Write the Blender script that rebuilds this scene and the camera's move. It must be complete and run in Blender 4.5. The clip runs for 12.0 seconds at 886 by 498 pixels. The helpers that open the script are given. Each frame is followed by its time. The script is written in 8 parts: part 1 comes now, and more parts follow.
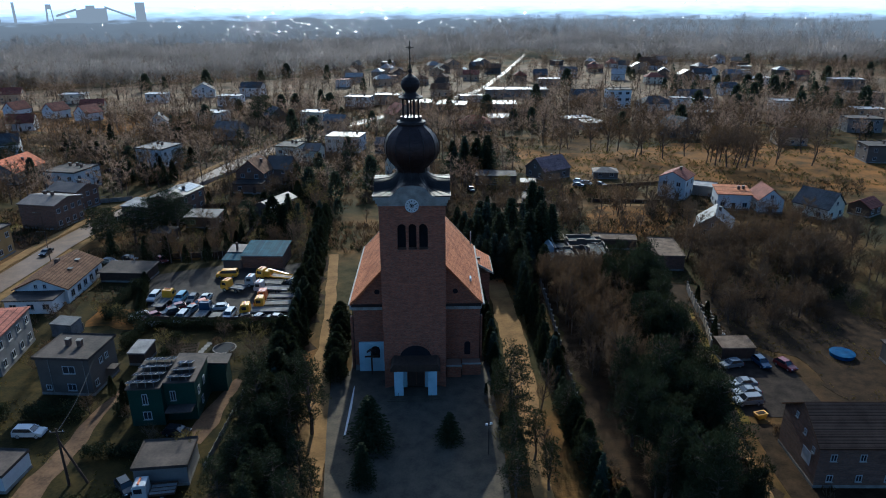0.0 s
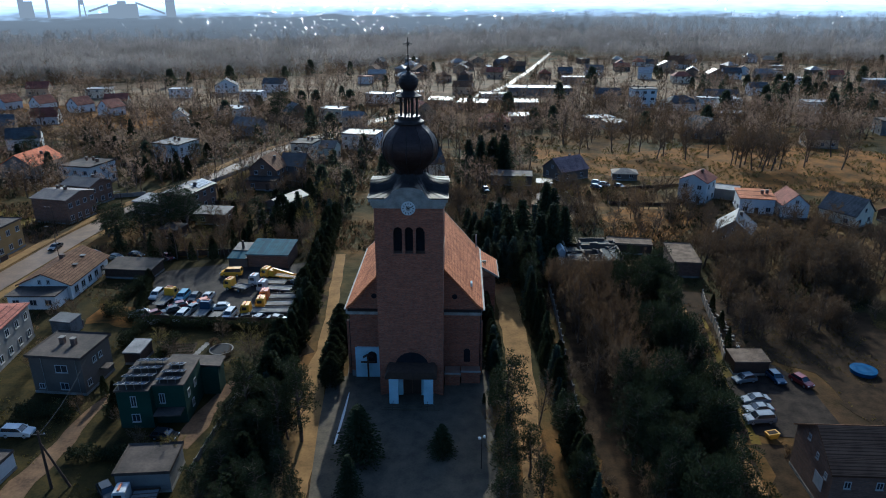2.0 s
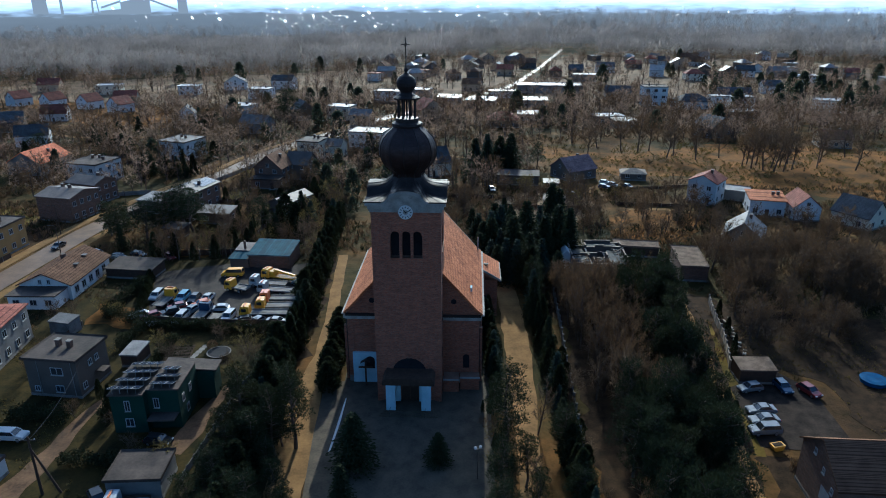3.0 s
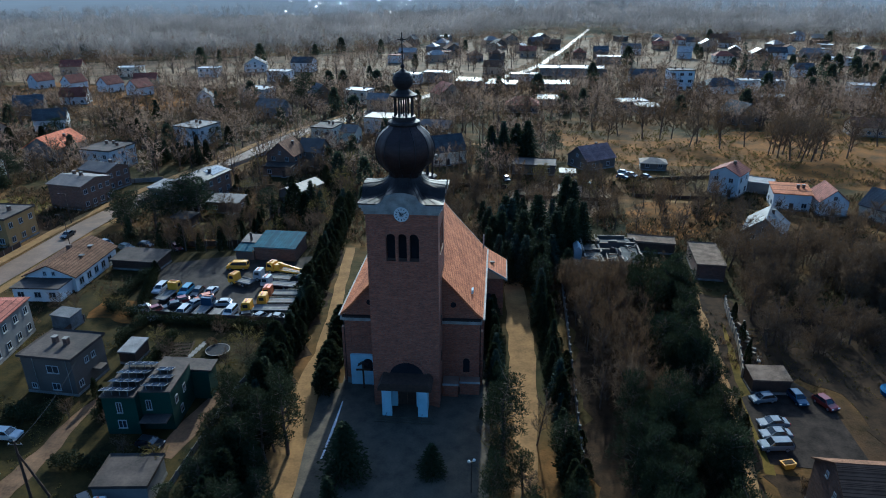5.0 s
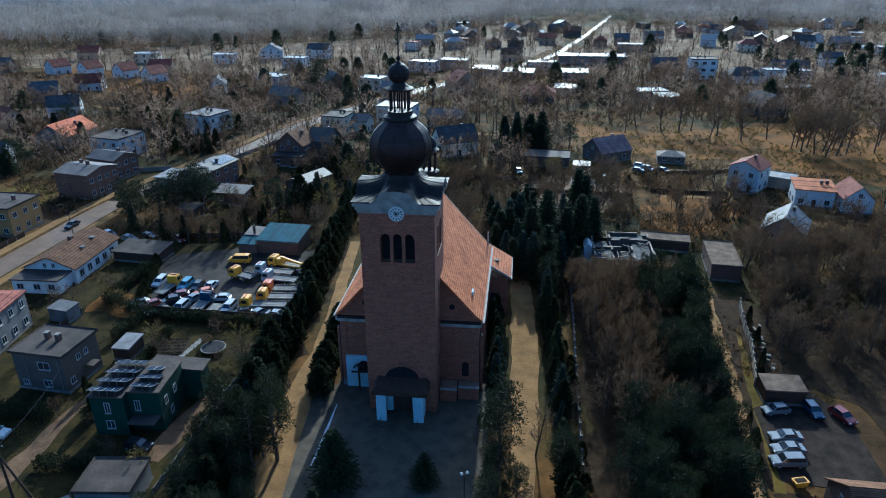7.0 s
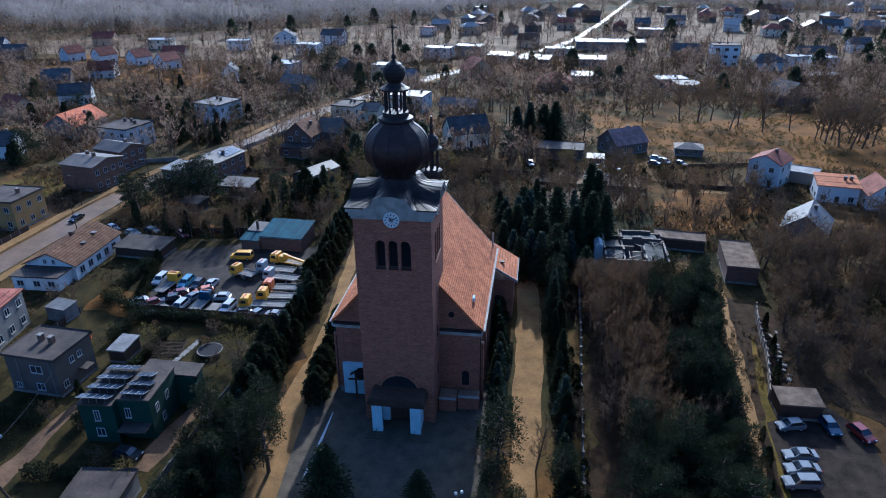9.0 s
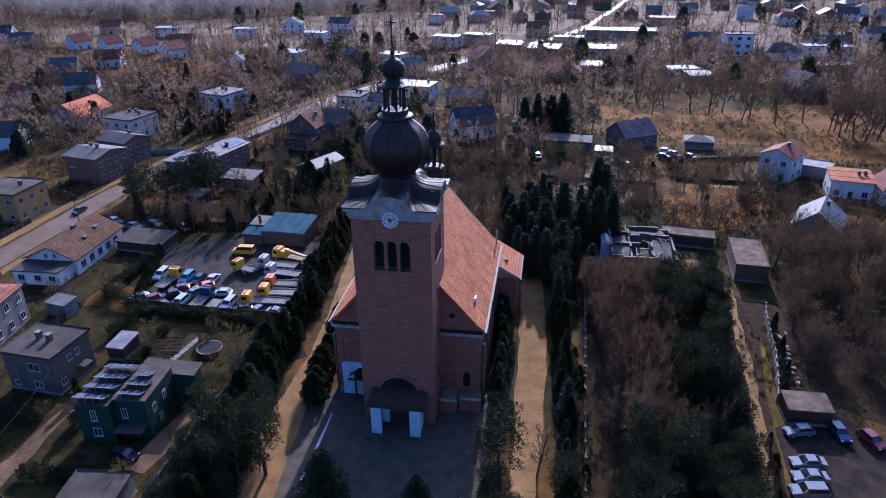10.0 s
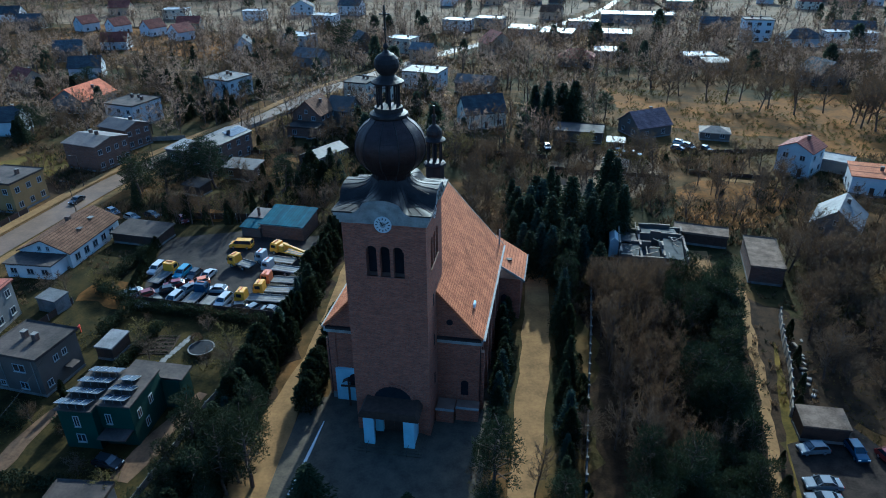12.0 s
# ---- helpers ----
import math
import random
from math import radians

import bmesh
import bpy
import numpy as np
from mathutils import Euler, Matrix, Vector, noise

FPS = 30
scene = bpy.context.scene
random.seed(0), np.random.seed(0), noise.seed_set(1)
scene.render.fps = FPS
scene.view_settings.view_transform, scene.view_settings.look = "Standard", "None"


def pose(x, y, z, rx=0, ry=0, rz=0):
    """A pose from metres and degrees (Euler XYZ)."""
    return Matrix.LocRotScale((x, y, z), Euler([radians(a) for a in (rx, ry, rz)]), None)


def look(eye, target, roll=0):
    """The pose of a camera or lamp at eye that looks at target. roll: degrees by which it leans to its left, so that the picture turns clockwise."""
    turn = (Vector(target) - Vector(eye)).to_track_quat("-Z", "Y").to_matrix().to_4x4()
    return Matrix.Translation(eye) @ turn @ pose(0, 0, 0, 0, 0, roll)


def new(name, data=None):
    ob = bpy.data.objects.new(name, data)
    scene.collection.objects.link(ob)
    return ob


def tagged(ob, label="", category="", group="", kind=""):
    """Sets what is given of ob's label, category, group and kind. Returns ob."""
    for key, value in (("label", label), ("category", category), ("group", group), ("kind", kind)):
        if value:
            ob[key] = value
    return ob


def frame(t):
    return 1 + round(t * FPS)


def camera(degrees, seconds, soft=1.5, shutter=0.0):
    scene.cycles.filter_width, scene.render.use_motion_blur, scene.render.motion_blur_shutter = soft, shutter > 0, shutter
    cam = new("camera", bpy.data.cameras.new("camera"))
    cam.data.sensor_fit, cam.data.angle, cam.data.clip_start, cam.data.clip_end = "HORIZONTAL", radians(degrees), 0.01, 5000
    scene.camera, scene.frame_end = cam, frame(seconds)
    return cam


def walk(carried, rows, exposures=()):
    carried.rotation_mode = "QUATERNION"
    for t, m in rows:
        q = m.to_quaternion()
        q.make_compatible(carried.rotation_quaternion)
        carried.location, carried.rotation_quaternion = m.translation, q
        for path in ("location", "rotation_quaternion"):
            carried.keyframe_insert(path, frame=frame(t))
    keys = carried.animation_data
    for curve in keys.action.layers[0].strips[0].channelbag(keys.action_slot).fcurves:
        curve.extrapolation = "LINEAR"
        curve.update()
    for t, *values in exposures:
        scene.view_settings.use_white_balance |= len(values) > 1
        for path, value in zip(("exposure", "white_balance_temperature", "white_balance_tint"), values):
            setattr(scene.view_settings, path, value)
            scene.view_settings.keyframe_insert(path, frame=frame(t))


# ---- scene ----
cam = camera(66.7, 12.0, soft=1.0)
PATH = [
    (0, (-2.51, -93.492, 58.144), (-2.37, -91.621, 57.451), -0.3),
    (0.5, (-1.395, -92.765, 57.959), (-1.275, -90.894, 57.263), -0.2),
    (1, (-0.325, -91.97, 57.832), (-0.222, -90.098, 57.135), -0.1),
    (1.5, (0.725, -91.055, 57.78), (0.81, -89.183, 57.081), -0.2),
    (2, (1.768, -90.053, 57.874), (1.832, -88.181, 57.174), -0.1),
    (2.5, (2.722, -89.001, 58.062), (2.768, -87.129, 57.357), -0.2),
    (3, (3.66, -87.943, 58.321), (3.691, -86.074, 57.611), -0.1),
    (5, (7.36, -83.573, 60.023), (7.318, -81.725, 59.258), -0.3),
    (5.5, (8.1, -82.486, 60.172), (8.043, -80.645, 59.393), -0.3),
    (6, (8.8, -81.413, 60.201), (8.73, -79.576, 59.413), -0.3),
    (6.5, (9.489, -80.348, 60.181), (9.404, -78.516, 59.385), -0.3),
    (7, (10.164, -79.203, 60.205), (10.065, -77.372, 59.405), -0.3),
    (9, (12.471, -74.418, 61.29), (12.319, -72.61, 60.448), -0.6),
    (9.5, (12.959, -73.152, 61.609), (12.793, -71.352, 60.751), -0.7),
    (10, (13.37, -71.914, 61.896), (13.192, -70.124, 61.022), -0.7),
    (10.5, (13.74, -70.624, 62.037), (13.553, -68.843, 61.146), -0.7),
    (11, (14.142, -69.295, 62.1), (13.945, -67.52, 61.199), -0.7),
    (11.5, (14.485, -67.939, 62.191), (14.279, -66.168, 61.285), -0.7),
    (12, (14.722, -66.64, 62.314), (14.51, -64.876, 61.395), -0.6),
]
# brightness, warmth and tint follow the camera's own drift
LIGHT = [(0, 0.57, 4190, 1), (3, 0.66, 4130, 0), (6, 0.87, 3870, -3), (7, 0.91, 3840, -2), (8.4, 0.98, 3870, 4), (9.0, 1.01, 3900, 9), (9.5, 1.08, 4010, 19), (10.2, 1.1, 4080, 27), (11.1, 1.05, 3910, 17), (11.6, 0.99, 3830, 7), (12, 0.95, 3700, -6)]
walk(cam, [(t, look(e, g, r)) for t, e, g, r in PATH], LIGHT)

# ---- world and sun ----
SUN_AZ, SUN_EL = 3.5, 25.0
world = bpy.data.worlds.new("world")
scene.world = world
world.use_nodes = True
wn = world.node_tree
sky = wn.nodes.new("ShaderNodeTexSky")
sky.sky_type, sky.sun_disc = "NISHITA", False
sky.sun_elevation, sky.sun_rotation = radians(SUN_EL), radians(SUN_AZ)
sky.dust_density, sky.air_density, sky.ozone_density, sky.altitude = 5.0, 1.0, 1.2, 200
wn.nodes["Background"].inputs[1].default_value = 0.092
wn.links.new(sky.outputs[0], wn.nodes["Background"].inputs[0])
sun = new("sun", bpy.data.lights.new("sun", "SUN"))
sun.data.energy, sun.data.angle, sun.data.color = 4.3, radians(0.6), (1.0, 0.73, 0.43)
_a, _e = radians(SUN_AZ), radians(SUN_EL)
sun.matrix_world = look((0, 0, 90), (-math.sin(_a) * math.cos(_e), -math.cos(_a) * math.cos(_e), 90 - math.sin(_e)))


# ---- materials ----
def mat(name, base, rough=0.8, second=None, scale=1.0, bump=0.0, bump_scale=None, metal=0.0, spec=0.15, vary=0.0, detail=6.0, coat=0.0):
    """A surface of two blended colours at two scales, with relief."""
    m = bpy.data.materials.new(name)
    m.use_nodes = True
    nt, b = m.node_tree, m.node_tree.nodes["Principled BSDF"]
    b.inputs["Roughness"].default_value, b.inputs["Metallic"].default_value = rough, metal
    b.inputs["Specular IOR Level"].default_value, b.inputs["Coat Weight"].default_value = spec, coat
    geo = nt.nodes.new("ShaderNodeNewGeometry")
    n1 = nt.nodes.new("ShaderNodeTexNoise")
    n1.inputs["Scale"].default_value, n1.inputs["Detail"].default_value = scale, detail
    n2 = nt.nodes.new("ShaderNodeTexNoise")
    n2.inputs["Scale"].default_value, n2.inputs["Detail"].default_value = scale * 7.3, 3
    for n in (n1, n2):
        nt.links.new(geo.outputs["Position"], n.inputs["Vector"])
    add = nt.nodes.new("ShaderNodeMath")
    add.operation = "MULTIPLY_ADD"
    add.inputs[1].default_value = 0.45
    nt.links.new(n2.outputs[0], add.inputs[0])
    nt.links.new(n1.outputs[0], add.inputs[2])
    ramp = nt.nodes.new("ShaderNodeValToRGB")
    ramp.color_ramp.elements[0].position, ramp.color_ramp.elements[1].position = 0.5, 0.95
    sec = second or tuple(c * 0.6 for c in base)
    ramp.color_ramp.elements[0].color, ramp.color_ramp.elements[1].color = (*sec, 1), (*base, 1)
    nt.links.new(add.outputs[0], ramp.inputs[0])
    out = ramp.outputs[0]
    if vary:
        info, hsv = nt.nodes.new("ShaderNodeObjectInfo"), nt.nodes.new("ShaderNodeHueSaturation")
        mr = nt.nodes.new("ShaderNodeMapRange")
        mr.inputs["To Min"].default_value, mr.inputs["To Max"].default_value = 1 - vary, 1 + vary
        nt.links.new(info.outputs["Random"], mr.inputs["Value"])
        nt.links.new(mr.outputs[0], hsv.inputs["Value"])
        nt.links.new(out, hsv.inputs["Color"])
        out = hsv.outputs[0]
    nt.links.new(out, b.inputs["Base Color"])
    if bump:
        n3, bp = nt.nodes.new("ShaderNodeTexNoise"), nt.nodes.new("ShaderNodeBump")
        n3.inputs["Scale"].default_value, n3.inputs["Detail"].default_value = bump_scale or scale * 5, 4
        bp.inputs["Strength"].default_value = bump
        nt.links.new(geo.outputs["Position"], n3.inputs["Vector"])
        nt.links.new(n3.outputs[0], bp.inputs["Height"])
        nt.links.new(bp.outputs[0], b.inputs["Normal"])
    return m


def wall_uv(nt):
    """Upright surface coordinates in metres: along the wall, and up."""
    geo, sep, sn = nt.nodes.new("ShaderNodeNewGeometry"), nt.nodes.new("ShaderNodeSeparateXYZ"), nt.nodes.new("ShaderNodeSeparateXYZ")
    nt.links.new(geo.outputs["Position"], sep.inputs[0])
    nt.links.new(geo.outputs["Normal"], sn.inputs[0])
    ax = nt.nodes.new("ShaderNodeMath")
    ax.operation = "ABSOLUTE"
    nt.links.new(sn.outputs[0], ax.inputs[0])
    gt = nt.nodes.new("ShaderNodeMath")
    gt.operation, gt.inputs[1].default_value = "GREATER_THAN", 0.7
    nt.links.new(ax.outputs[0], gt.inputs[0])
    mix = nt.nodes.new("ShaderNodeMix")
    nt.links.new(gt.outputs[0], mix.inputs[0])
    nt.links.new(sep.outputs[0], mix.inputs[2])
    nt.links.new(sep.outputs[1], mix.inputs[3])
    com = nt.nodes.new("ShaderNodeCombineXYZ")
    nt.links.new(mix.outputs[0], com.inputs[0])
    nt.links.new(sep.outputs[2], com.inputs[1])
    return com.outputs[0], geo


def brick_mat(name, a, b, mortar, row=0.09, length=0.29, gap=0.012, stain=0.35, rough=0.85):
    m = bpy.data.materials.new(name)
    m.use_nodes = True
    nt, bs = m.node_tree, m.node_tree.nodes["Principled BSDF"]
    bs.inputs["Roughness"].default_value, bs.inputs["Specular IOR Level"].default_value = rough, 0.25
    uv, geo = wall_uv(nt)
    br = nt.nodes.new("ShaderNodeTexBrick")
    br.inputs["Scale"].default_value = 1.0
    br.inputs["Brick Width"].default_value, br.inputs["Row Height"].default_value, br.inputs["Mortar Size"].default_value = length, row, gap
    br.inputs["Color1"].default_value, br.inputs["Color2"].default_value, br.inputs["Mortar"].default_value = (*a, 1), (*b, 1), (*mortar, 1)
    nt.links.new(uv, br.inputs["Vector"])
    no = nt.nodes.new("ShaderNodeTexNoise")
    no.inputs["Scale"].default_value, no.inputs["Detail"].default_value, no.inputs["Roughness"].default_value = 0.5, 10, 0.75
    stretch = nt.nodes.new("ShaderNodeMapping")
    stretch.inputs["Scale"].default_value = (1, 1, 3.5)
    nt.links.new(geo.outputs["Position"], stretch.inputs["Vector"])
    nt.links.new(stretch.outputs[0], no.inputs["Vector"])
    ra = nt.nodes.new("ShaderNodeMapRange")
    ra.inputs["From Min"].default_value, ra.inputs["From Max"].default_value = 0.3, 0.7
    ra.inputs["To Min"].default_value, ra.inputs["To Max"].default_value = 1 - stain, 1 + stain
    nt.links.new(no.outputs[0], ra.inputs["Value"])
    mul = nt.nodes.new("ShaderNodeVectorMath")
    mul.operation = "SCALE"
    nt.links.new(br.outputs[0], mul.inputs[0])
    nt.links.new(ra.outputs[0], mul.inputs["Scale"])
    nt.links.new(mul.outputs[0], bs.inputs["Base Color"])
    bp = nt.nodes.new("ShaderNodeBump")
    bp.inputs["Strength"].default_value, bp.inputs["Distance"].default_value, bp.invert = 0.6, 0.02, True
    nt.links.new(br.outputs["Fac"], bp.inputs["Height"])
    nt.links.new(bp.outputs[0], bs.inputs["Normal"])
    return m


def tile_mat(name, a, b, along=(0, 1, 0), pitch=0.3, down=0.36, rough=0.8, spec=0.08, vary=0.0):
    """A roof of tiles or ribbed sheet: rows across the slope and ribs down it, with weathering."""
    m = bpy.data.materials.new(name)
    m.use_nodes = True
    nt, bs = m.node_tree, m.node_tree.nodes["Principled BSDF"]
    bs.inputs["Roughness"].default_value, bs.inputs["Specular IOR Level"].default_value = rough, spec
    co = nt.nodes.new("ShaderNodeTexCoord")
    sep = nt.nodes.new("ShaderNodeSeparateXYZ")
    nt.links.new(co.outputs["Object"], sep.inputs[0])
    com = nt.nodes.new("ShaderNodeCombineXYZ")
    nt.links.new(sep.outputs[1 if along[1] else 0], com.inputs[0])
    nt.links.new(sep.outputs[2], com.inputs[1])
    br = nt.nodes.new("ShaderNodeTexBrick")
    br.offset = 0.0
    br.inputs["Scale"].default_value = 1.0
    br.inputs["Brick Width"].default_value, br.inputs["Row Height"].default_value, br.inputs["Mortar Size"].default_value = pitch, down * 0.7, 0.035
    br.inputs["Mortar Smooth"].default_value = 0.6
    br.inputs["Color1"].default_value, br.inputs["Color2"].default_value = (*a, 1), (*b, 1)
    br.inputs["Mortar"].default_value = (*(c * 0.45 for c in b), 1)
    nt.links.new(com.outputs[0], br.inputs["Vector"])
    no = nt.nodes.new("ShaderNodeTexNoise")
    no.inputs["Scale"].default_value, no.inputs["Detail"].default_value = 0.5, 9
    nt.links.new(co.outputs["Object"], no.inputs["Vector"])
    ra = nt.nodes.new("ShaderNodeMapRange")
    ra.inputs["From Min"].default_value, ra.inputs["From Max"].default_value, ra.inputs["To Min"].default_value, ra.inputs["To Max"].default_value = 0.3, 0.7, 0.7, 1.25
    nt.links.new(no.outputs[0], ra.inputs["Value"])
    mul = nt.nodes.new("ShaderNodeVectorMath")
    mul.operation = "SCALE"
    nt.links.new(br.outputs[0], mul.inputs[0])
    nt.links.new(ra.outputs[0], mul.inputs["Scale"])
    out = mul.outputs[0]
    if vary:
        info, hsv, mr = nt.nodes.new("ShaderNodeObjectInfo"), nt.nodes.new("ShaderNodeHueSaturation"), nt.nodes.new("ShaderNodeMapRange")
        mr.inputs["To Min"].default_value, mr.inputs["To Max"].default_value = 1 - vary, 1 + vary
        nt.links.new(info.outputs["Random"], mr.inputs["Value"])
        nt.links.new(mr.outputs[0], hsv.inputs["Value"])
        nt.links.new(out, hsv.inputs["Color"])
        out = hsv.outputs[0]
    nt.links.new(out, bs.inputs["Base Color"])
    bp = nt.nodes.new("ShaderNodeBump")
    bp.inputs["Strength"].default_value, bp.inputs["Distance"].default_value, bp.invert = 0.5, 0.04, True
    nt.links.new(br.outputs["Fac"], bp.inputs["Height"])
    nt.links.new(bp.outputs[0], bs.inputs["Normal"])
    return m


def leaf_mat(name, a, b, rough=0.6, trans=0.25, sheen=0.0, patch=0.0):
    m = bpy.data.materials.new(name)
    m.use_nodes = True
    nt, bs = m.node_tree, m.node_tree.nodes["Principled BSDF"]
    geo, ramp, info = nt.nodes.new("ShaderNodeNewGeometry"), nt.nodes.new("ShaderNodeValToRGB"), nt.nodes.new("ShaderNodeObjectInfo")
    ramp.color_ramp.elements[0].color, ramp.color_ramp.elements[1].color = (*a, 1), (*b, 1)
    av = nt.nodes.new("ShaderNodeMath")
    av.operation, av.inputs[1].default_value = "MULTIPLY_ADD", 0.5
    half = nt.nodes.new("ShaderNodeMath")
    half.operation, half.inputs[1].default_value = "MULTIPLY", 0.5
    nt.links.new(info.outputs["Random"], half.inputs[0])
    nt.links.new(geo.outputs["Random Per Island"], av.inputs[0])
    nt.links.new(half.outputs[0], av.inputs[2])
    nt.links.new(av.outputs[0], ramp.inputs[0])
    col = ramp.outputs[0]
    if patch:
        no, mr, sc = nt.nodes.new("ShaderNodeTexNoise"), nt.nodes.new("ShaderNodeMapRange"), nt.nodes.new("ShaderNodeVectorMath")
        no.inputs["Scale"].default_value, no.inputs["Detail"].default_value, sc.operation = patch, 4, "SCALE"
        mr.inputs["From Min"].default_value, mr.inputs["From Max"].default_value, mr.inputs["To Min"].default_value, mr.inputs["To Max"].default_value = 0.36, 0.62, 0.5, 1.2
        nt.links.new(geo.outputs["Position"], no.inputs["Vector"])
        nt.links.new(no.outputs[0], mr.inputs["Value"])
        nt.links.new(col, sc.inputs[0])
        nt.links.new(mr.outputs[0], sc.inputs["Scale"])
        col = sc.outputs[0]
    nt.links.new(col, bs.inputs["Base Color"])
    bs.inputs["Roughness"].default_value, bs.inputs["Specular IOR Level"].default_value = rough, 0.12
    bs.inputs["Sheen Weight"].default_value = sheen
    if trans:
        tl, mx = nt.nodes.new("ShaderNodeBsdfTranslucent"), nt.nodes.new("ShaderNodeMixShader")
        nt.links.new(col, tl.inputs[0])
        mx.inputs[0].default_value = trans
        nt.links.new(bs.outputs[0], mx.inputs[1])
        nt.links.new(tl.outputs[0], mx.inputs[2])
        nt.links.new(mx.outputs[0], nt.nodes["Material Output"].inputs[0])
    return m


M = {}
M["brick"] = brick_mat("tower_brick", (0.33, 0.11, 0.052), (0.15, 0.052, 0.03), (0.21, 0.13, 0.085), 0.1, 0.38, 0.018, 0.28)
M["house_brick"] = brick_mat("house_brick", (0.15, 0.083, 0.05), (0.08, 0.047, 0.033), (0.12, 0.092, 0.072), 0.1, 0.35, 0.015)
M["nave_tile"] = tile_mat("nave_tile", (0.44, 0.17, 0.065), (0.33, 0.12, 0.048), pitch=0.32, down=0.4)
M["stone"] = mat("cornice_stone", (0.37, 0.345, 0.30), 0.85, (0.21, 0.195, 0.17), 0.9, 0.25)
M["sheet"] = mat("dark_sheet_metal", (0.042, 0.034, 0.03), 0.6, (0.02, 0.016, 0.015), 0.7, 0.3, 3.0, metal=0.1, spec=0.12)
M["dome"] = brick_mat("dome_shingles", (0.05, 0.033, 0.028), (0.04, 0.027, 0.024), (0.03, 0.021, 0.019), 0.45, 0.6, 0.02, 0.35, 0.5)
M["dome"].node_tree.nodes["Principled BSDF"].inputs["Metallic"].default_value = 0.6
# White render with the blue of shade put into its colour.
M["white_wall"] = mat("shade_tinted_render", (0.52, 0.62, 0.66), 0.8, (0.40, 0.50, 0.54), 0.5, 0.1, 20)
# Near-black that paints the shade inside openings; also the trampoline's mat.
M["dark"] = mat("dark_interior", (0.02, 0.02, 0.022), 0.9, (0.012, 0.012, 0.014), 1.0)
M["dial"] = mat("clock_dial", (0.62, 0.61, 0.57), 0.6, (0.52, 0.51, 0.48), 3.0)
M["black"] = mat("black_paint", (0.02, 0.02, 0.02), 0.5, (0.012, 0.012, 0.012), 2.0)
M["iron"] = mat("wrought_iron", (0.05, 0.045, 0.04), 0.5, (0.03, 0.028, 0.025), 4.0, metal=0.8)
M["concrete"] = mat("concrete", (0.24, 0.22, 0.19), 0.9, (0.13, 0.12, 0.105), 0.9, 0.25, 12)
M["glass"] = mat("window_glass", (0.03, 0.035, 0.045), 0.12, (0.02, 0.025, 0.03), 0.6, spec=0.6)
M["frame"] = mat("window_frame_white", (0.38, 0.38, 0.37), 0.6, (0.28, 0.28, 0.27), 3.0)
M["wood_dark"] = mat("dark_wood", (0.07, 0.045, 0.03), 0.7, (0.04, 0.028, 0.02), 2.0)
M["felt"] = mat("roof_felt", (0.08, 0.062, 0.05), 0.8, (0.03, 0.025, 0.021), 0.35, 0.2, 4, spec=0.12, vary=0.25)
M["felt_light"] = mat("pale_roof_sheet", (0.14, 0.112, 0.088), 0.6, (0.062, 0.05, 0.042), 0.4, 0.2, 3, spec=0.25, vary=0.25)
M["metal_light"] = mat("zinc_sheet", (0.21, 0.20, 0.19), 0.7, (0.10, 0.096, 0.09), 0.5, 0.2, 2, spec=0.15, vary=0.35)
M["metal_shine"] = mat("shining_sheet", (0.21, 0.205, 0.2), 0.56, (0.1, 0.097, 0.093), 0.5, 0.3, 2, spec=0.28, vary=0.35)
M["blue_metal"] = tile_mat("blue_grey_sheet", (0.022, 0.075, 0.10), (0.016, 0.05, 0.072), along=(1, 0, 0), pitch=0.6, down=6.0, rough=0.75, spec=0.06)
M["tile_orange"] = tile_mat("orange_tiles", (0.62, 0.20, 0.08), (0.52, 0.16, 0.07))
M["tile_red"] = tile_mat("red_tiles", (0.24, 0.088, 0.058), (0.18, 0.068, 0.046), vary=0.25)
M["tile_brown"] = tile_mat("brown_tiles", (0.16, 0.09, 0.05), (0.125, 0.072, 0.042), rough=0.85, spec=0.04, vary=0.2)
M["tile_grey"] = tile_mat("grey_tiles", (0.105, 0.102, 0.1), (0.075, 0.074, 0.074), vary=0.25)
M["tile_purple"] = tile_mat("plum_tiles", (0.25, 0.165, 0.15), (0.2, 0.13, 0.12), rough=0.7)
for key, col in (("white", (0.60, 0.60, 0.58)), ("cream", (0.60, 0.55, 0.42)), ("yellow", (0.30, 0.19, 0.07)), ("grey", (0.155, 0.148, 0.14)), ("beige", (0.38, 0.28, 0.18)),
                 ("green", (0.021, 0.048, 0.032)), ("bluewhite", (0.50, 0.51, 0.50)), ("greybeige", (0.105, 0.088, 0.073))):
    M["r_" + key] = mat("render_" + key, col, 0.85, tuple(c * 0.78 for c in col), 0.45, 0.12, 15, vary=0.08)
M["asphalt"] = mat("asphalt", (0.052, 0.041, 0.032), 0.85, (0.014, 0.012, 0.011), 0.35, 0.4, 9, spec=0.1, detail=9)
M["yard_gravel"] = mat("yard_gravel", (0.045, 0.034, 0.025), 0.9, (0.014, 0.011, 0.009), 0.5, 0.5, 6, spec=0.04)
M["road"] = mat("worn_road", (0.15, 0.096, 0.055), 0.6, (0.085, 0.056, 0.034), 0.25, 0.3, 8, spec=0.2, detail=10)
# Paving darkened to carry the church's shade; the steps share it.
M["paving"] = mat("shaded_court_paving", (0.105, 0.085, 0.058), 0.9, (0.05, 0.043, 0.031), 0.5, 0.3, 10)
M["sandy"] = mat("sandy_path", (0.255, 0.155, 0.058), 0.95, (0.135, 0.084, 0.033), 0.35, 0.6, 7, spec=0.04, detail=10)
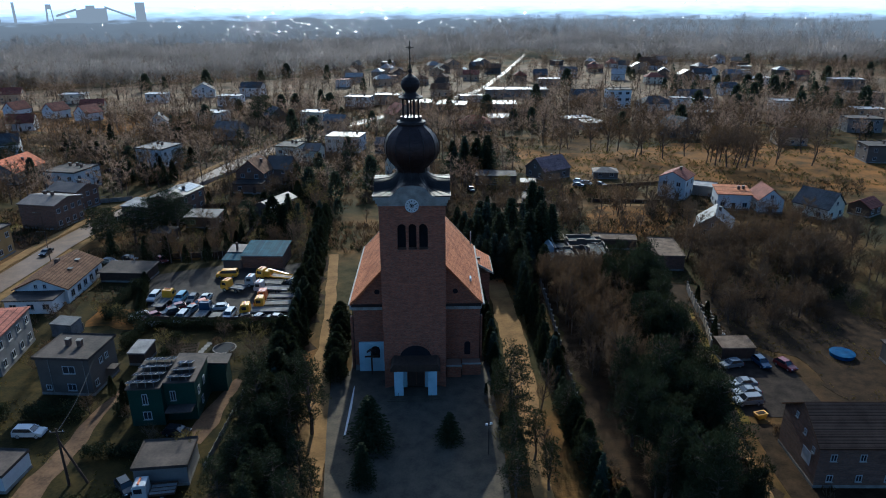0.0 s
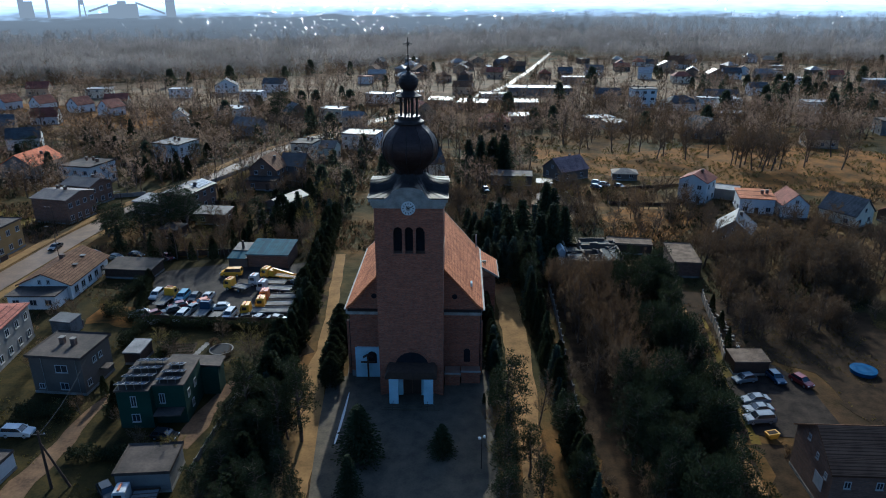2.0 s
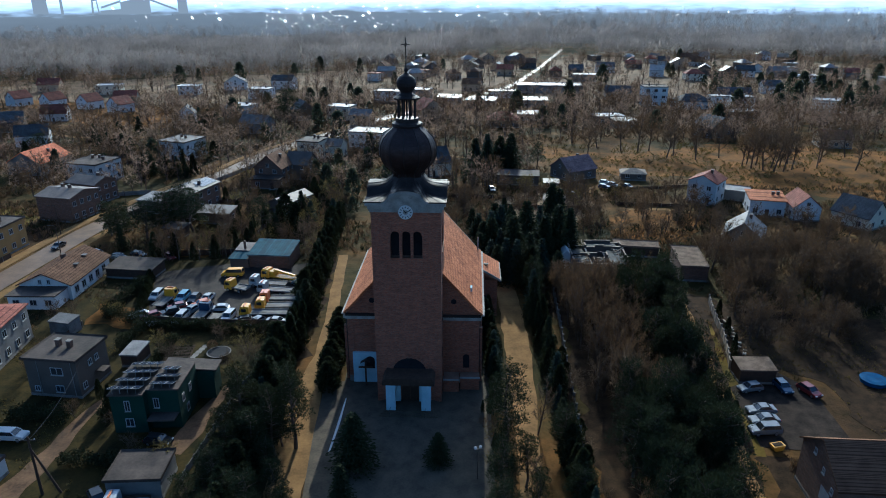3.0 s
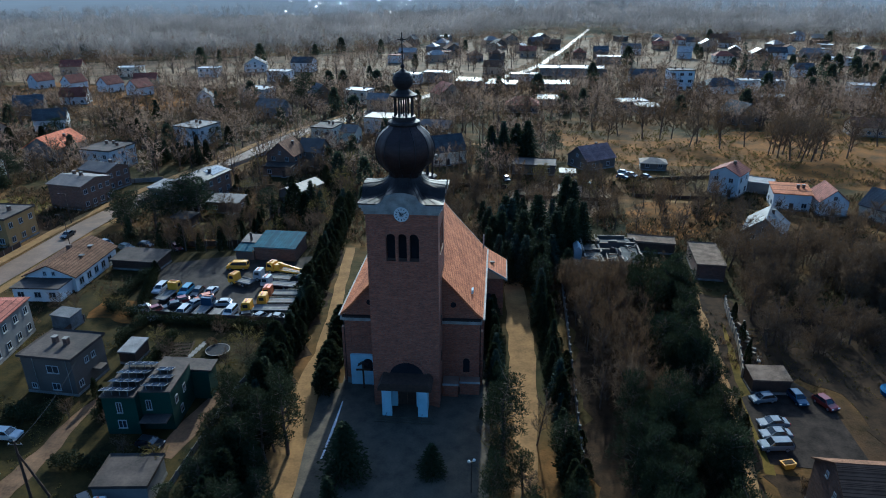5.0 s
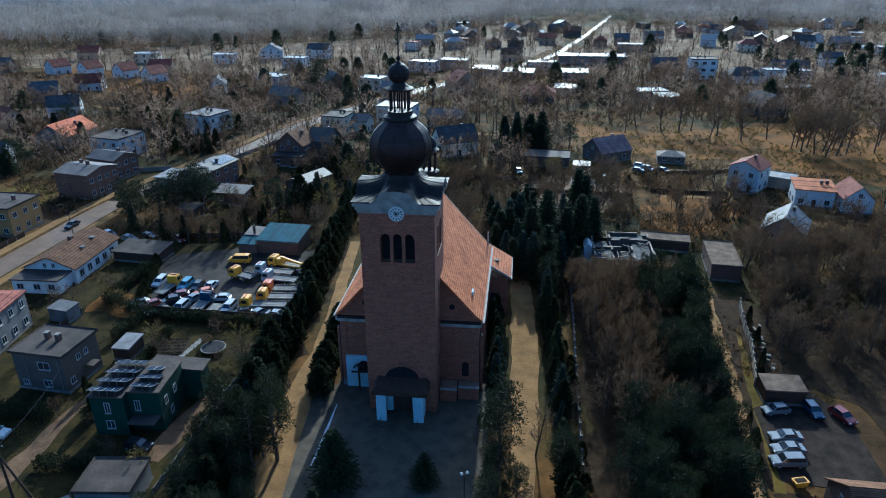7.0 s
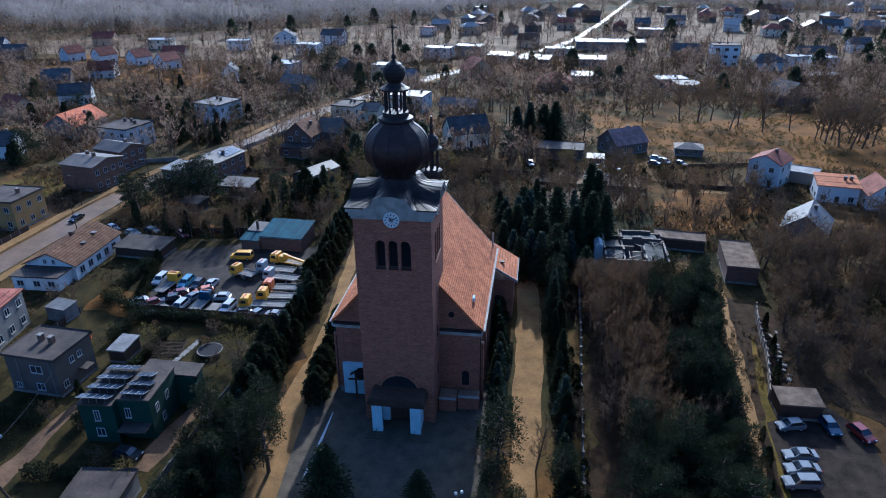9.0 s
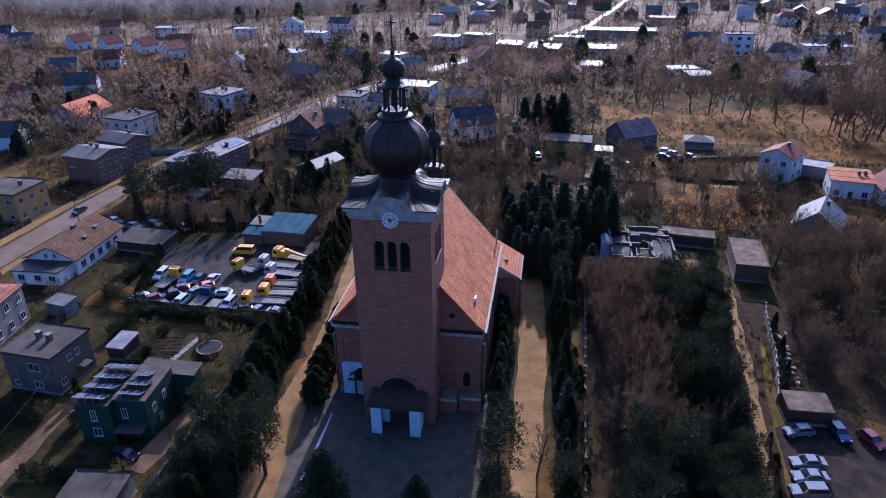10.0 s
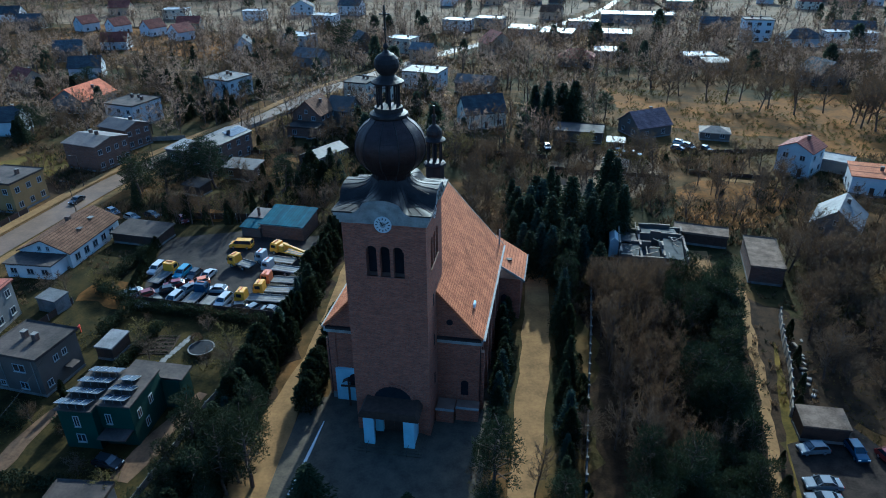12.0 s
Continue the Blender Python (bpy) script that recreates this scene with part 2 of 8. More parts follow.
M["mud"] = mat("trodden_earth", (0.17, 0.105, 0.055), 0.95, (0.065, 0.042, 0.025), 0.35, 0.5, 5, spec=0.06)
M["verge"] = mat("dry_verge", (0.22, 0.13, 0.045), 0.95, (0.11, 0.075, 0.025), 0.4, 0.4, 6, spec=0.05)
M["lawn"] = mat("winter_lawn", (0.05, 0.036, 0.010), 0.95, (0.010, 0.011, 0.005), 0.35, 0.9, 4, spec=0.04, detail=11)
M["dry_grass"] = mat("dry_meadow", (0.22, 0.10, 0.02), 0.95, (0.045, 0.03, 0.01), 0.13, 0.8, 3, spec=0.04, detail=12)
# Yellow-green grass, lighter than the lawn to paint sunlight on it.
M["sun_grass"] = mat("sunlit_grass", (0.13, 0.088, 0.014), 0.95, (0.05, 0.04, 0.009), 0.3, 0.6, 5, spec=0.04)
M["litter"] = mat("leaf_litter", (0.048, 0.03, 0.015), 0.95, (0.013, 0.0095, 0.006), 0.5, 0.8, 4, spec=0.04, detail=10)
# Garden ground, its colour lightened to stand in for haze over the village.
M["gardens"] = mat("bare_gardens", (0.23, 0.158, 0.09), 0.95, (0.09, 0.072, 0.04), 0.06, 0.5, 3, spec=0.05, detail=10)
M["soil"] = mat("garden_soil", (0.06, 0.042, 0.027), 0.95, (0.03, 0.022, 0.015), 0.5, 0.5, 5, spec=0.05)
M["rubble"] = mat("rubble_sheet", (0.33, 0.27, 0.20), 0.9, (0.15, 0.125, 0.095), 0.6, 0.5, 3, spec=0.1)
M["bark"] = mat("bark", (0.115, 0.085, 0.06), 0.95, (0.06, 0.045, 0.035), 1.5, 0.4, 9)
M["twig"] = leaf_mat("winter_twigs", (0.07, 0.046, 0.024), (0.15, 0.097, 0.048), 0.95, 0.32)
M["twig_grey"] = leaf_mat("grey_twigs", (0.065, 0.047, 0.03), (0.14, 0.098, 0.058), 0.95, 0.32)
# Village twigs with haze painted in as a paler colour and sheen.
M["twig_hazed"] = leaf_mat("hazed_village_twigs", (0.14, 0.098, 0.066), (0.26, 0.182, 0.122), 0.95, 0.45, 0.15)
M["twig_gold"] = leaf_mat("willow_twigs", (0.11, 0.085, 0.024), (0.20, 0.155, 0.045), 0.9, 0.25)
M["needle"] = leaf_mat("conifer_needles", (0.015, 0.021, 0.010), (0.036, 0.042, 0.017), 0.95, 0.2)
# Village needles, lighter than the near ones to paint the haze.
M["needle_far"] = leaf_mat("hazed_conifer_needles", (0.034, 0.04, 0.024), (0.07, 0.076, 0.042), 0.95, 0.3)
M["needle_blue"] = leaf_mat("blue_spruce_needles", (0.022, 0.034, 0.026), (0.045, 0.06, 0.04), 0.95, 0.2)
M["thuja"] = leaf_mat("thuja_leaves", (0.016, 0.02, 0.009), (0.038, 0.041, 0.015), 0.95, 0.18)
# Wood twigs paled and given sheen so that their colour carries haze.
M["far_wood"] = leaf_mat("hazed_wood_twigs", (0.19, 0.165, 0.15), (0.27, 0.235, 0.21), 0.95, 0.5, 0.4, 0.018)
M["ruin_sheet"] = mat("weathered_sheet", (0.05, 0.053, 0.053), 0.75, (0.016, 0.017, 0.017), 0.7, 0.4, 3, spec=0.1)
M["old_roof"] = mat("old_roof_felt", (0.2, 0.15, 0.105), 0.95, (0.075, 0.055, 0.038), 0.6, 0.4, 3, spec=0.03, detail=10)
M["tyre"] = mat("tyre_rubber", (0.02, 0.02, 0.02), 0.85, (0.014, 0.014, 0.014), 4)
M["rim"] = mat("wheel_rim", (0.45, 0.45, 0.46), 0.35, (0.3, 0.3, 0.31), 3, metal=0.8)
M["car_glass"] = mat("car_glass", (0.02, 0.024, 0.03), 0.06, (0.015, 0.018, 0.022), 1, spec=0.7)
for key, col in (("silver", (0.17, 0.168, 0.165)), ("white", (0.42, 0.42, 0.41)), ("red", (0.15, 0.02, 0.018)), ("blue", (0.02, 0.05, 0.10)), ("black", (0.02, 0.021, 0.024)),
                 ("yellow", (0.68, 0.36, 0.02)), ("grey", (0.16, 0.17, 0.18)), ("orange", (0.55, 0.17, 0.05)), ("cyan", (0.09, 0.22, 0.32))):
    M["c_" + key] = mat("car_paint_" + key, col, 0.3, tuple(c * 0.85 for c in col), 0.8, spec=0.4, coat=0.15)
M["lamp"] = mat("headlamp_glass", (0.55, 0.56, 0.58), 0.15, (0.45, 0.46, 0.48), 2, spec=0.6)
M["tail"] = mat("tail_lamp", (0.3, 0.02, 0.02), 0.2, (0.2, 0.015, 0.015), 2, spec=0.6)
M["solar"] = mat("solar_panel", (0.02, 0.03, 0.055), 0.16, (0.014, 0.02, 0.04), 1.0, spec=0.35)
M["tarp"] = mat("blue_tarpaulin", (0.01, 0.075, 0.19), 0.8, (0.008, 0.045, 0.11), 1.2, 0.3, 3, spec=0.1)
M["glint"] = mat("bright_sheet", (0.22, 0.20, 0.18), 0.18, (0.15, 0.14, 0.13), 0.05, spec=0.6)
M["red_plastic"] = mat("red_plastic", (0.5, 0.06, 0.03), 0.4, (0.4, 0.05, 0.025), 1.5)


# ---- mesh helpers ----
def part(name, bm, material, parent=None, label=""):
    """Links a bmesh as one mesh object, under a thing or a part."""
    me = bpy.data.meshes.new(name)
    bm.to_mesh(me)
    bm.free()
    return link(name, me, material, parent, label)


def link(name, me, material, parent=None, label="", at=None):
    if material and not me.materials:
        me.materials.append(material)
    ob = new(name, me)
    if parent:
        ob.parent = parent
    if at is not None:
        ob.matrix_basis = at
    if label:
        tagged(ob, label)
    return ob


def raw(name, verts, faces, material, smooth=False):
    me = bpy.data.meshes.new(name)
    me.from_pydata([tuple(v) for v in verts], [], [tuple(f) for f in faces])
    me.materials.append(material)
    if smooth:
        me.polygons.foreach_set("use_smooth", [True] * len(me.polygons))
    me.update()
    return me


def thing(name, x, y, z=0.0, turn=0.0, label="", category="", group="", kind=""):
    ob = new(name)
    ob.matrix_basis = pose(x, y, z, 0, 0, turn)
    return tagged(ob, label, category, group, kind)


def add_box(bm, x0, y0, z0, x1, y1, z1, bevel=0.0):
    r = bmesh.ops.create_cube(bm, size=1.0)
    vs = r["verts"]
    for v in vs:
        v.co = Vector((x0 + (v.co.x + 0.5) * (x1 - x0), y0 + (v.co.y + 0.5) * (y1 - y0), z0 + (v.co.z + 0.5) * (z1 - z0)))
    if bevel:
        es = {e for v in vs for e in v.link_edges}
        bmesh.ops.bevel(bm, geom=list(es), offset=bevel, segments=1, affect="EDGES")
    return vs


def boxes(*dims, bevel=0.0):
    bm = bmesh.new()
    for d in dims:
        add_box(bm, *d, bevel=bevel)
    return bm


def lathe(profile, n=16, x=0.0, y=0.0, squash=0.0, turn=0.0):
    """A turned form from (radius, height) pairs; squash makes flats between ribs."""
    bm = bmesh.new()
    rings = []
    for r, z in profile:
        ring = []
        for i in range(n):
            a = 2 * math.pi * i / n + turn
            ring.append(bm.verts.new((x + r * math.cos(a), y + r * math.sin(a), z)))
        rings.append(ring)
    for a, b in zip(rings, rings[1:]):
        for i in range(n):
            bm.faces.new((a[i], a[(i + 1) % n], b[(i + 1) % n], b[i]))
    bm.faces.new(rings[-1])
    bm.faces.new(rings[0][::-1])
    return bm


def extrude_y(points, y0, y1):
    """A solid from an outline in x, z, reaching from y0 to y1."""
    bm = bmesh.new()
    a = [bm.verts.new((x, y0, z)) for x, z in points]
    b = [bm.verts.new((x, y1, z)) for x, z in points]
    n = len(points)
    bm.faces.new(a)
    bm.faces.new(b[::-1])
    for i in range(n):
        bm.faces.new((a[i], b[i], b[(i + 1) % n], a[(i + 1) % n]))
    bmesh.ops.recalc_face_normals(bm, faces=bm.faces)
    return bm


def slab(name, points, z, thick, material, label="", category="", kind="structure", parent=None):
    """A flat sheet with an outline in x, y; grass has a ragged edge."""
    if name in ("meadow", "field", "lawn"):
        fine = []
        for (ax, ay), (bx, by) in zip(points, points[1:] + points[:1]):
            n = max(1, int(math.hypot(bx - ax, by - ay) / 2.0))
            amp = min(2.6, 0.03 * math.hypot(bx - ax, by - ay) + 0.5)
            for k in range(n):
                x, y = ax + (bx - ax) * k / n, ay + (by - ay) * k / n
                fine.append((x + 2 * amp * noise.noise(Vector((x * 0.23, y * 0.23, 1))), y + 2 * amp * noise.noise(Vector((x * 0.23, y * 0.23, 7)))))
        points = fine
    bm = bmesh.new()
    top = [bm.verts.new((x, y, z)) for x, y in points]
    bot = [bm.verts.new((x, y, z - thick)) for x, y in points]
    n = len(points)
    bm.faces.new(top)
    for i in range(n):
        bm.faces.new((top[i], bot[i], bot[(i + 1) % n], top[(i + 1) % n]))
    bmesh.ops.recalc_face_normals(bm, faces=bm.faces)
    return tagged(part(name, bm, material, parent), label, category, kind=kind)


def ribbon(name, line, widths, z, material, label="", category="", thick=0.3, wobble=0.0):
    """A road or path along a line of points, with its width at each."""
    pts = []
    for i in range(len(line) - 1):
        for k in range(6):
            s = k / 6
            p0, p1, p2, p3 = (Vector(line[max(0, min(len(line) - 1, i + j))]) for j in (-1, 0, 1, 2))
            q = 0.5 * ((2 * p1) + (p2 - p0) * s + (2 * p0 - 5 * p1 + 4 * p2 - p3) * s * s + (3 * p1 - p0 - 3 * p2 + p3) * s ** 3)
            pts.append((q, widths[i] + (widths[i + 1] - widths[i]) * s))
    pts.append((Vector(line[-1]), widths[-1]))
    left, right = [], []
    for i, (p, w) in enumerate(pts):
        d = (pts[min(i + 1, len(pts) - 1)][0] - pts[max(i - 1, 0)][0]).normalized()
        nrm = Vector((-d.y, d.x))
        j = wobble * (noise.noise(Vector((p.x * 0.3, p.y * 0.3, z))))
        left.append(p + nrm * (w / 2 + j))
        right.append(p - nrm * (w / 2 - j))
    vs = [(v.x, v.y, z) for v in left] + [(v.x, v.y, z) for v in right]
    n = len(left)
    vs += [(v.x, v.y, z - thick) for v in left] + [(v.x, v.y, z - thick) for v in right]
    fs = []
    for i in range(n - 1):
        fs += [(i, n + i, n + i + 1, i + 1), (i, i + 1, 2 * n + i + 1, 2 * n + i), (n + i, 3 * n + i, 3 * n + i + 1, n + i + 1)]
    return tagged(link(name, raw(name, vs, fs, material), None), label, category, kind="structure")

# ---- ground ----
def ground_mat():
    m = bpy.data.materials.new("winter_ground")
    m.use_nodes = True
    nt, bs = m.node_tree, m.node_tree.nodes["Principled BSDF"]
    geo = nt.nodes.new("ShaderNodeNewGeometry")

    def noise_at(scale, detail=8, rough=0.6):
        n = nt.nodes.new("ShaderNodeTexNoise")
        n.inputs["Scale"].default_value, n.inputs["Detail"].default_value, n.inputs["Roughness"].default_value = scale, detail, rough
        nt.links.new(geo.outputs["Position"], n.inputs["Vector"])
        return n.outputs[0]

    def ramp(src, stops):
        r = nt.nodes.new("ShaderNodeValToRGB")
        while len(r.color_ramp.elements) < len(stops):
            r.color_ramp.elements.new(0.5)
        for e, (p, c) in zip(r.color_ramp.elements, stops):
            e.position, e.color = p, (*c, 1)
        nt.links.new(src, r.inputs[0])
        return r.outputs[0]

    big = ramp(noise_at(0.022, 5), ((0.35, (0.024, 0.024, 0.009)), (0.46, (0.052, 0.04, 0.013)), (0.55, (0.10, 0.056, 0.016)), (0.66, (0.04, 0.026, 0.013))))
    small = ramp(noise_at(0.14, 9, 0.75), ((0.32, (0.3, 0.36, 0.3)), (0.5, (0.9, 0.9, 0.9)), (0.68, (1.55, 1.4, 1.25))))
    mul = nt.nodes.new("ShaderNodeVectorMath")
    mul.operation = "MULTIPLY"
    nt.links.new(big, mul.inputs[0])
    nt.links.new(small, mul.inputs[1])
    nt.links.new(mul.outputs[0], bs.inputs["Base Color"])
    bs.inputs["Roughness"].default_value, bs.inputs["Specular IOR Level"].default_value = 0.95, 0.04
    bp = nt.nodes.new("ShaderNodeBump")
    bp.inputs["Strength"].default_value, bp.inputs["Distance"].default_value = 0.6, 0.15
    nt.links.new(noise_at(2.5, 6), bp.inputs["Height"])
    nt.links.new(bp.outputs[0], bs.inputs["Normal"])
    return m


M["ground"] = ground_mat()
bm = bmesh.new()
bmesh.ops.create_grid(bm, x_segments=60, y_segments=60, size=4900)
tagged(part("ground", bm, M["ground"]), "bare winter ground with soil and thin grass", "ground", kind="structure")

# far rim: an added slope as backdrop, rising to hazy hills along the horizon
def hill_z(x, y):
    """Height of the far land: flat round the village, rising to the rim."""
    r = math.hypot(x, y)
    t = min(1.0, max(0.0, (r - 820) / 280))
    knoll = 9 * math.exp(-((x - 190) / 120) ** 2 - ((y - 800) / 120) ** 2) + 5 * math.exp(-((x - 520) / 200) ** 2 - ((y - 760) / 130) ** 2)
    return 62.0 * t ** 0.9 + knoll


bm = bmesh.new()
rings = []
for k in range(9):
    r = 820 + 35 * k
    row = []
    for i in range(241):
        a = radians(-180 + 1.5 * i)
        x, y = r * math.sin(a), r * math.cos(a)
        top = 1.6 * noise.noise(Vector((math.cos(a) * 4, math.sin(a) * 4, 0))) + 0.9 * noise.noise(Vector((math.cos(a) * 19, math.sin(a) * 19, 3))) if k == 8 else 0
        row.append(bm.verts.new((x, y, (hill_z(x, y) if k else -1.0) + top)))
    rings.append(row)
for lo, hi in zip(rings, rings[1:]):
    for i in range(240):
        bm.faces.new((lo[i], lo[i + 1], hi[i + 1], hi[i]))
# Haze is painted as glow that grows paler with height.
mb = bpy.data.materials.new("haze_glow_hills")
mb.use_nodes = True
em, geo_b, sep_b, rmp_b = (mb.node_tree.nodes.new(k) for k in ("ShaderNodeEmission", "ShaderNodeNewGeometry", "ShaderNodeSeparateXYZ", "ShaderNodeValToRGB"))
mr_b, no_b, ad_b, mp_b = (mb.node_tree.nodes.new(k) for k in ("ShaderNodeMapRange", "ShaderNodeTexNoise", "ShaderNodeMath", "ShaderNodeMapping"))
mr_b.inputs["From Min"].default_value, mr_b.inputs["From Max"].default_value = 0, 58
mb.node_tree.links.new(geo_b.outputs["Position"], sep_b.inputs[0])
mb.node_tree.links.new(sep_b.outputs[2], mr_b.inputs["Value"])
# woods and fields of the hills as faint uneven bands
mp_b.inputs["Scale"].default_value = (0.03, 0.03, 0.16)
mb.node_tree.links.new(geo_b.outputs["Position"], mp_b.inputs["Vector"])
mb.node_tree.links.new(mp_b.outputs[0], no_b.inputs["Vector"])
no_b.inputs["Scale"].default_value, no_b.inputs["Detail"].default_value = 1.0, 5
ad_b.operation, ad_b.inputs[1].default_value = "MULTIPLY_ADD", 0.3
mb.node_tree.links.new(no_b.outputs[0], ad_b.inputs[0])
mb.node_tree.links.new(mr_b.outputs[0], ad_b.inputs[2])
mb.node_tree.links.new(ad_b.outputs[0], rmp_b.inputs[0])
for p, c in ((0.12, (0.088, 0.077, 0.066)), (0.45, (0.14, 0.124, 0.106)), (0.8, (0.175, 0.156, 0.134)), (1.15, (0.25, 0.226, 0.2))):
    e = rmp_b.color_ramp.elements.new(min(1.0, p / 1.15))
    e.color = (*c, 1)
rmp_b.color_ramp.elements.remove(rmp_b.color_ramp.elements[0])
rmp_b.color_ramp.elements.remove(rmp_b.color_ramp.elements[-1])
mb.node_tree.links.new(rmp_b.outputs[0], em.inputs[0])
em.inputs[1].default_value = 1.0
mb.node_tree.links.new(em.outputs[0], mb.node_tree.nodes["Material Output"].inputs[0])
tagged(part("backdrop", bm, mb), "raised backdrop glowing as pale hazy hills", "backdrop", kind="structure")

# ---- roads, paths, open ground ----
ROAD = [(-99, -40), (-93, 20), (-89, 60), (-86, 85), (-77, 118), (-68, 142), (-59, 174), (-37, 219), (-18, 254), (-2, 277), (24, 316), (57, 375), (80, 445), (104, 525), (150, 690)]
ribbon("road", ROAD, [6.8] * 9 + [6, 5.4, 4.6, 4, 3.6, 3.2], 0.05, M["road"], "worn pale asphalt road through the village", "road")
ribbon("pavement", [(x - 5.6, y + 0.8) for x, y in ROAD[:9]], [2.6] * 9, 0.12, M["sandy"], "sandy footway beside the road", "pavement")
ribbon("verge", [(x + 5.0, y - 0.8) for x, y in ROAD[:9]], [2.2] * 9, 0.03, M["verge"], "dry grass verge beside the road", "verge")
ribbon("pavement", [(-17.6, 62), (-16.4, 38), (-15.6, 23), (-15.6, 14), (-15.9, 7), (-16.1, 0), (-15.9, -8), (-15.5, -16), (-15.0, -26)], [2.2, 2.3, 2.4, 2.8, 3.6, 5.0, 5.4, 5.0, 4.0], 0.05, M["sandy"], "sandy path beside the church", "path", wobble=0.3)
ribbon("pavement", [(18.3, 64), (19.0, 43), (18.7, 24), (18.0, 9), (16.9, -8), (15.2, -25), (13.5, -42)], [3.6, 4.0, 4.4, 4.4, 3.2, 2.6, 2.2], 0.05, M["sandy"], "sandy path along the church", "path", wobble=0.4)
# Left outline follows the shadow edge; the same ground beyond is sandy.
slab("pavement", [(-13.7, 5), (-10.6, 6), (-10.6, 30), (13, 30), (13, 6), (12.4, 4), (11.8, -12), (10.6, -30), (10, -44), (-11, -44), (-12.4, -26), (-13.4, -8)], 0.09, 0.3, M["paving"], "church forecourt paving with the church shade painted dark", "forecourt")
# Pale tapering strip paints a sliver of sunlight; no kerb stands here.
ribbon("kerb", [(-9.8, 1.0), (-10.1, -5), (-10.6, -12)], [0.1, 0.36, 0.22], 0.16, M["dial"], "pale tapering strip painted as a sliver of sunlight", "kerb")
ribbon("pavement", [(55.2, 42), (53.6, 33), (52.0, 22), (50.2, 11), (47.5, -2), (45, -14), (42, -34)], [1.7, 1.6, 1.5, 1.4, 1.4, 1.5, 1.5], 0.05, M["sandy"], "narrow sandy lane between trees and wall", "lane", wobble=0.5)
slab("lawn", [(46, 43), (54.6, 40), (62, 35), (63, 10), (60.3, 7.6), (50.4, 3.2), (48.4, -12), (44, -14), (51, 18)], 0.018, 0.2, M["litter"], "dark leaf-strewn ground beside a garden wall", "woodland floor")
ribbon("verge", [(55.9, 26), (53.0, 12), (50.3, -2), (47.6, -14)], [0.3, 1.3, 1.5, 1.3], 0.035, M["sun_grass"], "grass strip along a garden wall", "verge", wobble=0.5)
slab("pavement", [(-58, 52), (-52.5, 33), (-50, 27.5), (-23.5, 25), (-21.8, 58), (-31, 55), (-43, 57)], 0.06, 0.3, M["asphalt"], "cracked asphalt yard full of parked vehicles", "yard")
slab("pavement", [(48.5, -12), (50.5, 3), (60, 7.5), (63, 2), (61.5, -14)], 0.05, 0.3, M["yard_gravel"], "worn gravel car yard", "yard")
# Both earth strips are shaped by where the sun falls on the ground.
ribbon("driveway", [(-51.4, -34), (-49.6, -20), (-48.5, -11), (-47.8, -4), (-46.6, 2), (-45.4, 8)], [5.0, 3.6, 2.8, 2.1, 1.6, 1.2], 0.05, M["mud"], "sandy drive between two houses, cut to its sunlit strip", "drive", wobble=0.6)
ribbon("driveway", [(-31.6, -12), (-31.0, -7), (-30.2, -2), (-28.6, 5)], [2.6, 3.6, 2.4, 1.4], 0.05, M["mud"], "sandy patch behind the green house, shaped as its sunlit part", "drive", wobble=0.5)
slab("meadow", [(44, 190), (60, 172), (84, 168), (118, 186), (165, 182), (205, 150), (185, 108), (135, 104), (100, 118), (92, 132), (66, 136), (48, 150)], 0.03, 0.2, M["dry_grass"], "dry golden winter meadow", "meadow")
slab("meadow", [(50, 75), (56, 66), (66, 69), (79, 85), (76, 92), (63, 98), (53, 91)], 0.03, 0.2, M["dry_grass"], "dry ochre garden grass in sun", "lawn")
slab("lawn", [(24, 84), (40, 82), (50, 92), (52, 108), (34, 118), (22, 104)], 0.03, 0.2, M["gardens"], "bare brown orchard ground", "orchard")
slab("lawn", [(-130, 178), (-118, 180), (-116, 188), (-129, 191)], 0.03, 0.2, M["sun_grass"], "sunlit garden lawn behind a white house", "lawn")
slab("lawn", [(-142, 214), (-131, 212), (-128, 222), (-139, 226)], 0.03, 0.2, M["sun_grass"], "small sunlit lawn beside a side road", "lawn")
slab("lawn", [(-122, 78), (-106, 80), (-105, 92), (-120, 104), (-126, 92)], 0.03, 0.2, M["sun_grass"], "garden lawn behind a brick tenement", "lawn")
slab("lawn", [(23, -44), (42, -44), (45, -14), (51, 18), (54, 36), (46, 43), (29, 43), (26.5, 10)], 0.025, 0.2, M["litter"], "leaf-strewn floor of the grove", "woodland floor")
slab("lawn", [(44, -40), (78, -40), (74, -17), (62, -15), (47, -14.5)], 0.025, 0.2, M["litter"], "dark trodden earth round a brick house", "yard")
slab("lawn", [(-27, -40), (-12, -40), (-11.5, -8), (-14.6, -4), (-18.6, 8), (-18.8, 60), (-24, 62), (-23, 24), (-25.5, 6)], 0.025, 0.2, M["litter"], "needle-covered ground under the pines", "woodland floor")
slab("lawn", [(-84, -40), (-20, -40), (-20, 62), (-64, 63), (-84, 20)], 0.012, 0.2, M["lawn"], "thin dark winter grass round the houses", "grass")
slab("garden", [(-59, 62), (-50, 61), (-48.5, 66), (-57, 68)], 0.04, 0.2, M["dry_grass"], "dry garden beds behind the vehicle yard", "garden")
slab("lawn", [(-62, 27), (-52, 25), (-54, 33.5), (-63.5, 36)], 0.04, 0.2, M["dry_grass"], "dry lawn beside the bungalow", "lawn")
slab("lawn", [(-64, 12), (-58, 11.5), (-53, 18), (-56, 23), (-63, 21)], 0.04, 0.2, M["lawn"], "winter lawn behind a grey house", "lawn")
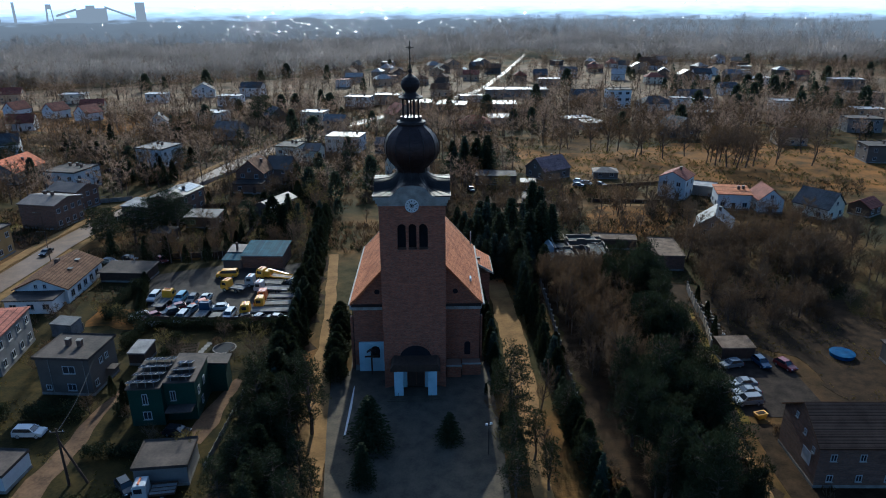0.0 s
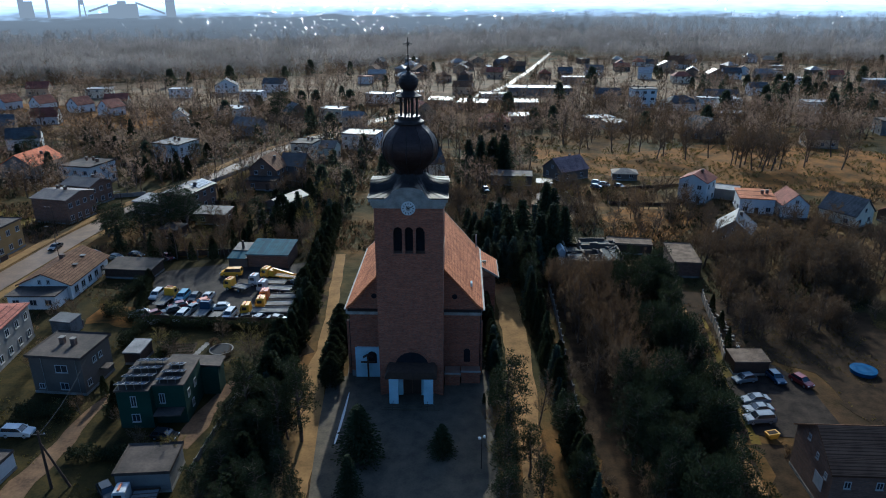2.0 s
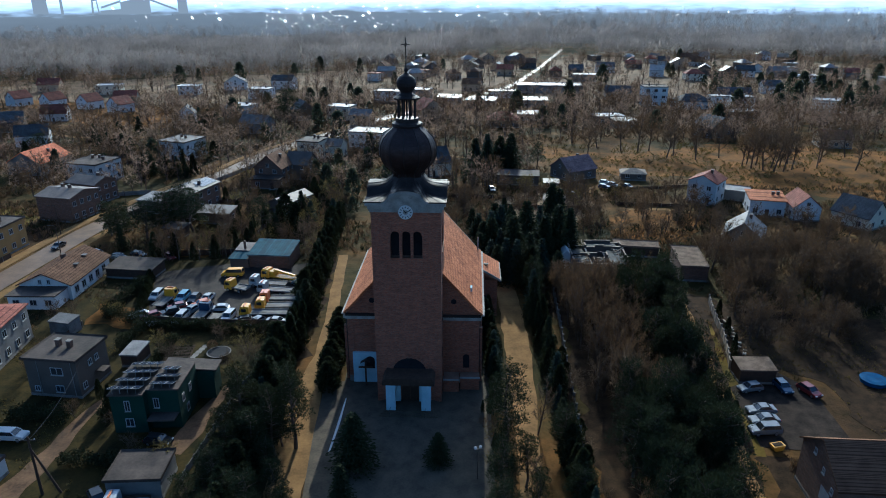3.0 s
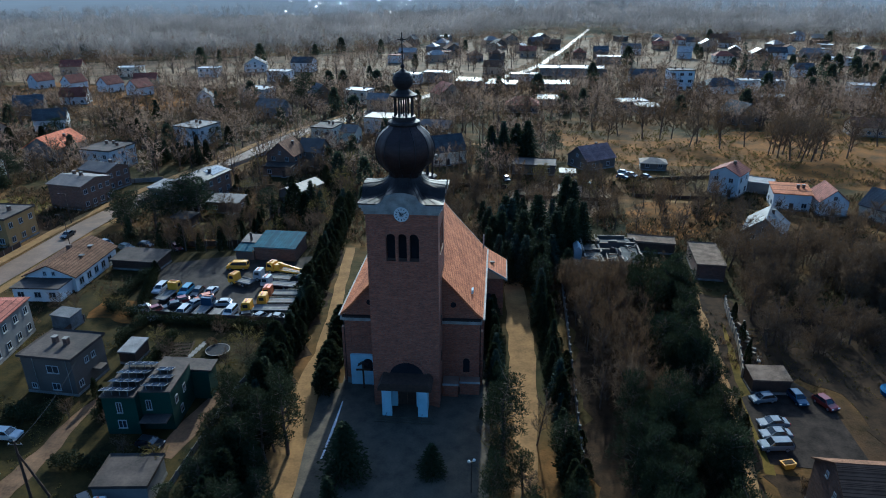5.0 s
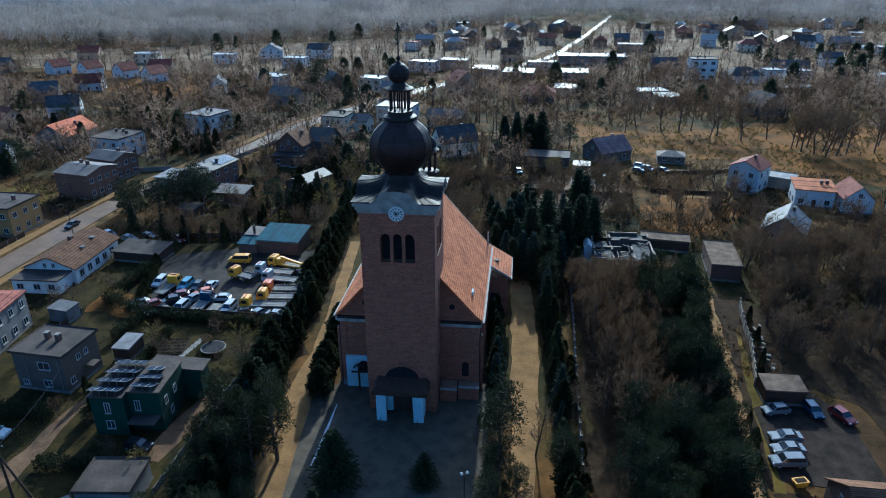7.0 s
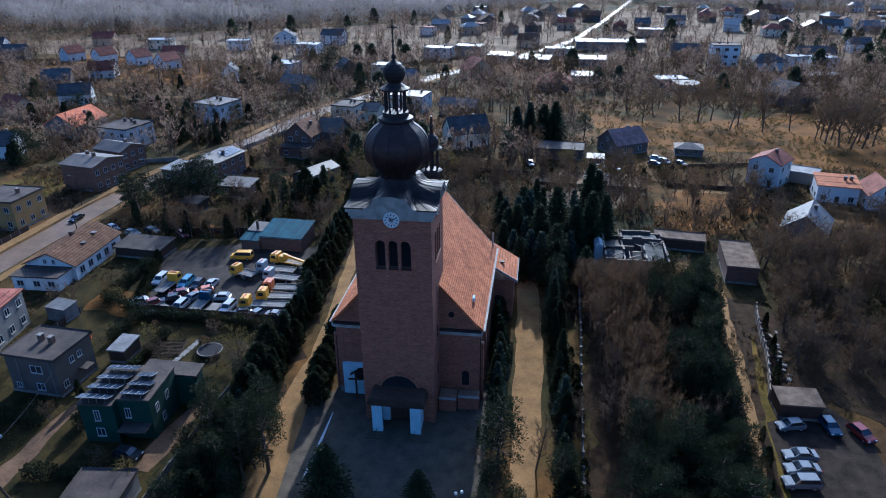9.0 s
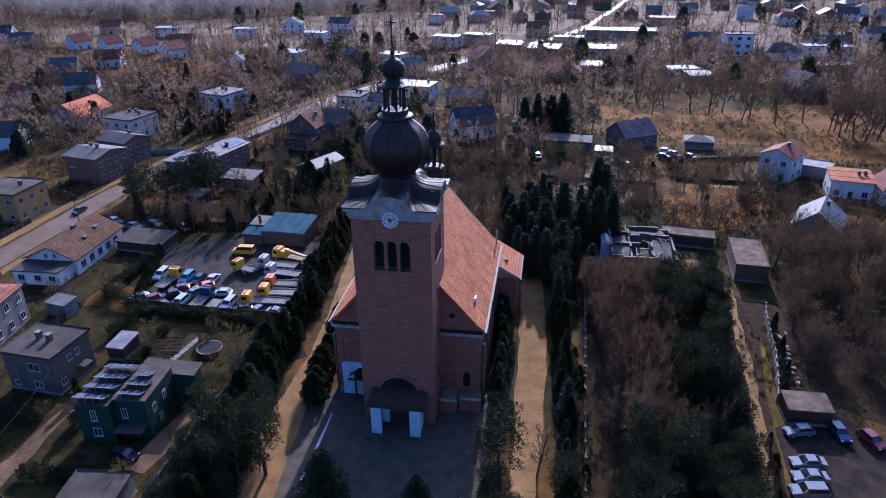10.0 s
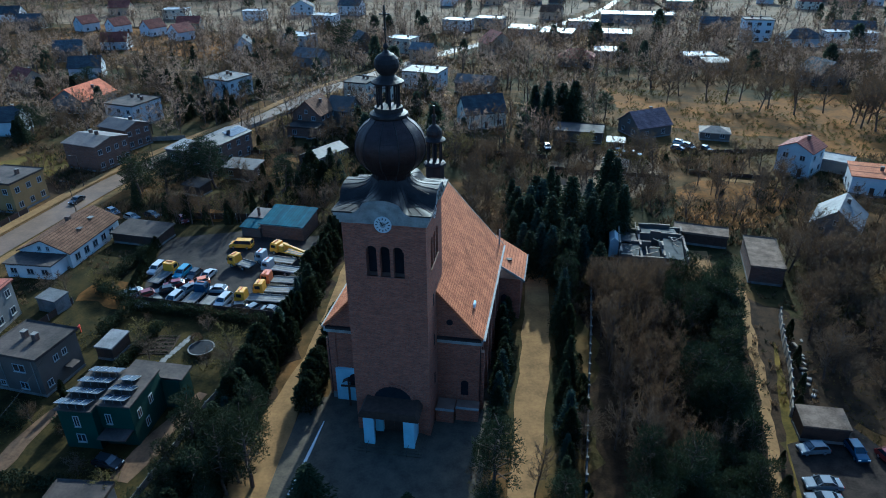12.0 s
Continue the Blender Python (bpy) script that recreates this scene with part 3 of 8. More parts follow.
slab("lawn", [(-42, 9), (-29, 8), (-27, 20), (-41, 20.5)], 0.04, 0.2, M["lawn"], "winter lawn behind the green house", "lawn")
slab("lawn", [(-71, -6), (-60, -3), (-60.5, 12), (-72, 12)], 0.04, 0.2, M["lawn"], "rough lawn beside a grey house", "lawn")
# Near-black litter here paints the shade that the thicket throws.
slab("lawn", [(62, 34), (86, 30), (92, -8), (66, -12), (66, 4), (60, 10)], 0.03, 0.2, M["litter"], "furrowed plot with cart tracks, darkened for thicket shade", "plot")
slab("yard", [(46.2, 57), (52.6, 57), (51.6, 44), (49.6, 36), (46.6, 40), (46.4, 48)], 0.06, 0.2, M["sandy"], "bare sunlit earth ramp beside a ruin", "ramp")
slab("field", [(-330, 330), (-150, 300), (-60, 285), (-30, 300), (20, 330), (48, 378), (70, 440), (90, 530), (40, 600), (-40, 500), (-100, 455), (-260, 405)], 0.015, 0.2, M["gardens"], "bare winter gardens between village houses", "garden")
slab("field", [(64, 330), (110, 250), (230, 225), (330, 250), (390, 420), (330, 560), (170, 590), (116, 560), (98, 470), (78, 400)], 0.015, 0.2, M["gardens"], "bare winter gardens beyond the meadow", "garden")
slab("field", [(-235, 262), (-120, 225), (-112, 245), (-140, 282), (-232, 318)], 0.03, 0.2, M["dry_grass"], "dry field behind a row of houses", "field")
slab("field", [(-80, 150), (-62, 190), (-74, 205), (-100, 190), (-112, 160)], 0.03, 0.2, M["lawn"], "gardens beside the road", "garden")
slab("field", [(-58, 108), (-24, 92), (-22, 150), (-48, 148)], 0.03, 0.2, M["lawn"], "allotment gardens", "garden")
slab("field", [(-20, 268), (48, 250), (60, 300), (10, 300)], 0.03, 0.2, M["sandy"], "sunlit trampled ground by the road", "field")
ribbon("driveway", [(-196, 236), (-178, 222), (-150, 206), (-120, 205)], [3.2] * 4, 0.05, M["sandy"], "sandy side road between gardens", "road")
ribbon("driveway", [(60, 97), (72, 96), (84, 90), (96, 84), (112, 72)], [2.2] * 4 + [2.0], 0.05, M["verge"], "garden lane past the houses", "road")
ribbon("driveway", [(-60, 172), (-40, 178), (-10, 172), (26, 160)], [2.6] * 4, 0.04, M["sandy"], "sandy track across gardens", "track")


# ---- houses ----
_win = {}


def window_meshes(w, h):
    key = (round(w, 2), round(h, 2))
    if key not in _win:
        t = 0.09
        bm = boxes((-w / 2, -0.05, 0, -w / 2 + t, 0.05, h), (w / 2 - t, -0.05, 0, w / 2, 0.05, h), (-w / 2 + t, -0.05, 0, w / 2 - t, 0.05, t),
                   (-w / 2 + t, -0.05, h - t, w / 2 - t, 0.05, h), (-0.04, -0.04, t, 0.04, 0.04, h - t))
        me = bpy.data.meshes.new("window")
        bm.to_mesh(me)
        bm.free()
        me.materials.append(M["frame"])
        pane = raw("pane", [(-w / 2 + t, -0.012, t), (w / 2 - t, -0.012, t), (w / 2 - t, -0.012, h - t), (-w / 2 + t, -0.012, h - t),
                            (-w / 2 + t, 0.03, t), (w / 2 - t, 0.03, t), (w / 2 - t, 0.03, h - t), (-w / 2 + t, 0.03, h - t)],
                   [(0, 1, 2, 3), (4, 7, 6, 5), (0, 4, 5, 1), (1, 5, 6, 2), (2, 6, 7, 3), (3, 7, 4, 0)], M["glass"])
        sill = raw("sill", [(-w / 2 - 0.06, -0.16, -0.07), (w / 2 + 0.06, -0.16, -0.07), (w / 2 + 0.06, 0.0, -0.07), (-w / 2 - 0.06, 0.0, -0.07),
                            (-w / 2 - 0.06, -0.16, -0.02), (w / 2 + 0.06, -0.16, -0.02), (w / 2 + 0.06, 0.0, 0.0), (-w / 2 - 0.06, 0.0, 0.0)],
                   [(3, 2, 1, 0), (4, 5, 6, 7), (0, 1, 5, 4), (1, 2, 6, 5), (2, 3, 7, 6), (3, 0, 4, 7)], M["stone"])
        _win[key] = (me, pane, sill)
    return _win[key]


def put_window(parent, face, u, z, w, h, hw, hd, sill=True):
    """A window on one wall: face f, b, l or r; u is its middle along that wall."""
    me, pane, sl = window_meshes(w, h)
    if face == "f":
        at = pose(u, -hd - 0.03, z)
    elif face == "b":
        at = pose(u, hd + 0.03, z, 0, 0, 180)
    elif face == "r":
        at = pose(hw + 0.03, u, z, 0, 0, 90)
    else:
        at = pose(-hw - 0.03, u, z, 0, 0, -90)
    wi = link("window", me, None, parent, at=at)
    link("pane", pane, None, wi)
    if sill and parent.matrix_basis.translation.y < 140:
        link("sill", sl, None, wi)
    return wi


def roof_mesh(kind, w, d, h, rise, over, thick=0.22):
    hw, hd = w / 2 + over, d / 2 + over
    if kind == "flat":
        bm = boxes((-hw, -hd, h, hw, hd, h + 0.42))
        bm.faces.ensure_lookup_table()
        top = max(bm.faces, key=lambda f: f.calc_center_median().z)
        bmesh.ops.inset_region(bm, faces=[top], thickness=0.25)
        for v in top.verts:
            v.co.z -= 0.2
        return bm
    if kind == "mono":
        pts = [(-hd, h - 0.02), (hd, h + rise), (hd, h + rise + thick), (-hd, h + thick)]
        bm = extrude_y(pts, -hw, hw)
        bmesh.ops.transform(bm, matrix=pose(0, 0, 0, 0, 0, 90), verts=bm.verts)
        return bm
    if kind == "gx":
        drop = over * rise / (d / 2)
        pts = [(-hd, h - drop), (0, h + rise), (hd, h - drop), (hd, h - drop + thick), (0, h + rise + thick), (-hd, h - drop + thick)]
        bm = extrude_y(pts, -hw, hw)
        bmesh.ops.transform(bm, matrix=pose(0, 0, 0, 0, 0, 90), verts=bm.verts)
        return bm
    if kind == "gy":
        drop = over * rise / (w / 2)
        pts = [(-hw, h - drop), (0, h + rise), (hw, h - drop), (hw, h - drop + thick), (0, h + rise + thick), (-hw, h - drop + thick)]
        return extrude_y(pts, -hd, hd)
    bm = bmesh.new()
    if hw >= hd:
        r0, r1 = (-(hw - hd), 0), (hw - hd, 0)
    else:
        r0, r1 = (0, -(hd - hw)), (0, hd - hw)
    lo = [bm.verts.new((x, y, h - 0.1)) for x, y in ((-hw, -hd), (hw, -hd), (hw, hd), (-hw, hd))]
    up = [bm.verts.new((x, y, h + 0.1)) for x, y in ((-hw, -hd), (hw, -hd), (hw, hd), (-hw, hd))]
    a, b = bm.verts.new((*r0, h + rise)), bm.verts.new((*r1, h + rise))
    for i in range(4):
        bm.faces.new((lo[i], lo[(i + 1) % 4], up[(i + 1) % 4], up[i]))
    bm.faces.new(lo[::-1])
    if hw > hd:
        for f in ((up[0], up[1], b, a), (up[1], up[2], b), (up[2], up[3], a, b), (up[3], up[0], a)):
            bm.faces.new(f)
    else:
        for f in ((up[0], up[1], a), (up[1], up[2], b, a), (up[2], up[3], b), (up[3], up[0], a, b)):
            bm.faces.new(f)
    return bm


def house(x, y, turn, w, d, h, kind, rise, wall, roof, label, name="house", floors=2, cols=(3, 2), over=0.35, chimneys=((0.2, 0.1),), win=(1.3, 1.35), door=True, category="house", group="", first=1.0, side_windows=True):
    """A building with walls, roof, windows, door and chimneys; its front looks along -y before the turn."""
    t = thing(name, x, y, 0, turn, label, category, group)
    hw, hd = w / 2, d / 2
    if kind == "gx":
        bm = extrude_y([(-hd, -0.3), (hd, -0.3), (hd, h), (0, h + rise - 0.02), (-hd, h)], -hw, hw)
        bmesh.ops.transform(bm, matrix=pose(0, 0, 0, 0, 0, 90), verts=bm.verts)
    elif kind == "gy":
        bm = extrude_y([(-hw, -0.3), (hw, -0.3), (hw, h), (0, h + rise - 0.02), (-hw, h)], -hd, hd)
    elif kind == "mono":
        bm = extrude_y([(-hd, -0.3), (hd, -0.3), (hd, h + rise - 0.05), (-hd, h - 0.05)], -hw, hw)
        bmesh.ops.transform(bm, matrix=pose(0, 0, 0, 0, 0, 90), verts=bm.verts)
    else:
        bm = boxes((-hw, -hd, -0.3, hw, hd, h))
    part("wall", bm, M[wall], t)
    part("roof", roof_mesh(kind, w, d, h, rise, over), M[roof], t)
    part("plinth", boxes((-hw - 0.05, -hd - 0.05, -0.3, hw + 0.05, hd + 0.05, 0.45)), M["concrete"], t)
    fh = h / max(floors, 1)
    for fl in range(floors):
        z = fl * fh + first
        for c in range(cols[0]):
            u = -hw + w * (c + 0.5) / cols[0]
            if fl == 0 and door and c == cols[0] // 2:
                dr = part("door", boxes((u - 0.5, -hd - 0.06, 0.1, u + 0.5, -hd + 0.02, 2.15)), M["wood_dark"], t)
                part("door_step", boxes((u - 0.8, -hd - 0.9, -0.2, u + 0.8, -hd - 0.06, 0.1)), M["concrete"], t)
                continue
            put_window(t, "f", u, z, *win, hw, hd)
        if side_windows:
            for c in range(cols[1]):
                u = -hd + d * (c + 0.5) / cols[1]
                if x < 30 or y < 120:
                    put_window(t, "r", u, z, *win, hw, hd)
                if x > 0:
                    put_window(t, "l", u, z, *win, hw, hd)
    if kind == "gy" and rise > 2.2:
        put_window(t, "f", 0, h + 0.35, 1.0, 1.1, hw, hd)
    if kind == "gx" and rise > 2.2 and side_windows:
        put_window(t, "r", 0, h + 0.35, 1.0, 1.1, hw, hd)
        put_window(t, "l", 0, h + 0.35, 1.0, 1.1, hw, hd)
    for cu, cv in chimneys:
        cx, cy = cu * w, cv * d
        if kind == "gx":
            zr = h + rise * (1 - abs(cy) / hd)
        elif kind == "gy":
            zr = h + rise * (1 - abs(cx) / hw)
        elif kind == "mono":
            zr = h + rise * (cy / d + 0.5)
        else:
            zr = h + (0.2 if kind == "flat" else rise * 0.4)
        ch = part("chimney", boxes((cx - 0.35, cy - 0.35, zr - 0.6, cx + 0.35, cy + 0.35, zr + 1.1)), M["house_brick"], t)
        part("chimney_cap", boxes((cx - 0.42, cy - 0.42, zr + 1.1, cx + 0.42, cy + 0.42, zr + 1.2)), M["concrete"], ch)
    return t


# ---- church ----
def arch_outline(cx, half, z0, spring, n=12):
    pts = [(cx - half, z0), (cx + half, z0)]
    for i in range(n + 1):
        a = math.pi * i / n
        pts.append((cx + half * math.cos(a), spring + half * math.sin(a)))
    return pts


def church():
    ch = thing("church", 0.0, 0, 0, -3.5, "brown brick church with a domed tower and tiled roof", "church")
    # tower shaft with real belfry openings on the four sides
    T = 4.85
    z_lo, z_hi = 23.6, 27.6
    part("tower_shaft", boxes((-T, 0, -0.3, T, 2 * T, z_lo)), M["brick"], ch)
    part("tower_head", boxes((-T, 0, z_hi + 0.05, T, 2 * T, 30.4)), M["brick"], ch)
    for sx in (-T, 2.25):
        for sy in (0.0, 2 * T - 2.6):
            part("belfry_corner", boxes((sx, sy, z_lo, sx + 2.6, sy + 2.6, z_hi + 0.05)), M["brick"], ch)
    for side in range(4):
        m = Matrix.Translation((0, T, 0)) @ pose(0, 0, 0, 0, 0, 90 * side)
        # piers and arched heads between the three openings
        bm = bmesh.new()
        for px in (-0.78, 0.78):
            add_box(bm, px - 0.2, -T + 0.02, z_lo, px + 0.2, -T + 0.7, z_hi)
        bmesh.ops.transform(bm, matrix=m, verts=bm.verts)
        part("belfry_pier", bm, M["brick"], ch)
        bm = bmesh.new()
        for cx in (-1.55, 0.0, 1.55):
            half, spring = 0.6, z_hi - 0.65
            for sgn in (-1, 1):
                pts = [(cx + sgn * half, spring)]
                for i in range(7):
                    a = math.pi / 2 * i / 6
                    pts.append((cx + sgn * half * math.cos(a), spring + half * math.sin(a)))
                pts += [(cx, z_hi + 0.06), (cx + sgn * 0.78, z_hi + 0.06), (cx + sgn * 0.78, spring)]
                sub = extrude_y(pts[1:], -T + 0.004, -T + 0.6)
                tmp = bpy.data.meshes.new("tmp")
                sub.to_mesh(tmp)
                sub.free()
                bm.from_mesh(tmp)
                bpy.data.meshes.remove(tmp)
        bmesh.ops.transform(bm, matrix=m, verts=bm.verts)
        part("belfry_arch", bm, M["brick"], ch)
        # Flat dark panel paints the shade inside the open belfry.
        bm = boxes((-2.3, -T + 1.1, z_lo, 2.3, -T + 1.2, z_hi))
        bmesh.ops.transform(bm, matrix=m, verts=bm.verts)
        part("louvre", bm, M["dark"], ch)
        bm = boxes((-2.4, -T - 0.1, z_lo - 0.18, 2.4, -T + 0.3, z_lo))
        bmesh.ops.transform(bm, matrix=m, verts=bm.verts)
        part("sill", bm, M["brick"], ch)
        # cornice of three mouldings that swells into an arch above the dial
        for k, (out, za, zb) in enumerate(((0.18, 30.35, 30.8), (0.38, 30.8, 31.38), (0.66, 31.38, 31.94))):
            n = 40
            E = T + out
            half = E if side % 2 == 0 else T - 0.304
            vs, fs = [], []
            for i in range(n + 1):
                x = -half + 2 * half * i / n
                b = arch_rise(x)
                vs += [(x, -T + 0.3, za + b), (x, -E, za + b), (x, -E, zb + b), (x, -T + 0.3, zb + b)]
            for i in range(n):
                a, c = 4 * i, 4 * (i + 1)
                for j in range(4):
                    fs.append((a + j, a + (j + 1) % 4, c + (j + 1) % 4, c + j))
            fs += [(3, 2, 1, 0), (4 * n, 4 * n + 1, 4 * n + 2, 4 * n + 3)]
            me = raw("cornice", vs, fs, M["stone"])
            me.transform(m)
            link("cornice", me, None, ch)
        # brick filling under the arch
        n = 20
        vs, fs = [], []
        for i in range(n + 1):
            x = -3.2 + 6.4 * i / n
            vs += [(x, -T - 0.003, 30.3), (x, -T - 0.003, 30.4 + arch_rise(x)), (x, -T + 0.3, 30.4 + arch_rise(x)), (x, -T + 0.3, 30.3)]
        for i in range(n):
            a, c = 4 * i, 4 * (i + 1)
            for j in range(4):
                fs.append((a + j, a + (j + 1) % 4, c + (j + 1) % 4, c + j))
        me = raw("gable_field", vs, fs, M["stone"])
        me.transform(m)
        link("gable_field", me, None, ch)
        # clock
        if side in (0, 1, 3):
            bm = lathe([(0.95, 0), (1.0, 0.06), (1.0, 0.14), (0.9, 0.16)], 32)
            bmesh.ops.transform(bm, matrix=m @ pose(0, -T - 0.001, 30.34, 90), verts=bm.verts)
            ck = part("clock", bm, M["dial"], ch, "white clock dial with black numerals")
            face = m @ pose(0, -T - 0.001, 30.34, 90)
            for nm, dims, turn in [("numeral", (-0.05, 0.6, 0.155, 0.05, 0.84, 0.185), 30 * i) for i in range(12)] + [("minute_hand", (-0.045, -0.12, 0.19, 0.045, 0.72, 0.21), -65), ("hour_hand", (-0.06, -0.1, 0.215, 0.06, 0.48, 0.235), 35)]:
                bm = boxes(dims)
                bmesh.ops.transform(bm, matrix=face @ pose(0, 0, 0, 0, 0, turn), verts=bm.verts)
                part(nm, bm, M["black"], ck)
            bm = lathe([(0.30, 0.16), (0.34, 0.17), (0.34, 0.175), (0.3, 0.18)], 24)
            bmesh.ops.transform(bm, matrix=m @ pose(0, -T - 0.001, 30.34, 90), verts=bm.verts)
            part("dial_ring", bm, M["stone"], ck)
    # swept sheet-metal roof with four vaults over the dials, and its standing seams
    n, R = 72, 5.6

    def lift(x, y):
        # two barrel vaults crossing, low corners, and a flare up to the drum
        q = min(1.0, max(0.0, (R - math.hypot(x, y)) / (R - 2.0)))
        corner = 0.16 * (R - max(abs(x), abs(y)))
        return 31.98 + max(corner, arch_rise(x), arch_rise(y)) + 1.2 * q ** 5.0

    vs, fs = [], []
    for j in range(n + 1):
        for i in range(n + 1):
            x, y = -R + 2 * R * i / n, -R + 2 * R * j / n
            vs.append((x, y + T, lift(x, y)))
    for j in range(n):
        for i in range(n):
            a = j * (n + 1) + i
            fs.append((a, a + 1, a + n + 2, a + n + 1))
    link("tower_roof", raw("tower_roof", vs, fs, M["sheet"], True), None, ch, "dark sheet-metal roof of the tower, swept up to the dome")
    for side in range(4):
        m = Matrix.Translation((0, T, 0)) @ pose(0, 0, 0, 0, 0, 90 * side)
        for q in range(9):
            x0 = -4.8 + 1.2 * q
            vs, fs = [], []
            for s in range(19):
                f = s / 18
                x, y = x0 * (1 - 0.62 * f), -R + (R - 2.0) * f
                if abs(x) > abs(y):
                    break
                z = lift(x, y)
                vs += [(x - 0.035, y, z - 0.01), (x - 0.02, y, z + 0.045), (x + 0.02, y, z + 0.045), (x + 0.035, y, z - 0.01)]
            for s in range(len(vs) // 4 - 1):
                for j in range(3):
                    fs.append((4 * s + j, 4 * s + j + 1, 4 * s + j + 5, 4 * s + j + 4))
            if fs:
                me = raw("seam", vs, fs, M["sheet"])
                me.transform(m)
                link("seam", me, None, ch)
        for xa, xb in ((-R, -3.25), (3.25, R)):
            part("eaves_strip", _turned(boxes((xa, -R - 0.04, 31.84, xb, -R + 0.05, 32.02)), m), M["sheet"], ch)
    # dome of lobes with seams
    ball = [(2.1, 33.2), (2.2, 34.9), (2.9, 35.5), (3.6, 36.3), (3.98, 37.2), (4.06, 38.0), (3.92, 38.9), (3.5, 39.8), (2.85, 40.5), (2.15, 41.0), (1.95, 41.3)]
    rings, fs, nn = [], [], 96
    for r, z in ball:
        for i in range(nn):
            a = 2 * math.pi * i / nn
            lobe = 1 - 0.028 * (1 - abs(math.cos(6 * a + 0.3)))  - 0.0
            rings.append((r * lobe * math.cos(a), T + r * lobe * math.sin(a), z))
    for k in range(len(ball) - 1):
        for i in range(nn):
            fs.append((k * nn + i, k * nn + (i + 1) % nn, (k + 1) * nn + (i + 1) % nn, (k + 1) * nn + i))
    link("dome", raw("dome", rings, fs, M["dome"], True), None, ch, "dark onion dome of ribbed sheet metal")
    for i in range(12):
        a = 2 * math.pi * i / 12 - 0.05
        bm = bmesh.new()
        prev = None
        for r, z in ball:
            q = []
            for da, dr in ((-0.035 / r * 2, 0.0), (0.0, 0.09), (0.035 / r * 2, 0.0)):
                q.append(bm.verts.new(((r + dr) * math.cos(a + da), T + (r + dr) * math.sin(a + da), z)))
            if prev:
                for j in range(2):
                    bm.faces.new((prev[j], prev[j + 1], q[j + 1], q[j]))
            prev = q
        part("dome_rib", bm, M["sheet"], ch)
    part("lantern_base", lathe([(1.95, 41.2), (2.15, 41.45), (2.1, 41.7), (1.6, 41.9), (1.55, 42.4)], 24, 0, T), M["sheet"], ch)
    for i in range(8):
        a = 2 * math.pi * (i + 0.5) / 8
        part("lantern_column", lathe([(0.17, 42.35), (0.13, 42.6), (0.12, 44.6), (0.18, 45.0)], 8, 1.2 * math.cos(a), T + 1.2 * math.sin(a)), M["sheet"], ch)
    part("lantern_core", lathe([(0.1, 42.35), (0.1, 45.0)], 8, 0, T), M["dark"], ch)
    part("lantern_cap", lathe([(1.75, 44.98), (1.8, 45.15), (1.3, 45.4), (0.85, 45.75), (0.75, 45.9)], 16, 0, T), M["sheet"], ch)
    part("small_dome", lathe([(0.75, 45.85), (1.1, 46.2), (1.33, 46.7), (1.36, 47.1), (1.22, 47.55), (0.85, 47.95), (0.4, 48.2), (0.14, 48.45)], 24, 0, T), M["sheet"], ch)
    part("finial_ball", lathe([(0.08, 48.4), (0.26, 48.6), (0.3, 48.75), (0.22, 48.95), (0.07, 49.1)], 12, 0, T), M["sheet"], ch)
    bm = boxes((-0.07, T - 0.07, 49.0, 0.07, T + 0.07, 52.9), (-0.5, T - 0.05, 51.95, 0.5, T + 0.05, 52.07), (-0.14, T - 0.14, 50.4, 0.14, T + 0.14, 50.62))
    for sg in (-1, 1):
        vs2 = add_box(bm, -0.04, -0.04, -0.35, 0.04, 0.04, 0.35)
        bmesh.ops.transform(bm, matrix=Matrix.Translation((0, T, 52.0)) @ pose(0, 0, 0, 0, 45 * sg, 0), verts=vs2)
        add_box(bm, sg * 0.5 - 0.08, T - 0.06, 51.93, sg * 0.5 + 0.08, T + 0.06, 52.09)
    part("cross", bm, M["iron"], ch, "wrought iron cross on a tall spike")

    # nave
    cx, hw, y0, y1 = 0.2, 10.17, 5.7, 32.3
    prof = [(0, 24.2), (2.6, 21.3), (5.2, 18.2), (7.8, 15.3), (9.7, 13.1), (10.75, 12.15)]
    outline = [(cx - hw, -0.3), (cx + hw, -0.3), (cx + hw, 12.4)] + [(cx + o, z - 0.05) for o, z in reversed(prof[1:5])] + [(cx, 24.1)] + [(cx - o, z - 0.05) for o, z in prof[1:5]] + [(cx - hw, 12.4)]
    bm = extrude_y(outline, y0, y1 - 0.2)
    part("nave", bm, M["brick"], ch)
    for sg in (1, -1):
        top = [(cx + sg * o, z + 0.25) for o, z in prof]
        bot = [(cx + sg * o, z) for o, z in prof]
        part("roof", extrude_y(top + bot[::-1], y0 - 0.35, y1 + 0.3), M["nave_tile"], ch, "orange-red clay tile roof slope")
        # verge boards and gutter
        for yy in (y0 - 0.45, y1 + 0.3):
            part("verge_board", extrude_y([(cx + sg * o, z + 0.3) for o, z in prof] + [(cx + sg * o, z - 0.18) for o, z in prof[::-1]], yy, yy + 0.13), M["nave_tile"] if yy < 10 else M["stone"], ch)
        part("gutter", boxes((cx + sg * 10.85 - 0.2, y0 - 0.5, 12.08, cx + sg * 10.85 + 0.2, y1 + 0.3, 12.29), bevel=0.05), M["stone"], ch)
        part("eaves_cornice", boxes((cx + sg * 10.4 - 0.42, y0 - 0.25, 11.3, cx + sg * 10.4 + 0.2, y1, 12.05)), M["stone"], ch)
        # front cornice of the gable, in two mouldings
        xa, xb = sorted((sg * 4.8, cx + sg * 10.5))
        part("gable_cornice", boxes((xa, y0 - 0.18, 11.15, xb, y0 + 0.1, 11.45), (xa, y0 - 0.32, 11.5, xb, y0 + 0.1, 11.75)), M["stone"], ch)
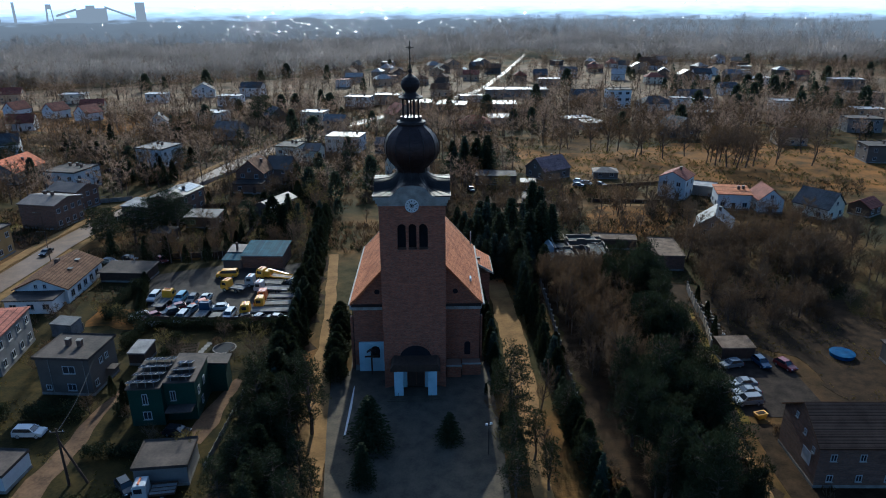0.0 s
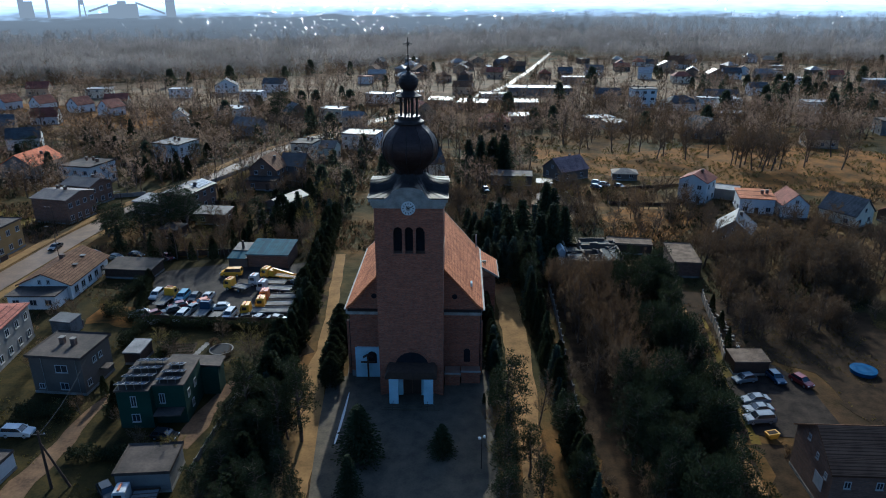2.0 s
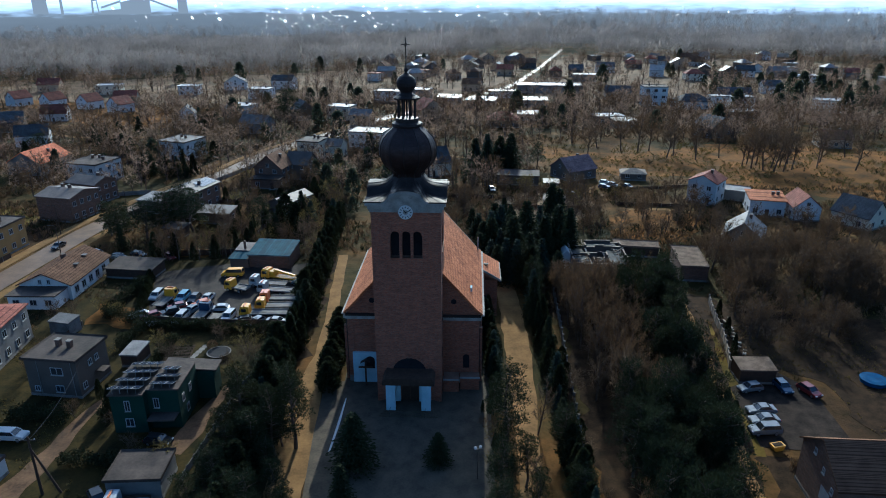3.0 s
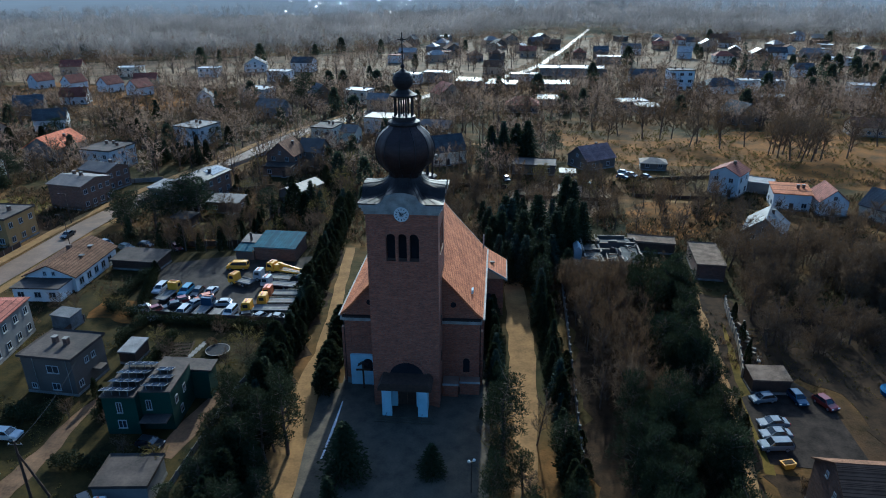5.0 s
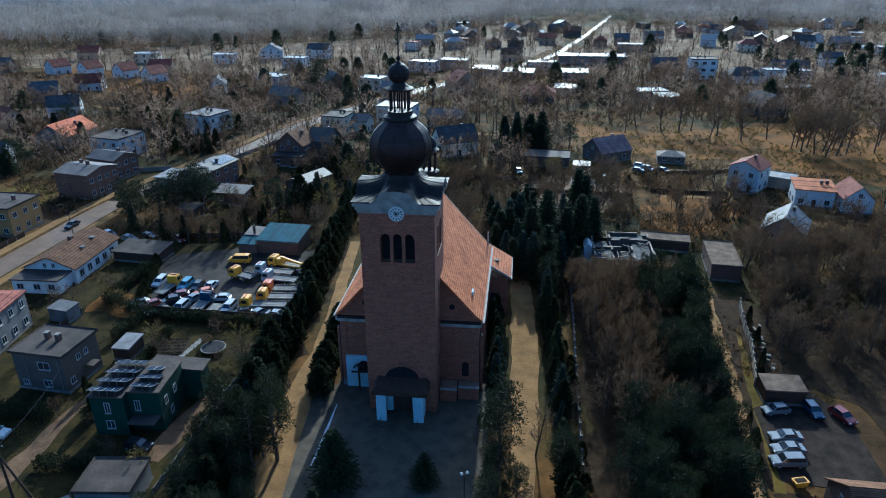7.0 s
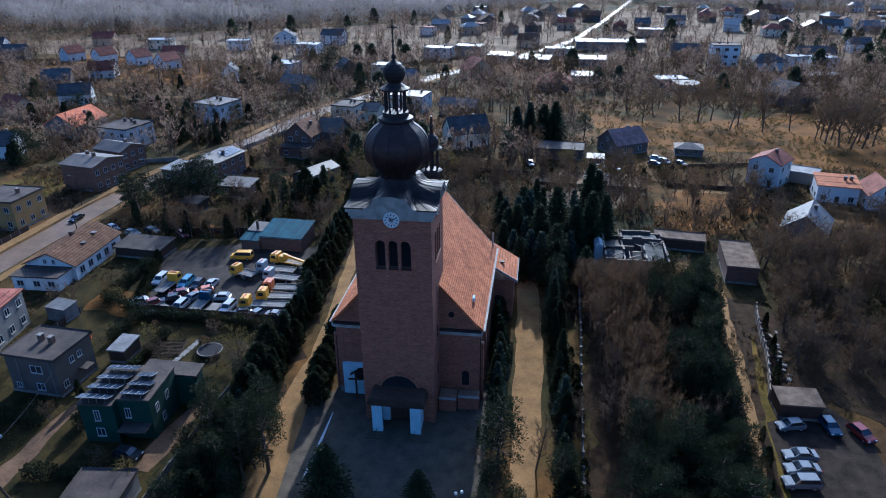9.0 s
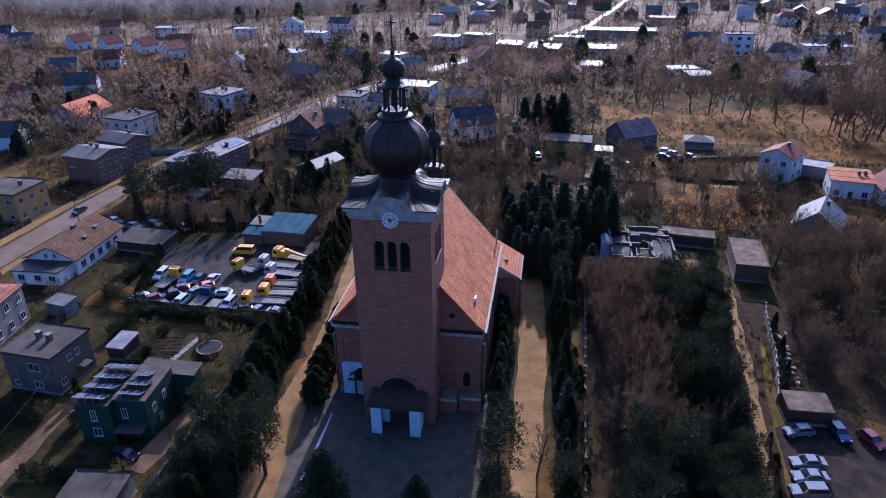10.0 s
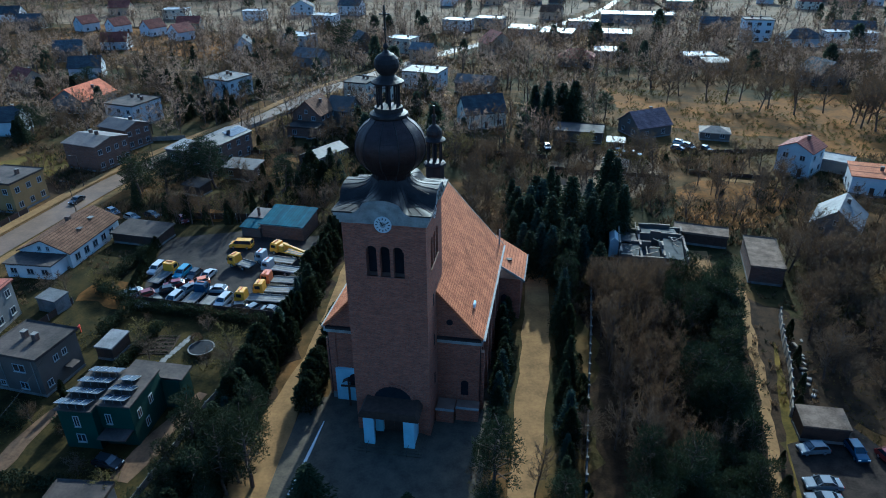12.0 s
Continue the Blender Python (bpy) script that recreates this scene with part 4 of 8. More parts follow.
        part("gable_flashing", boxes((xa, y0 - 0.4, 11.76, xb, y0 + 0.05, 12.1)), M["sheet"], ch)
        # corner pilasters, side windows and downpipe
        part("corner_pier", boxes((cx + sg * 9.8 - 0.45, y0 - 0.12, -0.3, cx + sg * 9.8 + 0.45, y0 + 0.4, 11.15)), M["brick"], ch)
        part("downpipe", lathe([(0.06, 0), (0.06, 11.3)], 8, cx + sg * 10.38, y0 + 0.0), M["sheet"], ch)
        for k in range(5):
            yy = y0 + 3.2 + 4.6 * k
            bm = extrude_y(arch_outline(0, 0.85, 3.6, 7.6), -0.09, 0.03)
            bmesh.ops.transform(bm, matrix=pose(cx + sg * hw, yy, 0, 0, 0, 90 * sg), verts=bm.verts)
            part("side_window", bm, M["glass"], ch)
            part("buttress", boxes((cx + sg * (hw + 0.3) - 0.45, yy - 2.65, -0.3, cx + sg * (hw + 0.3) + 0.3, yy - 1.95, 9.6)), M["brick"], ch)
        part("round_vent", _disc(cx + sg * 6.3, y0 - 0.05, 14.3, 0.42), M["dark"], ch)
        bm = extrude_y(arch_outline(cx + sg * 8.3, 0.5, 2.8, 4.7), y0 - 0.06, y0 + 0.05)
        part("front_window", bm, M["dark"], ch)
        part("plinth", boxes((min(sg * 4.8, cx + sg * 10.3), y0 - 0.22, -0.3, max(sg * 4.8, cx + sg * 10.3), y0, 1.1)), M["concrete"], ch)
    part("ridge", boxes((cx - 0.22, y0 + 3, 24.32, cx + 0.22, y1 + 0.3, 24.6), bevel=0.06), M["nave_tile"], ch)
    part("roof_hatch", boxes((9.0, 9.4, 14.35, 9.3, 10.5, 14.95), bevel=0.03), M["white_wall"], ch)
    part("flue", lathe([(0.12, 12.5), (0.12, 15.6)], 8, 10.3, 31.4), M["stone"], ch)
    # white rendered bay with niche beside the tower
    part("white_bay", boxes((-9.4, y0 - 0.5, -0.3, -5.0, y0 - 0.02, 5.35)), M["white_wall"], ch, "white rendered wall panel beside the tower")
    # The niche is a flat panel with its shade painted on.
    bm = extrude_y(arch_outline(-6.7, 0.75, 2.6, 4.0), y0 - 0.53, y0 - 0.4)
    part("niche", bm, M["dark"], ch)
    # terraces on the other side
    part("terrace", boxes((5.0, 2.9, -0.3, 7.4, y0 - 0.25, 2.1), (7.6, 3.6, -0.3, 10.6, y0 - 0.25, 2.1)), M["brick"], ch)
    part("terrace_coping", boxes((4.95, 2.75, 2.1, 7.5, 3.1, 2.25), (7.6, 3.45, 2.1, 10.7, 3.8, 2.25)), M["stone"], ch)
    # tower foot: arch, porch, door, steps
    # The arch recess is a proud panel, its shade put into the colour.
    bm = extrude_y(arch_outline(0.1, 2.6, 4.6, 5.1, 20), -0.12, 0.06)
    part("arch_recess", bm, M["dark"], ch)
    for i in range(11):
        a0, a1 = math.pi * i / 11, math.pi * (i + 1) / 11
        pts = [(0.1 + r * math.cos(a), 5.1 + r * math.sin(a)) for r, a in ((2.6, a0 + 0.01), (3.0, a0 + 0.01), (3.0, a1 - 0.01), (2.6, a1 - 0.01))]
        part("voussoir", extrude_y(pts, -0.2, 0.05), M["brick"], ch)
    part("porch_roof", extrude_y([(-3.75, 4.75), (3.95, 4.75), (3.95, 5.15), (3.5, 5.9), (-3.3, 5.9), (-3.75, 5.15)], -3.1, 0.02), M["wood_dark"], ch)
    for sg, xa, xb in ((-1, -3.2, -2.45), (1, 2.65, 3.4)):
        part("porch_pier", boxes((xa if sg < 0 else xa - 0.65, -3.0, -0.1, xb + 0.65 if sg < 0 else xb, -2.5, 4.75), bevel=0.03), M["white_wall"], ch)
        part("porch_wall", boxes((xa + 0.1, -2.3, -0.1, xb - 0.1 if sg < 0 else xb - 0.1, -0.01, 4.75)), M["white_wall"], ch)
        part("pilaster", boxes((min(sg * 1.4, sg * 2.4) + 0.1, -0.55, 0.2, max(sg * 1.4, sg * 2.4) + 0.1, -0.02, 4.75)), M["white_wall"], ch)
        part("handrail", boxes((sg * 2.6 - 0.03, -4.3, 0.0, sg * 2.6 + 0.03, -4.24, 0.95), (sg * 2.6 - 0.03, -4.3, 0.9, sg * 2.6 + 0.03, -3.0, 0.96)), M["iron"], ch)
    part("church_door", boxes((-1.2, -0.12, 0.25, 0.08, -0.02, 3.6), (0.12, -0.12, 0.25, 1.4, -0.02, 3.6)), M["wood_dark"], ch)
    for k in range(3):
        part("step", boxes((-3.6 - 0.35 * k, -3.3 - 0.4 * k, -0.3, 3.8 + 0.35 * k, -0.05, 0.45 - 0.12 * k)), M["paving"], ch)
    for sg in (-1, 1):
        for k in range(3):
            part("slit_window", boxes((sg * 4.85 - 0.04, 3.4, 6 + 6 * k, sg * 4.85 + 0.04, 3.9, 7.6 + 6 * k)), M["dark"], ch)
    # sacristy
    part("sacristy", boxes((8.7, 29.9, -0.3, 14.1, 38.0, 7.5)), M["brick"], ch)
    rf = extrude_y([(9.1, 10.9), (14.6, 7.6), (14.6, 7.85), (9.1, 11.15)], 29.3, 38.4)
    part("sacristy_roof", rf, M["nave_tile"], ch)
    part("sacristy_gutter", boxes((14.55, 29.2, 7.45, 14.8, 38.5, 7.75)), M["metal_light"], ch)
    part("sacristy_verge", extrude_y([(9.1, 10.85), (14.65, 7.5), (14.65, 7.95), (9.1, 11.25)], 29.18, 29.3), M["stone"], ch)
    part("roof_hatch", boxes((11.4, 32.3, 9.5, 12.4, 33.0, 9.75)), M["wood_dark"], ch)
    part("sacristy_window", extrude_y(arch_outline(11.5, 0.5, 2.0, 4.0), 29.8, 29.92), M["glass"], ch)
    # apse
    ap = [(8.3, -0.3), (8.3, 11.5), (8.6, 11.6)]
    part("apse", lathe(ap, 16, 0.4, 32.2), M["brick"], ch)
    part("apse_roof", lathe([(8.9, 11.5), (8.7, 11.8), (4.4, 15.6), (0.2, 18.2)], 16, 0.4, 32.2), M["nave_tile"], ch)
    # ridge turret
    tx, ty = 0.4, 28.75
    part("turret_base", lathe([(1.45, 23.0), (1.4, 26.75), (1.75, 27.0), (1.7, 27.3), (1.3, 27.5)], 8, tx, ty), M["sheet"], ch)
    for i in range(6):
        a = 2 * math.pi * (i + 0.5) / 6
        part("turret_column", lathe([(0.17, 27.4), (0.13, 27.7), (0.13, 30.6), (0.17, 30.85)], 6, tx + 1.05 * math.cos(a), ty + 1.05 * math.sin(a)), M["sheet"], ch)
    part("turret_core", lathe([(0.3, 27.4), (0.3, 30.85)], 6, tx, ty), M["dark"], ch)
    part("turret_cap", lathe([(1.65, 30.8), (1.7, 30.95), (1.2, 31.25), (1.1, 31.5), (1.2, 31.9), (1.1, 32.4), (0.7, 32.9), (0.3, 33.2), (0.22, 34.2), (0.36, 34.4), (0.22, 34.7)], 16, tx, ty), M["sheet"], ch)
    part("turret_finial", boxes((tx - 0.14, ty - 0.14, 34.6, tx + 0.14, ty + 0.14, 36.0), bevel=0.03), M["iron"], ch)
    return ch


def arch_rise(x):
    """The swell of the tower's cornice over the dial."""
    ax = abs(x)
    if ax < 2.1:
        return 0.55 + 1.0 * math.sqrt(max(0.0, 1 - (ax / 2.4) ** 2))
    if ax < 3.2:
        s = (3.2 - ax) / 1.1
        return (0.55 + 1.0 * math.sqrt(1 - (2.1 / 2.4) ** 2)) * s * s
    return 0.0


def _turned(bm, m):
    bmesh.ops.transform(bm, matrix=m, verts=bm.verts)
    return bm


def _disc(x, y, z, r):
    bm = lathe([(r, -0.05), (r, 0.06)], 16)
    bmesh.ops.transform(bm, matrix=pose(x, y, z, 90), verts=bm.verts)
    return bm


church()

cf = thing("crucifix", -7.0, 4.6, 0, 0, "dark wooden cross beside the church wall", "crucifix")
part("upright", boxes((-0.13, -0.1, -0.2, 0.13, 0.1, 4.6)), M["wood_dark"], cf)
part("crossbar", boxes((-1.1, -0.09, 3.3, 1.1, 0.09, 3.55)), M["wood_dark"], cf)
part("canopy", extrude_y([(-0.75, 4.3), (0, 4.75), (0.75, 4.3), (0.75, 4.38), (0, 4.85), (-0.75, 4.38)], -0.5, 0.2), M["sheet"], cf)

# ---- near houses ----
g = house(-54.1, 6.2, -8.3, 8.5, 7.6, 6.4, "flat", 0, "r_greybeige", "felt", "two-storey grey rendered house with a flat felt roof", floors=0, chimneys=((-0.14, 0.05), (0.1, 0.02)), door=False)
for fc, uu, zz, ww, hh in (("f", 0.9, 3.9, 2.0, 1.3), ("f", 0.9, 0.9, 1.4, 1.2), ("f", -2.9, 0.9, 0.9, 0.9), ("r", -0.6, 4.2, 0.9, 1.0), ("r", 1.0, 4.2, 0.9, 1.0), ("r", -2.6, 1.2, 1.0, 1.1)):
    put_window(g, fc, uu, zz, ww, hh, 4.25, 3.8)
for uu in (-2.2, 3.4):
    part("rain_pipe", lathe([(0.06, 0), (0.06, 6.3)], 6, uu, -3.88), M["concrete"], g)
part("canopy", boxes((4.25, 0.2, 2.4, 5.75, 2.0, 2.6)), M["felt"], g)

g = thing("house", 0, 0, 0, 0, "dark green flat-roofed house with solar panels on its roof", "house")
part("wall", boxes((-41.5, -7.0, -0.3, -36.8, 1.6, 6.1)), M["r_green"], g)
part("wall", boxes((-36.8, -5.9, -0.3, -32.4, 1.6, 6.3)), M["r_green"], g)
part("wall", boxes((-37.5, 1.6, -0.3, -29.8, 4.6, 4.7)), M["r_green"], g)
part("roof", boxes((-41.7, -7.2, 6.1, -36.82, 1.7, 6.3)), M["felt"], g)
part("roof", boxes((-36.8, -6.1, 6.3, -32.2, 1.7, 6.5)), M["felt"], g)
bm = extrude_y([(-37.6, 5.2), (-29.4, 4.7), (-29.4, 4.9), (-37.6, 5.4)], 1.72, 4.9)
part("roof", bm, M["felt"], g)
for (ax, ay, n) in ((-39.4, -6.2, 4), (-39.2, -4.0, 4), (-39.0, -1.8, 4), (-38.8, 0.4, 4), (-34.6, -5.0, 3), (-34.6, -3.0, 3), (-34.8, -1.0, 2)):
    for k in range(n):
        bm = boxes((-0.52, -0.85, -0.02, 0.52, 0.85, 0.03))
        bmesh.ops.transform(bm, matrix=pose(ax - 1.1 * (n - 1) / 2 + 1.1 * k, ay, 6.95, -18, 0, 0), verts=bm.verts)
        pn = part("solar_panel", bm, M["solar"], g)
        bm = boxes((-0.54, -0.87, -0.03, 0.54, -0.83, 0.045), (-0.54, 0.83, -0.03, 0.54, 0.87, 0.045), (-0.54, -0.87, -0.03, -0.5, 0.87, 0.045), (0.5, -0.87, -0.03, 0.54, 0.87, 0.045))
        bmesh.ops.transform(bm, matrix=pose(ax - 1.1 * (n - 1) / 2 + 1.1 * k, ay, 6.95, -18, 0, 0), verts=bm.verts)
        part("panel_frame", bm, M["metal_light"], pn)
        part("panel_stand", boxes((ax - 1.1 * (n - 1) / 2 + 1.1 * k - 0.03, ay - 0.66, 6.25, ax - 1.1 * (n - 1) / 2 + 1.1 * k + 0.03, ay - 0.6, 7.15)), M["metal_light"], pn)
for u, z, yy, w, h in ((-39.2, 1.1, -7.0, 1.2, 1.3), (-39.2, 3.6, -7.0, 0.8, 1.7), (-35.6, 3.4, -5.9, 0.8, 1.6)):
    me, pane, sl = window_meshes(w, h)
    wi = link("window", me, None, g, at=pose(u, yy - 0.03, z))
    link("pane", pane, None, wi)
    link("sill", sl, None, wi)
for u, z in ((-4.2, 3.4), (-1.4, 3.4), (-3.0, 1.0)):
    me, pane, sl = window_meshes(0.9, 1.3)
    wi = link("window", me, None, g, at=pose(-32.37, u, z, 0, 0, 90))
    link("pane", pane, None, wi)
part("canopy", boxes((-36.4, -8.0, 2.5, -32.6, -5.92, 2.7)), M["felt"], g)

b = thing("house", 0, 0, 0, 0, "white bungalow with a brown tiled roof and flat annex", "house")
bm = extrude_y([(-5.2, -0.3), (5.2, -0.3), (5.2, 3.4), (0, 5.7), (-5.2, 3.4)], -8, 8)
part("wall", bm, M["r_white"], b)
part("roof", roof_mesh("gy", 10.4, 16, 3.4, 2.3, 0.5), M["tile_brown"], b)
part("annex", boxes((-5.0, -12.6, -0.3, 4.4, -8.0, 2.8)), M["r_white"], b)
part("annex_roof", boxes((-5.3, -12.9, 2.8, 4.7, -8.02, 3.05)), M["felt"], b)
part("chimney", boxes((-1.3, 1.0, 4.3, -0.4, 1.9, 6.4)), M["house_brick"], b)
part("roof_window", boxes((2.2, -1.0, 4.86, 3.2, 0.0, 4.98)), M["metal_light"], b)
part("roof_window", boxes((1.6, 3.6, 5.12, 2.6, 4.6, 5.24)), M["metal_light"], b)
for u in (-6, -3.2, -0.4, 2.4, 5.2):
    put_window(b, "r", u, 0.9, 1.5, 1.5, 5.2, 8)
for u in (-0.9, 0.9):
    put_window(b, "f", u, 3.5, 0.7, 0.9, 5.2, 8)
for u in (-3.4, 0, 3):
    put_window(b, "f", u, 0.9, 1.4, 1.2, 5.2, 12.6)
b.matrix_basis = pose(-74.6, 46.2, 0, 0, 0, -2)

house(-73.5, 15.2, 4, 10, 13, 6.6, "hip", 1.4, "r_grey", "tile_red", "grey two-storey house with a low red roof", floors=2, cols=(3, 4), chimneys=((0.1, 0.2),))
house(-64.1, 24.2, -14, 4.2, 2.9, 2.4, "mono", 0.3, "metal_light", "metal_light", "small pale zinc garden shed", name="shed", floors=0, chimneys=(), door=False, category="shed", over=0.12)
house(-46.7, 13.1, -6, 2.8, 4.2, 2.2, "mono", 0.3, "wood_dark", "metal_light", "dark shed with a pale sheet roof", name="shed", floors=0, chimneys=(), door=False, category="shed", over=0.15)
house(-62.2, 51.4, -8, 10.5, 5.8, 2.2, "mono", 0.4, "wood_dark", "felt", "long dark lean-to shed with felt roof", name="shed", floors=0, chimneys=(), door=False, category="shed")

wh = thing("warehouse", -32.7, 59.6, 0, -7, "brick workshop with a streaked blue sheet roof", "workshop")
part("wall", extrude_y([(-4.7, -0.3), (4.7, -0.3), (4.7, 3.1), (-4.7, 3.1)], -5.4, 2.3), M["house_brick"], wh)
part("gable_wall", _turned(extrude_y([(-5.38, 3.104), (2.28, 3.104), (2.28, 3.95)], -4.68, 4.68), pose(0, 0, 0, 0, 0, 90)), M["house_brick"], wh)
part("gutter", boxes((-5.0, -5.86, 2.98, 5.0, -5.72, 3.1), bevel=0.03), M["metal_light"], wh)
bm = extrude_y([(-5.7, 3.08), (2.6, 4.0), (2.6, 4.15), (-5.7, 3.23)], -5.0, 5.0)
bmesh.ops.transform(bm, matrix=pose(0, 0, 0, 0, 0, 90), verts=bm.verts)
part("roof", bm, M["blue_metal"], wh)
part("annex", boxes((-9.0, -5.9, -0.3, -4.75, -2.2, 2.2), (-9.0, -2.19, -0.3, -4.75, 1.5, 2.6)), M["r_greybeige"], wh)
bm = extrude_y([(-6.3, 2.2), (-2.3, 2.6), (-2.3, 2.72), (-6.3, 2.32)], 5.02, 9.25)
part("annex_roof", _turned(bm, pose(0, 0, 0, 0, 0, 90)), M["blue_metal"], wh)
bm = extrude_y([(-2.4, 2.75), (1.8, 3.2), (1.8, 3.34), (-2.4, 2.89)], 5.02, 9.2)
bmesh.ops.transform(bm, matrix=pose(0, 0, 0, 0, 0, 90), verts=bm.verts)
part("annex_roof", bm, M["felt_light"], wh)
part("chimney", boxes((-7.2, -1.7, 2.4, -6.75, -1.25, 4.9)), M["house_brick"], wh)

house(-97.7, 94.3, -15, 11.0, 11, 6.8, "gx", 1.2, "house_brick", "felt_light", "brick tenement house beside the road", floors=2, cols=(0, 4), chimneys=((0.1, 0.0), (-0.2, 0.1)))
house(-98.6, 110, -20, 10.5, 8.6, 6.0, "gx", 1.5, "house_brick", "felt_light", "lower brick house beside the road", floors=2, cols=(0, 3))
house(-102.5, 66.5, -6, 10.5, 10, 7.0, "flat", 0, "r_yellow", "felt", "ochre two-storey house beside the road", floors=2, cols=(3, 3))
house(-108, 132, -16, 11.5, 12, 6.9, "flat", 0, "r_bluewhite", "felt", "pale flat-roofed house with chimneys", floors=2, cols=(3, 3), chimneys=((-0.2, 0.2), (0.0, 0.25), (0.25, 0.1)))
house(-134.6, 147.6, -9, 12.4, 16, 4.3, "gy", 3.6, "r_grey", "tile_orange", "grey house with a bright orange tiled roof", floors=1, cols=(3, 2), chimneys=((0.22, 0.1),))
house(-90.5, 166, -22, 11.5, 12, 7.0, "flat", 0, "r_white", "felt_light", "white cube house with a flat roof", floors=2, cols=(3, 3), chimneys=((0.05, 0.1), (-0.2, 0.2)))
hs = house(-65.6, 100.5, -17, 8.5, 15, 6.2, "gy", 1.0, "house_brick", "felt_light", "brick row house with solar panels on its pale roof", floors=2, cols=(2, 4))
for i in range(12):
    px = 0.9 + 1.12 * (i % 3)
    bm = boxes((-0.5, -0.82, 0, 0.5, 0.82, 0.05))
    bmesh.ops.transform(bm, matrix=pose(px, 1.2 + 1.72 * (i // 3), 7.5 - px / 4.25, 0, 13.2, 0), verts=bm.verts)
    part("solar_panel", bm, M["solar"], hs)
s = house(-75.5, 100, -17, 8, 7, 3.4, "mono", 0.5, "r_greybeige", "metal_light", "low outbuilding with a pale sheet roof", name="shed", floors=1, cols=(2, 1), chimneys=(), category="shed")
house(-48.5, 131, -14, 9.5, 9.5, 5.4, "gy", 4.0, "house_brick", "tile_brown", "dark brick gabled house by the road", floors=2, cols=(2, 3))
house(-40.5, 136, -14, 8, 8, 5.2, "gx", 3.4, "r_greybeige", "felt_light", "gabled house with a pale steep roof", floors=2, cols=(2, 2))
house(-49.2, 123, -8, 9.5, 5, 3.0, "flat", 0, "house_brick", "felt", "flat-roofed dark brick garage", name="garage", floors=1, cols=(2, 1), chimneys=(), category="garage")
house(-41.2, 164, -14, 8.5, 9.5, 7, "flat", 0, "r_cream", "felt", "cream flat-roofed cube house", floors=2, cols=(2, 2), chimneys=((0.2, 0.2), (0.0, 0.25)))
house(-33.5, 167, -14, 7.5, 7, 4.6, "gx", 2.0, "r_cream", "felt_light", "low pale house by the road", floors=1, cols=(2, 2))
house(-21.5, 184, -14, 14, 11, 6.6, "flat", 0, "r_bluewhite", "felt_light", "pale blue flat-roofed building", floors=2, cols=(4, 2), chimneys=((0.3, 0.2),))
house(-54.9, 88.4, -8, 8.6, 5.4, 3.0, "mono", 0.6, "house_brick", "felt_light", "small brick outbuilding with pale roof", name="shed", floors=1, cols=(2, 1), chimneys=(), category="shed")
house(-62.0, 76.6, -16, 5.0, 4, 2.5, "mono", 0.4, "wood_dark", "felt", "garden shed with felt roof", name="shed", floors=0, chimneys=(), door=False, category="shed")
house(-37.5, 101, -30, 6, 12, 2.8, "gy", 1.2, "r_greybeige", "felt_light", "long low garden building", name="shed", floors=1, cols=(1, 3), chimneys=(), category="shed")

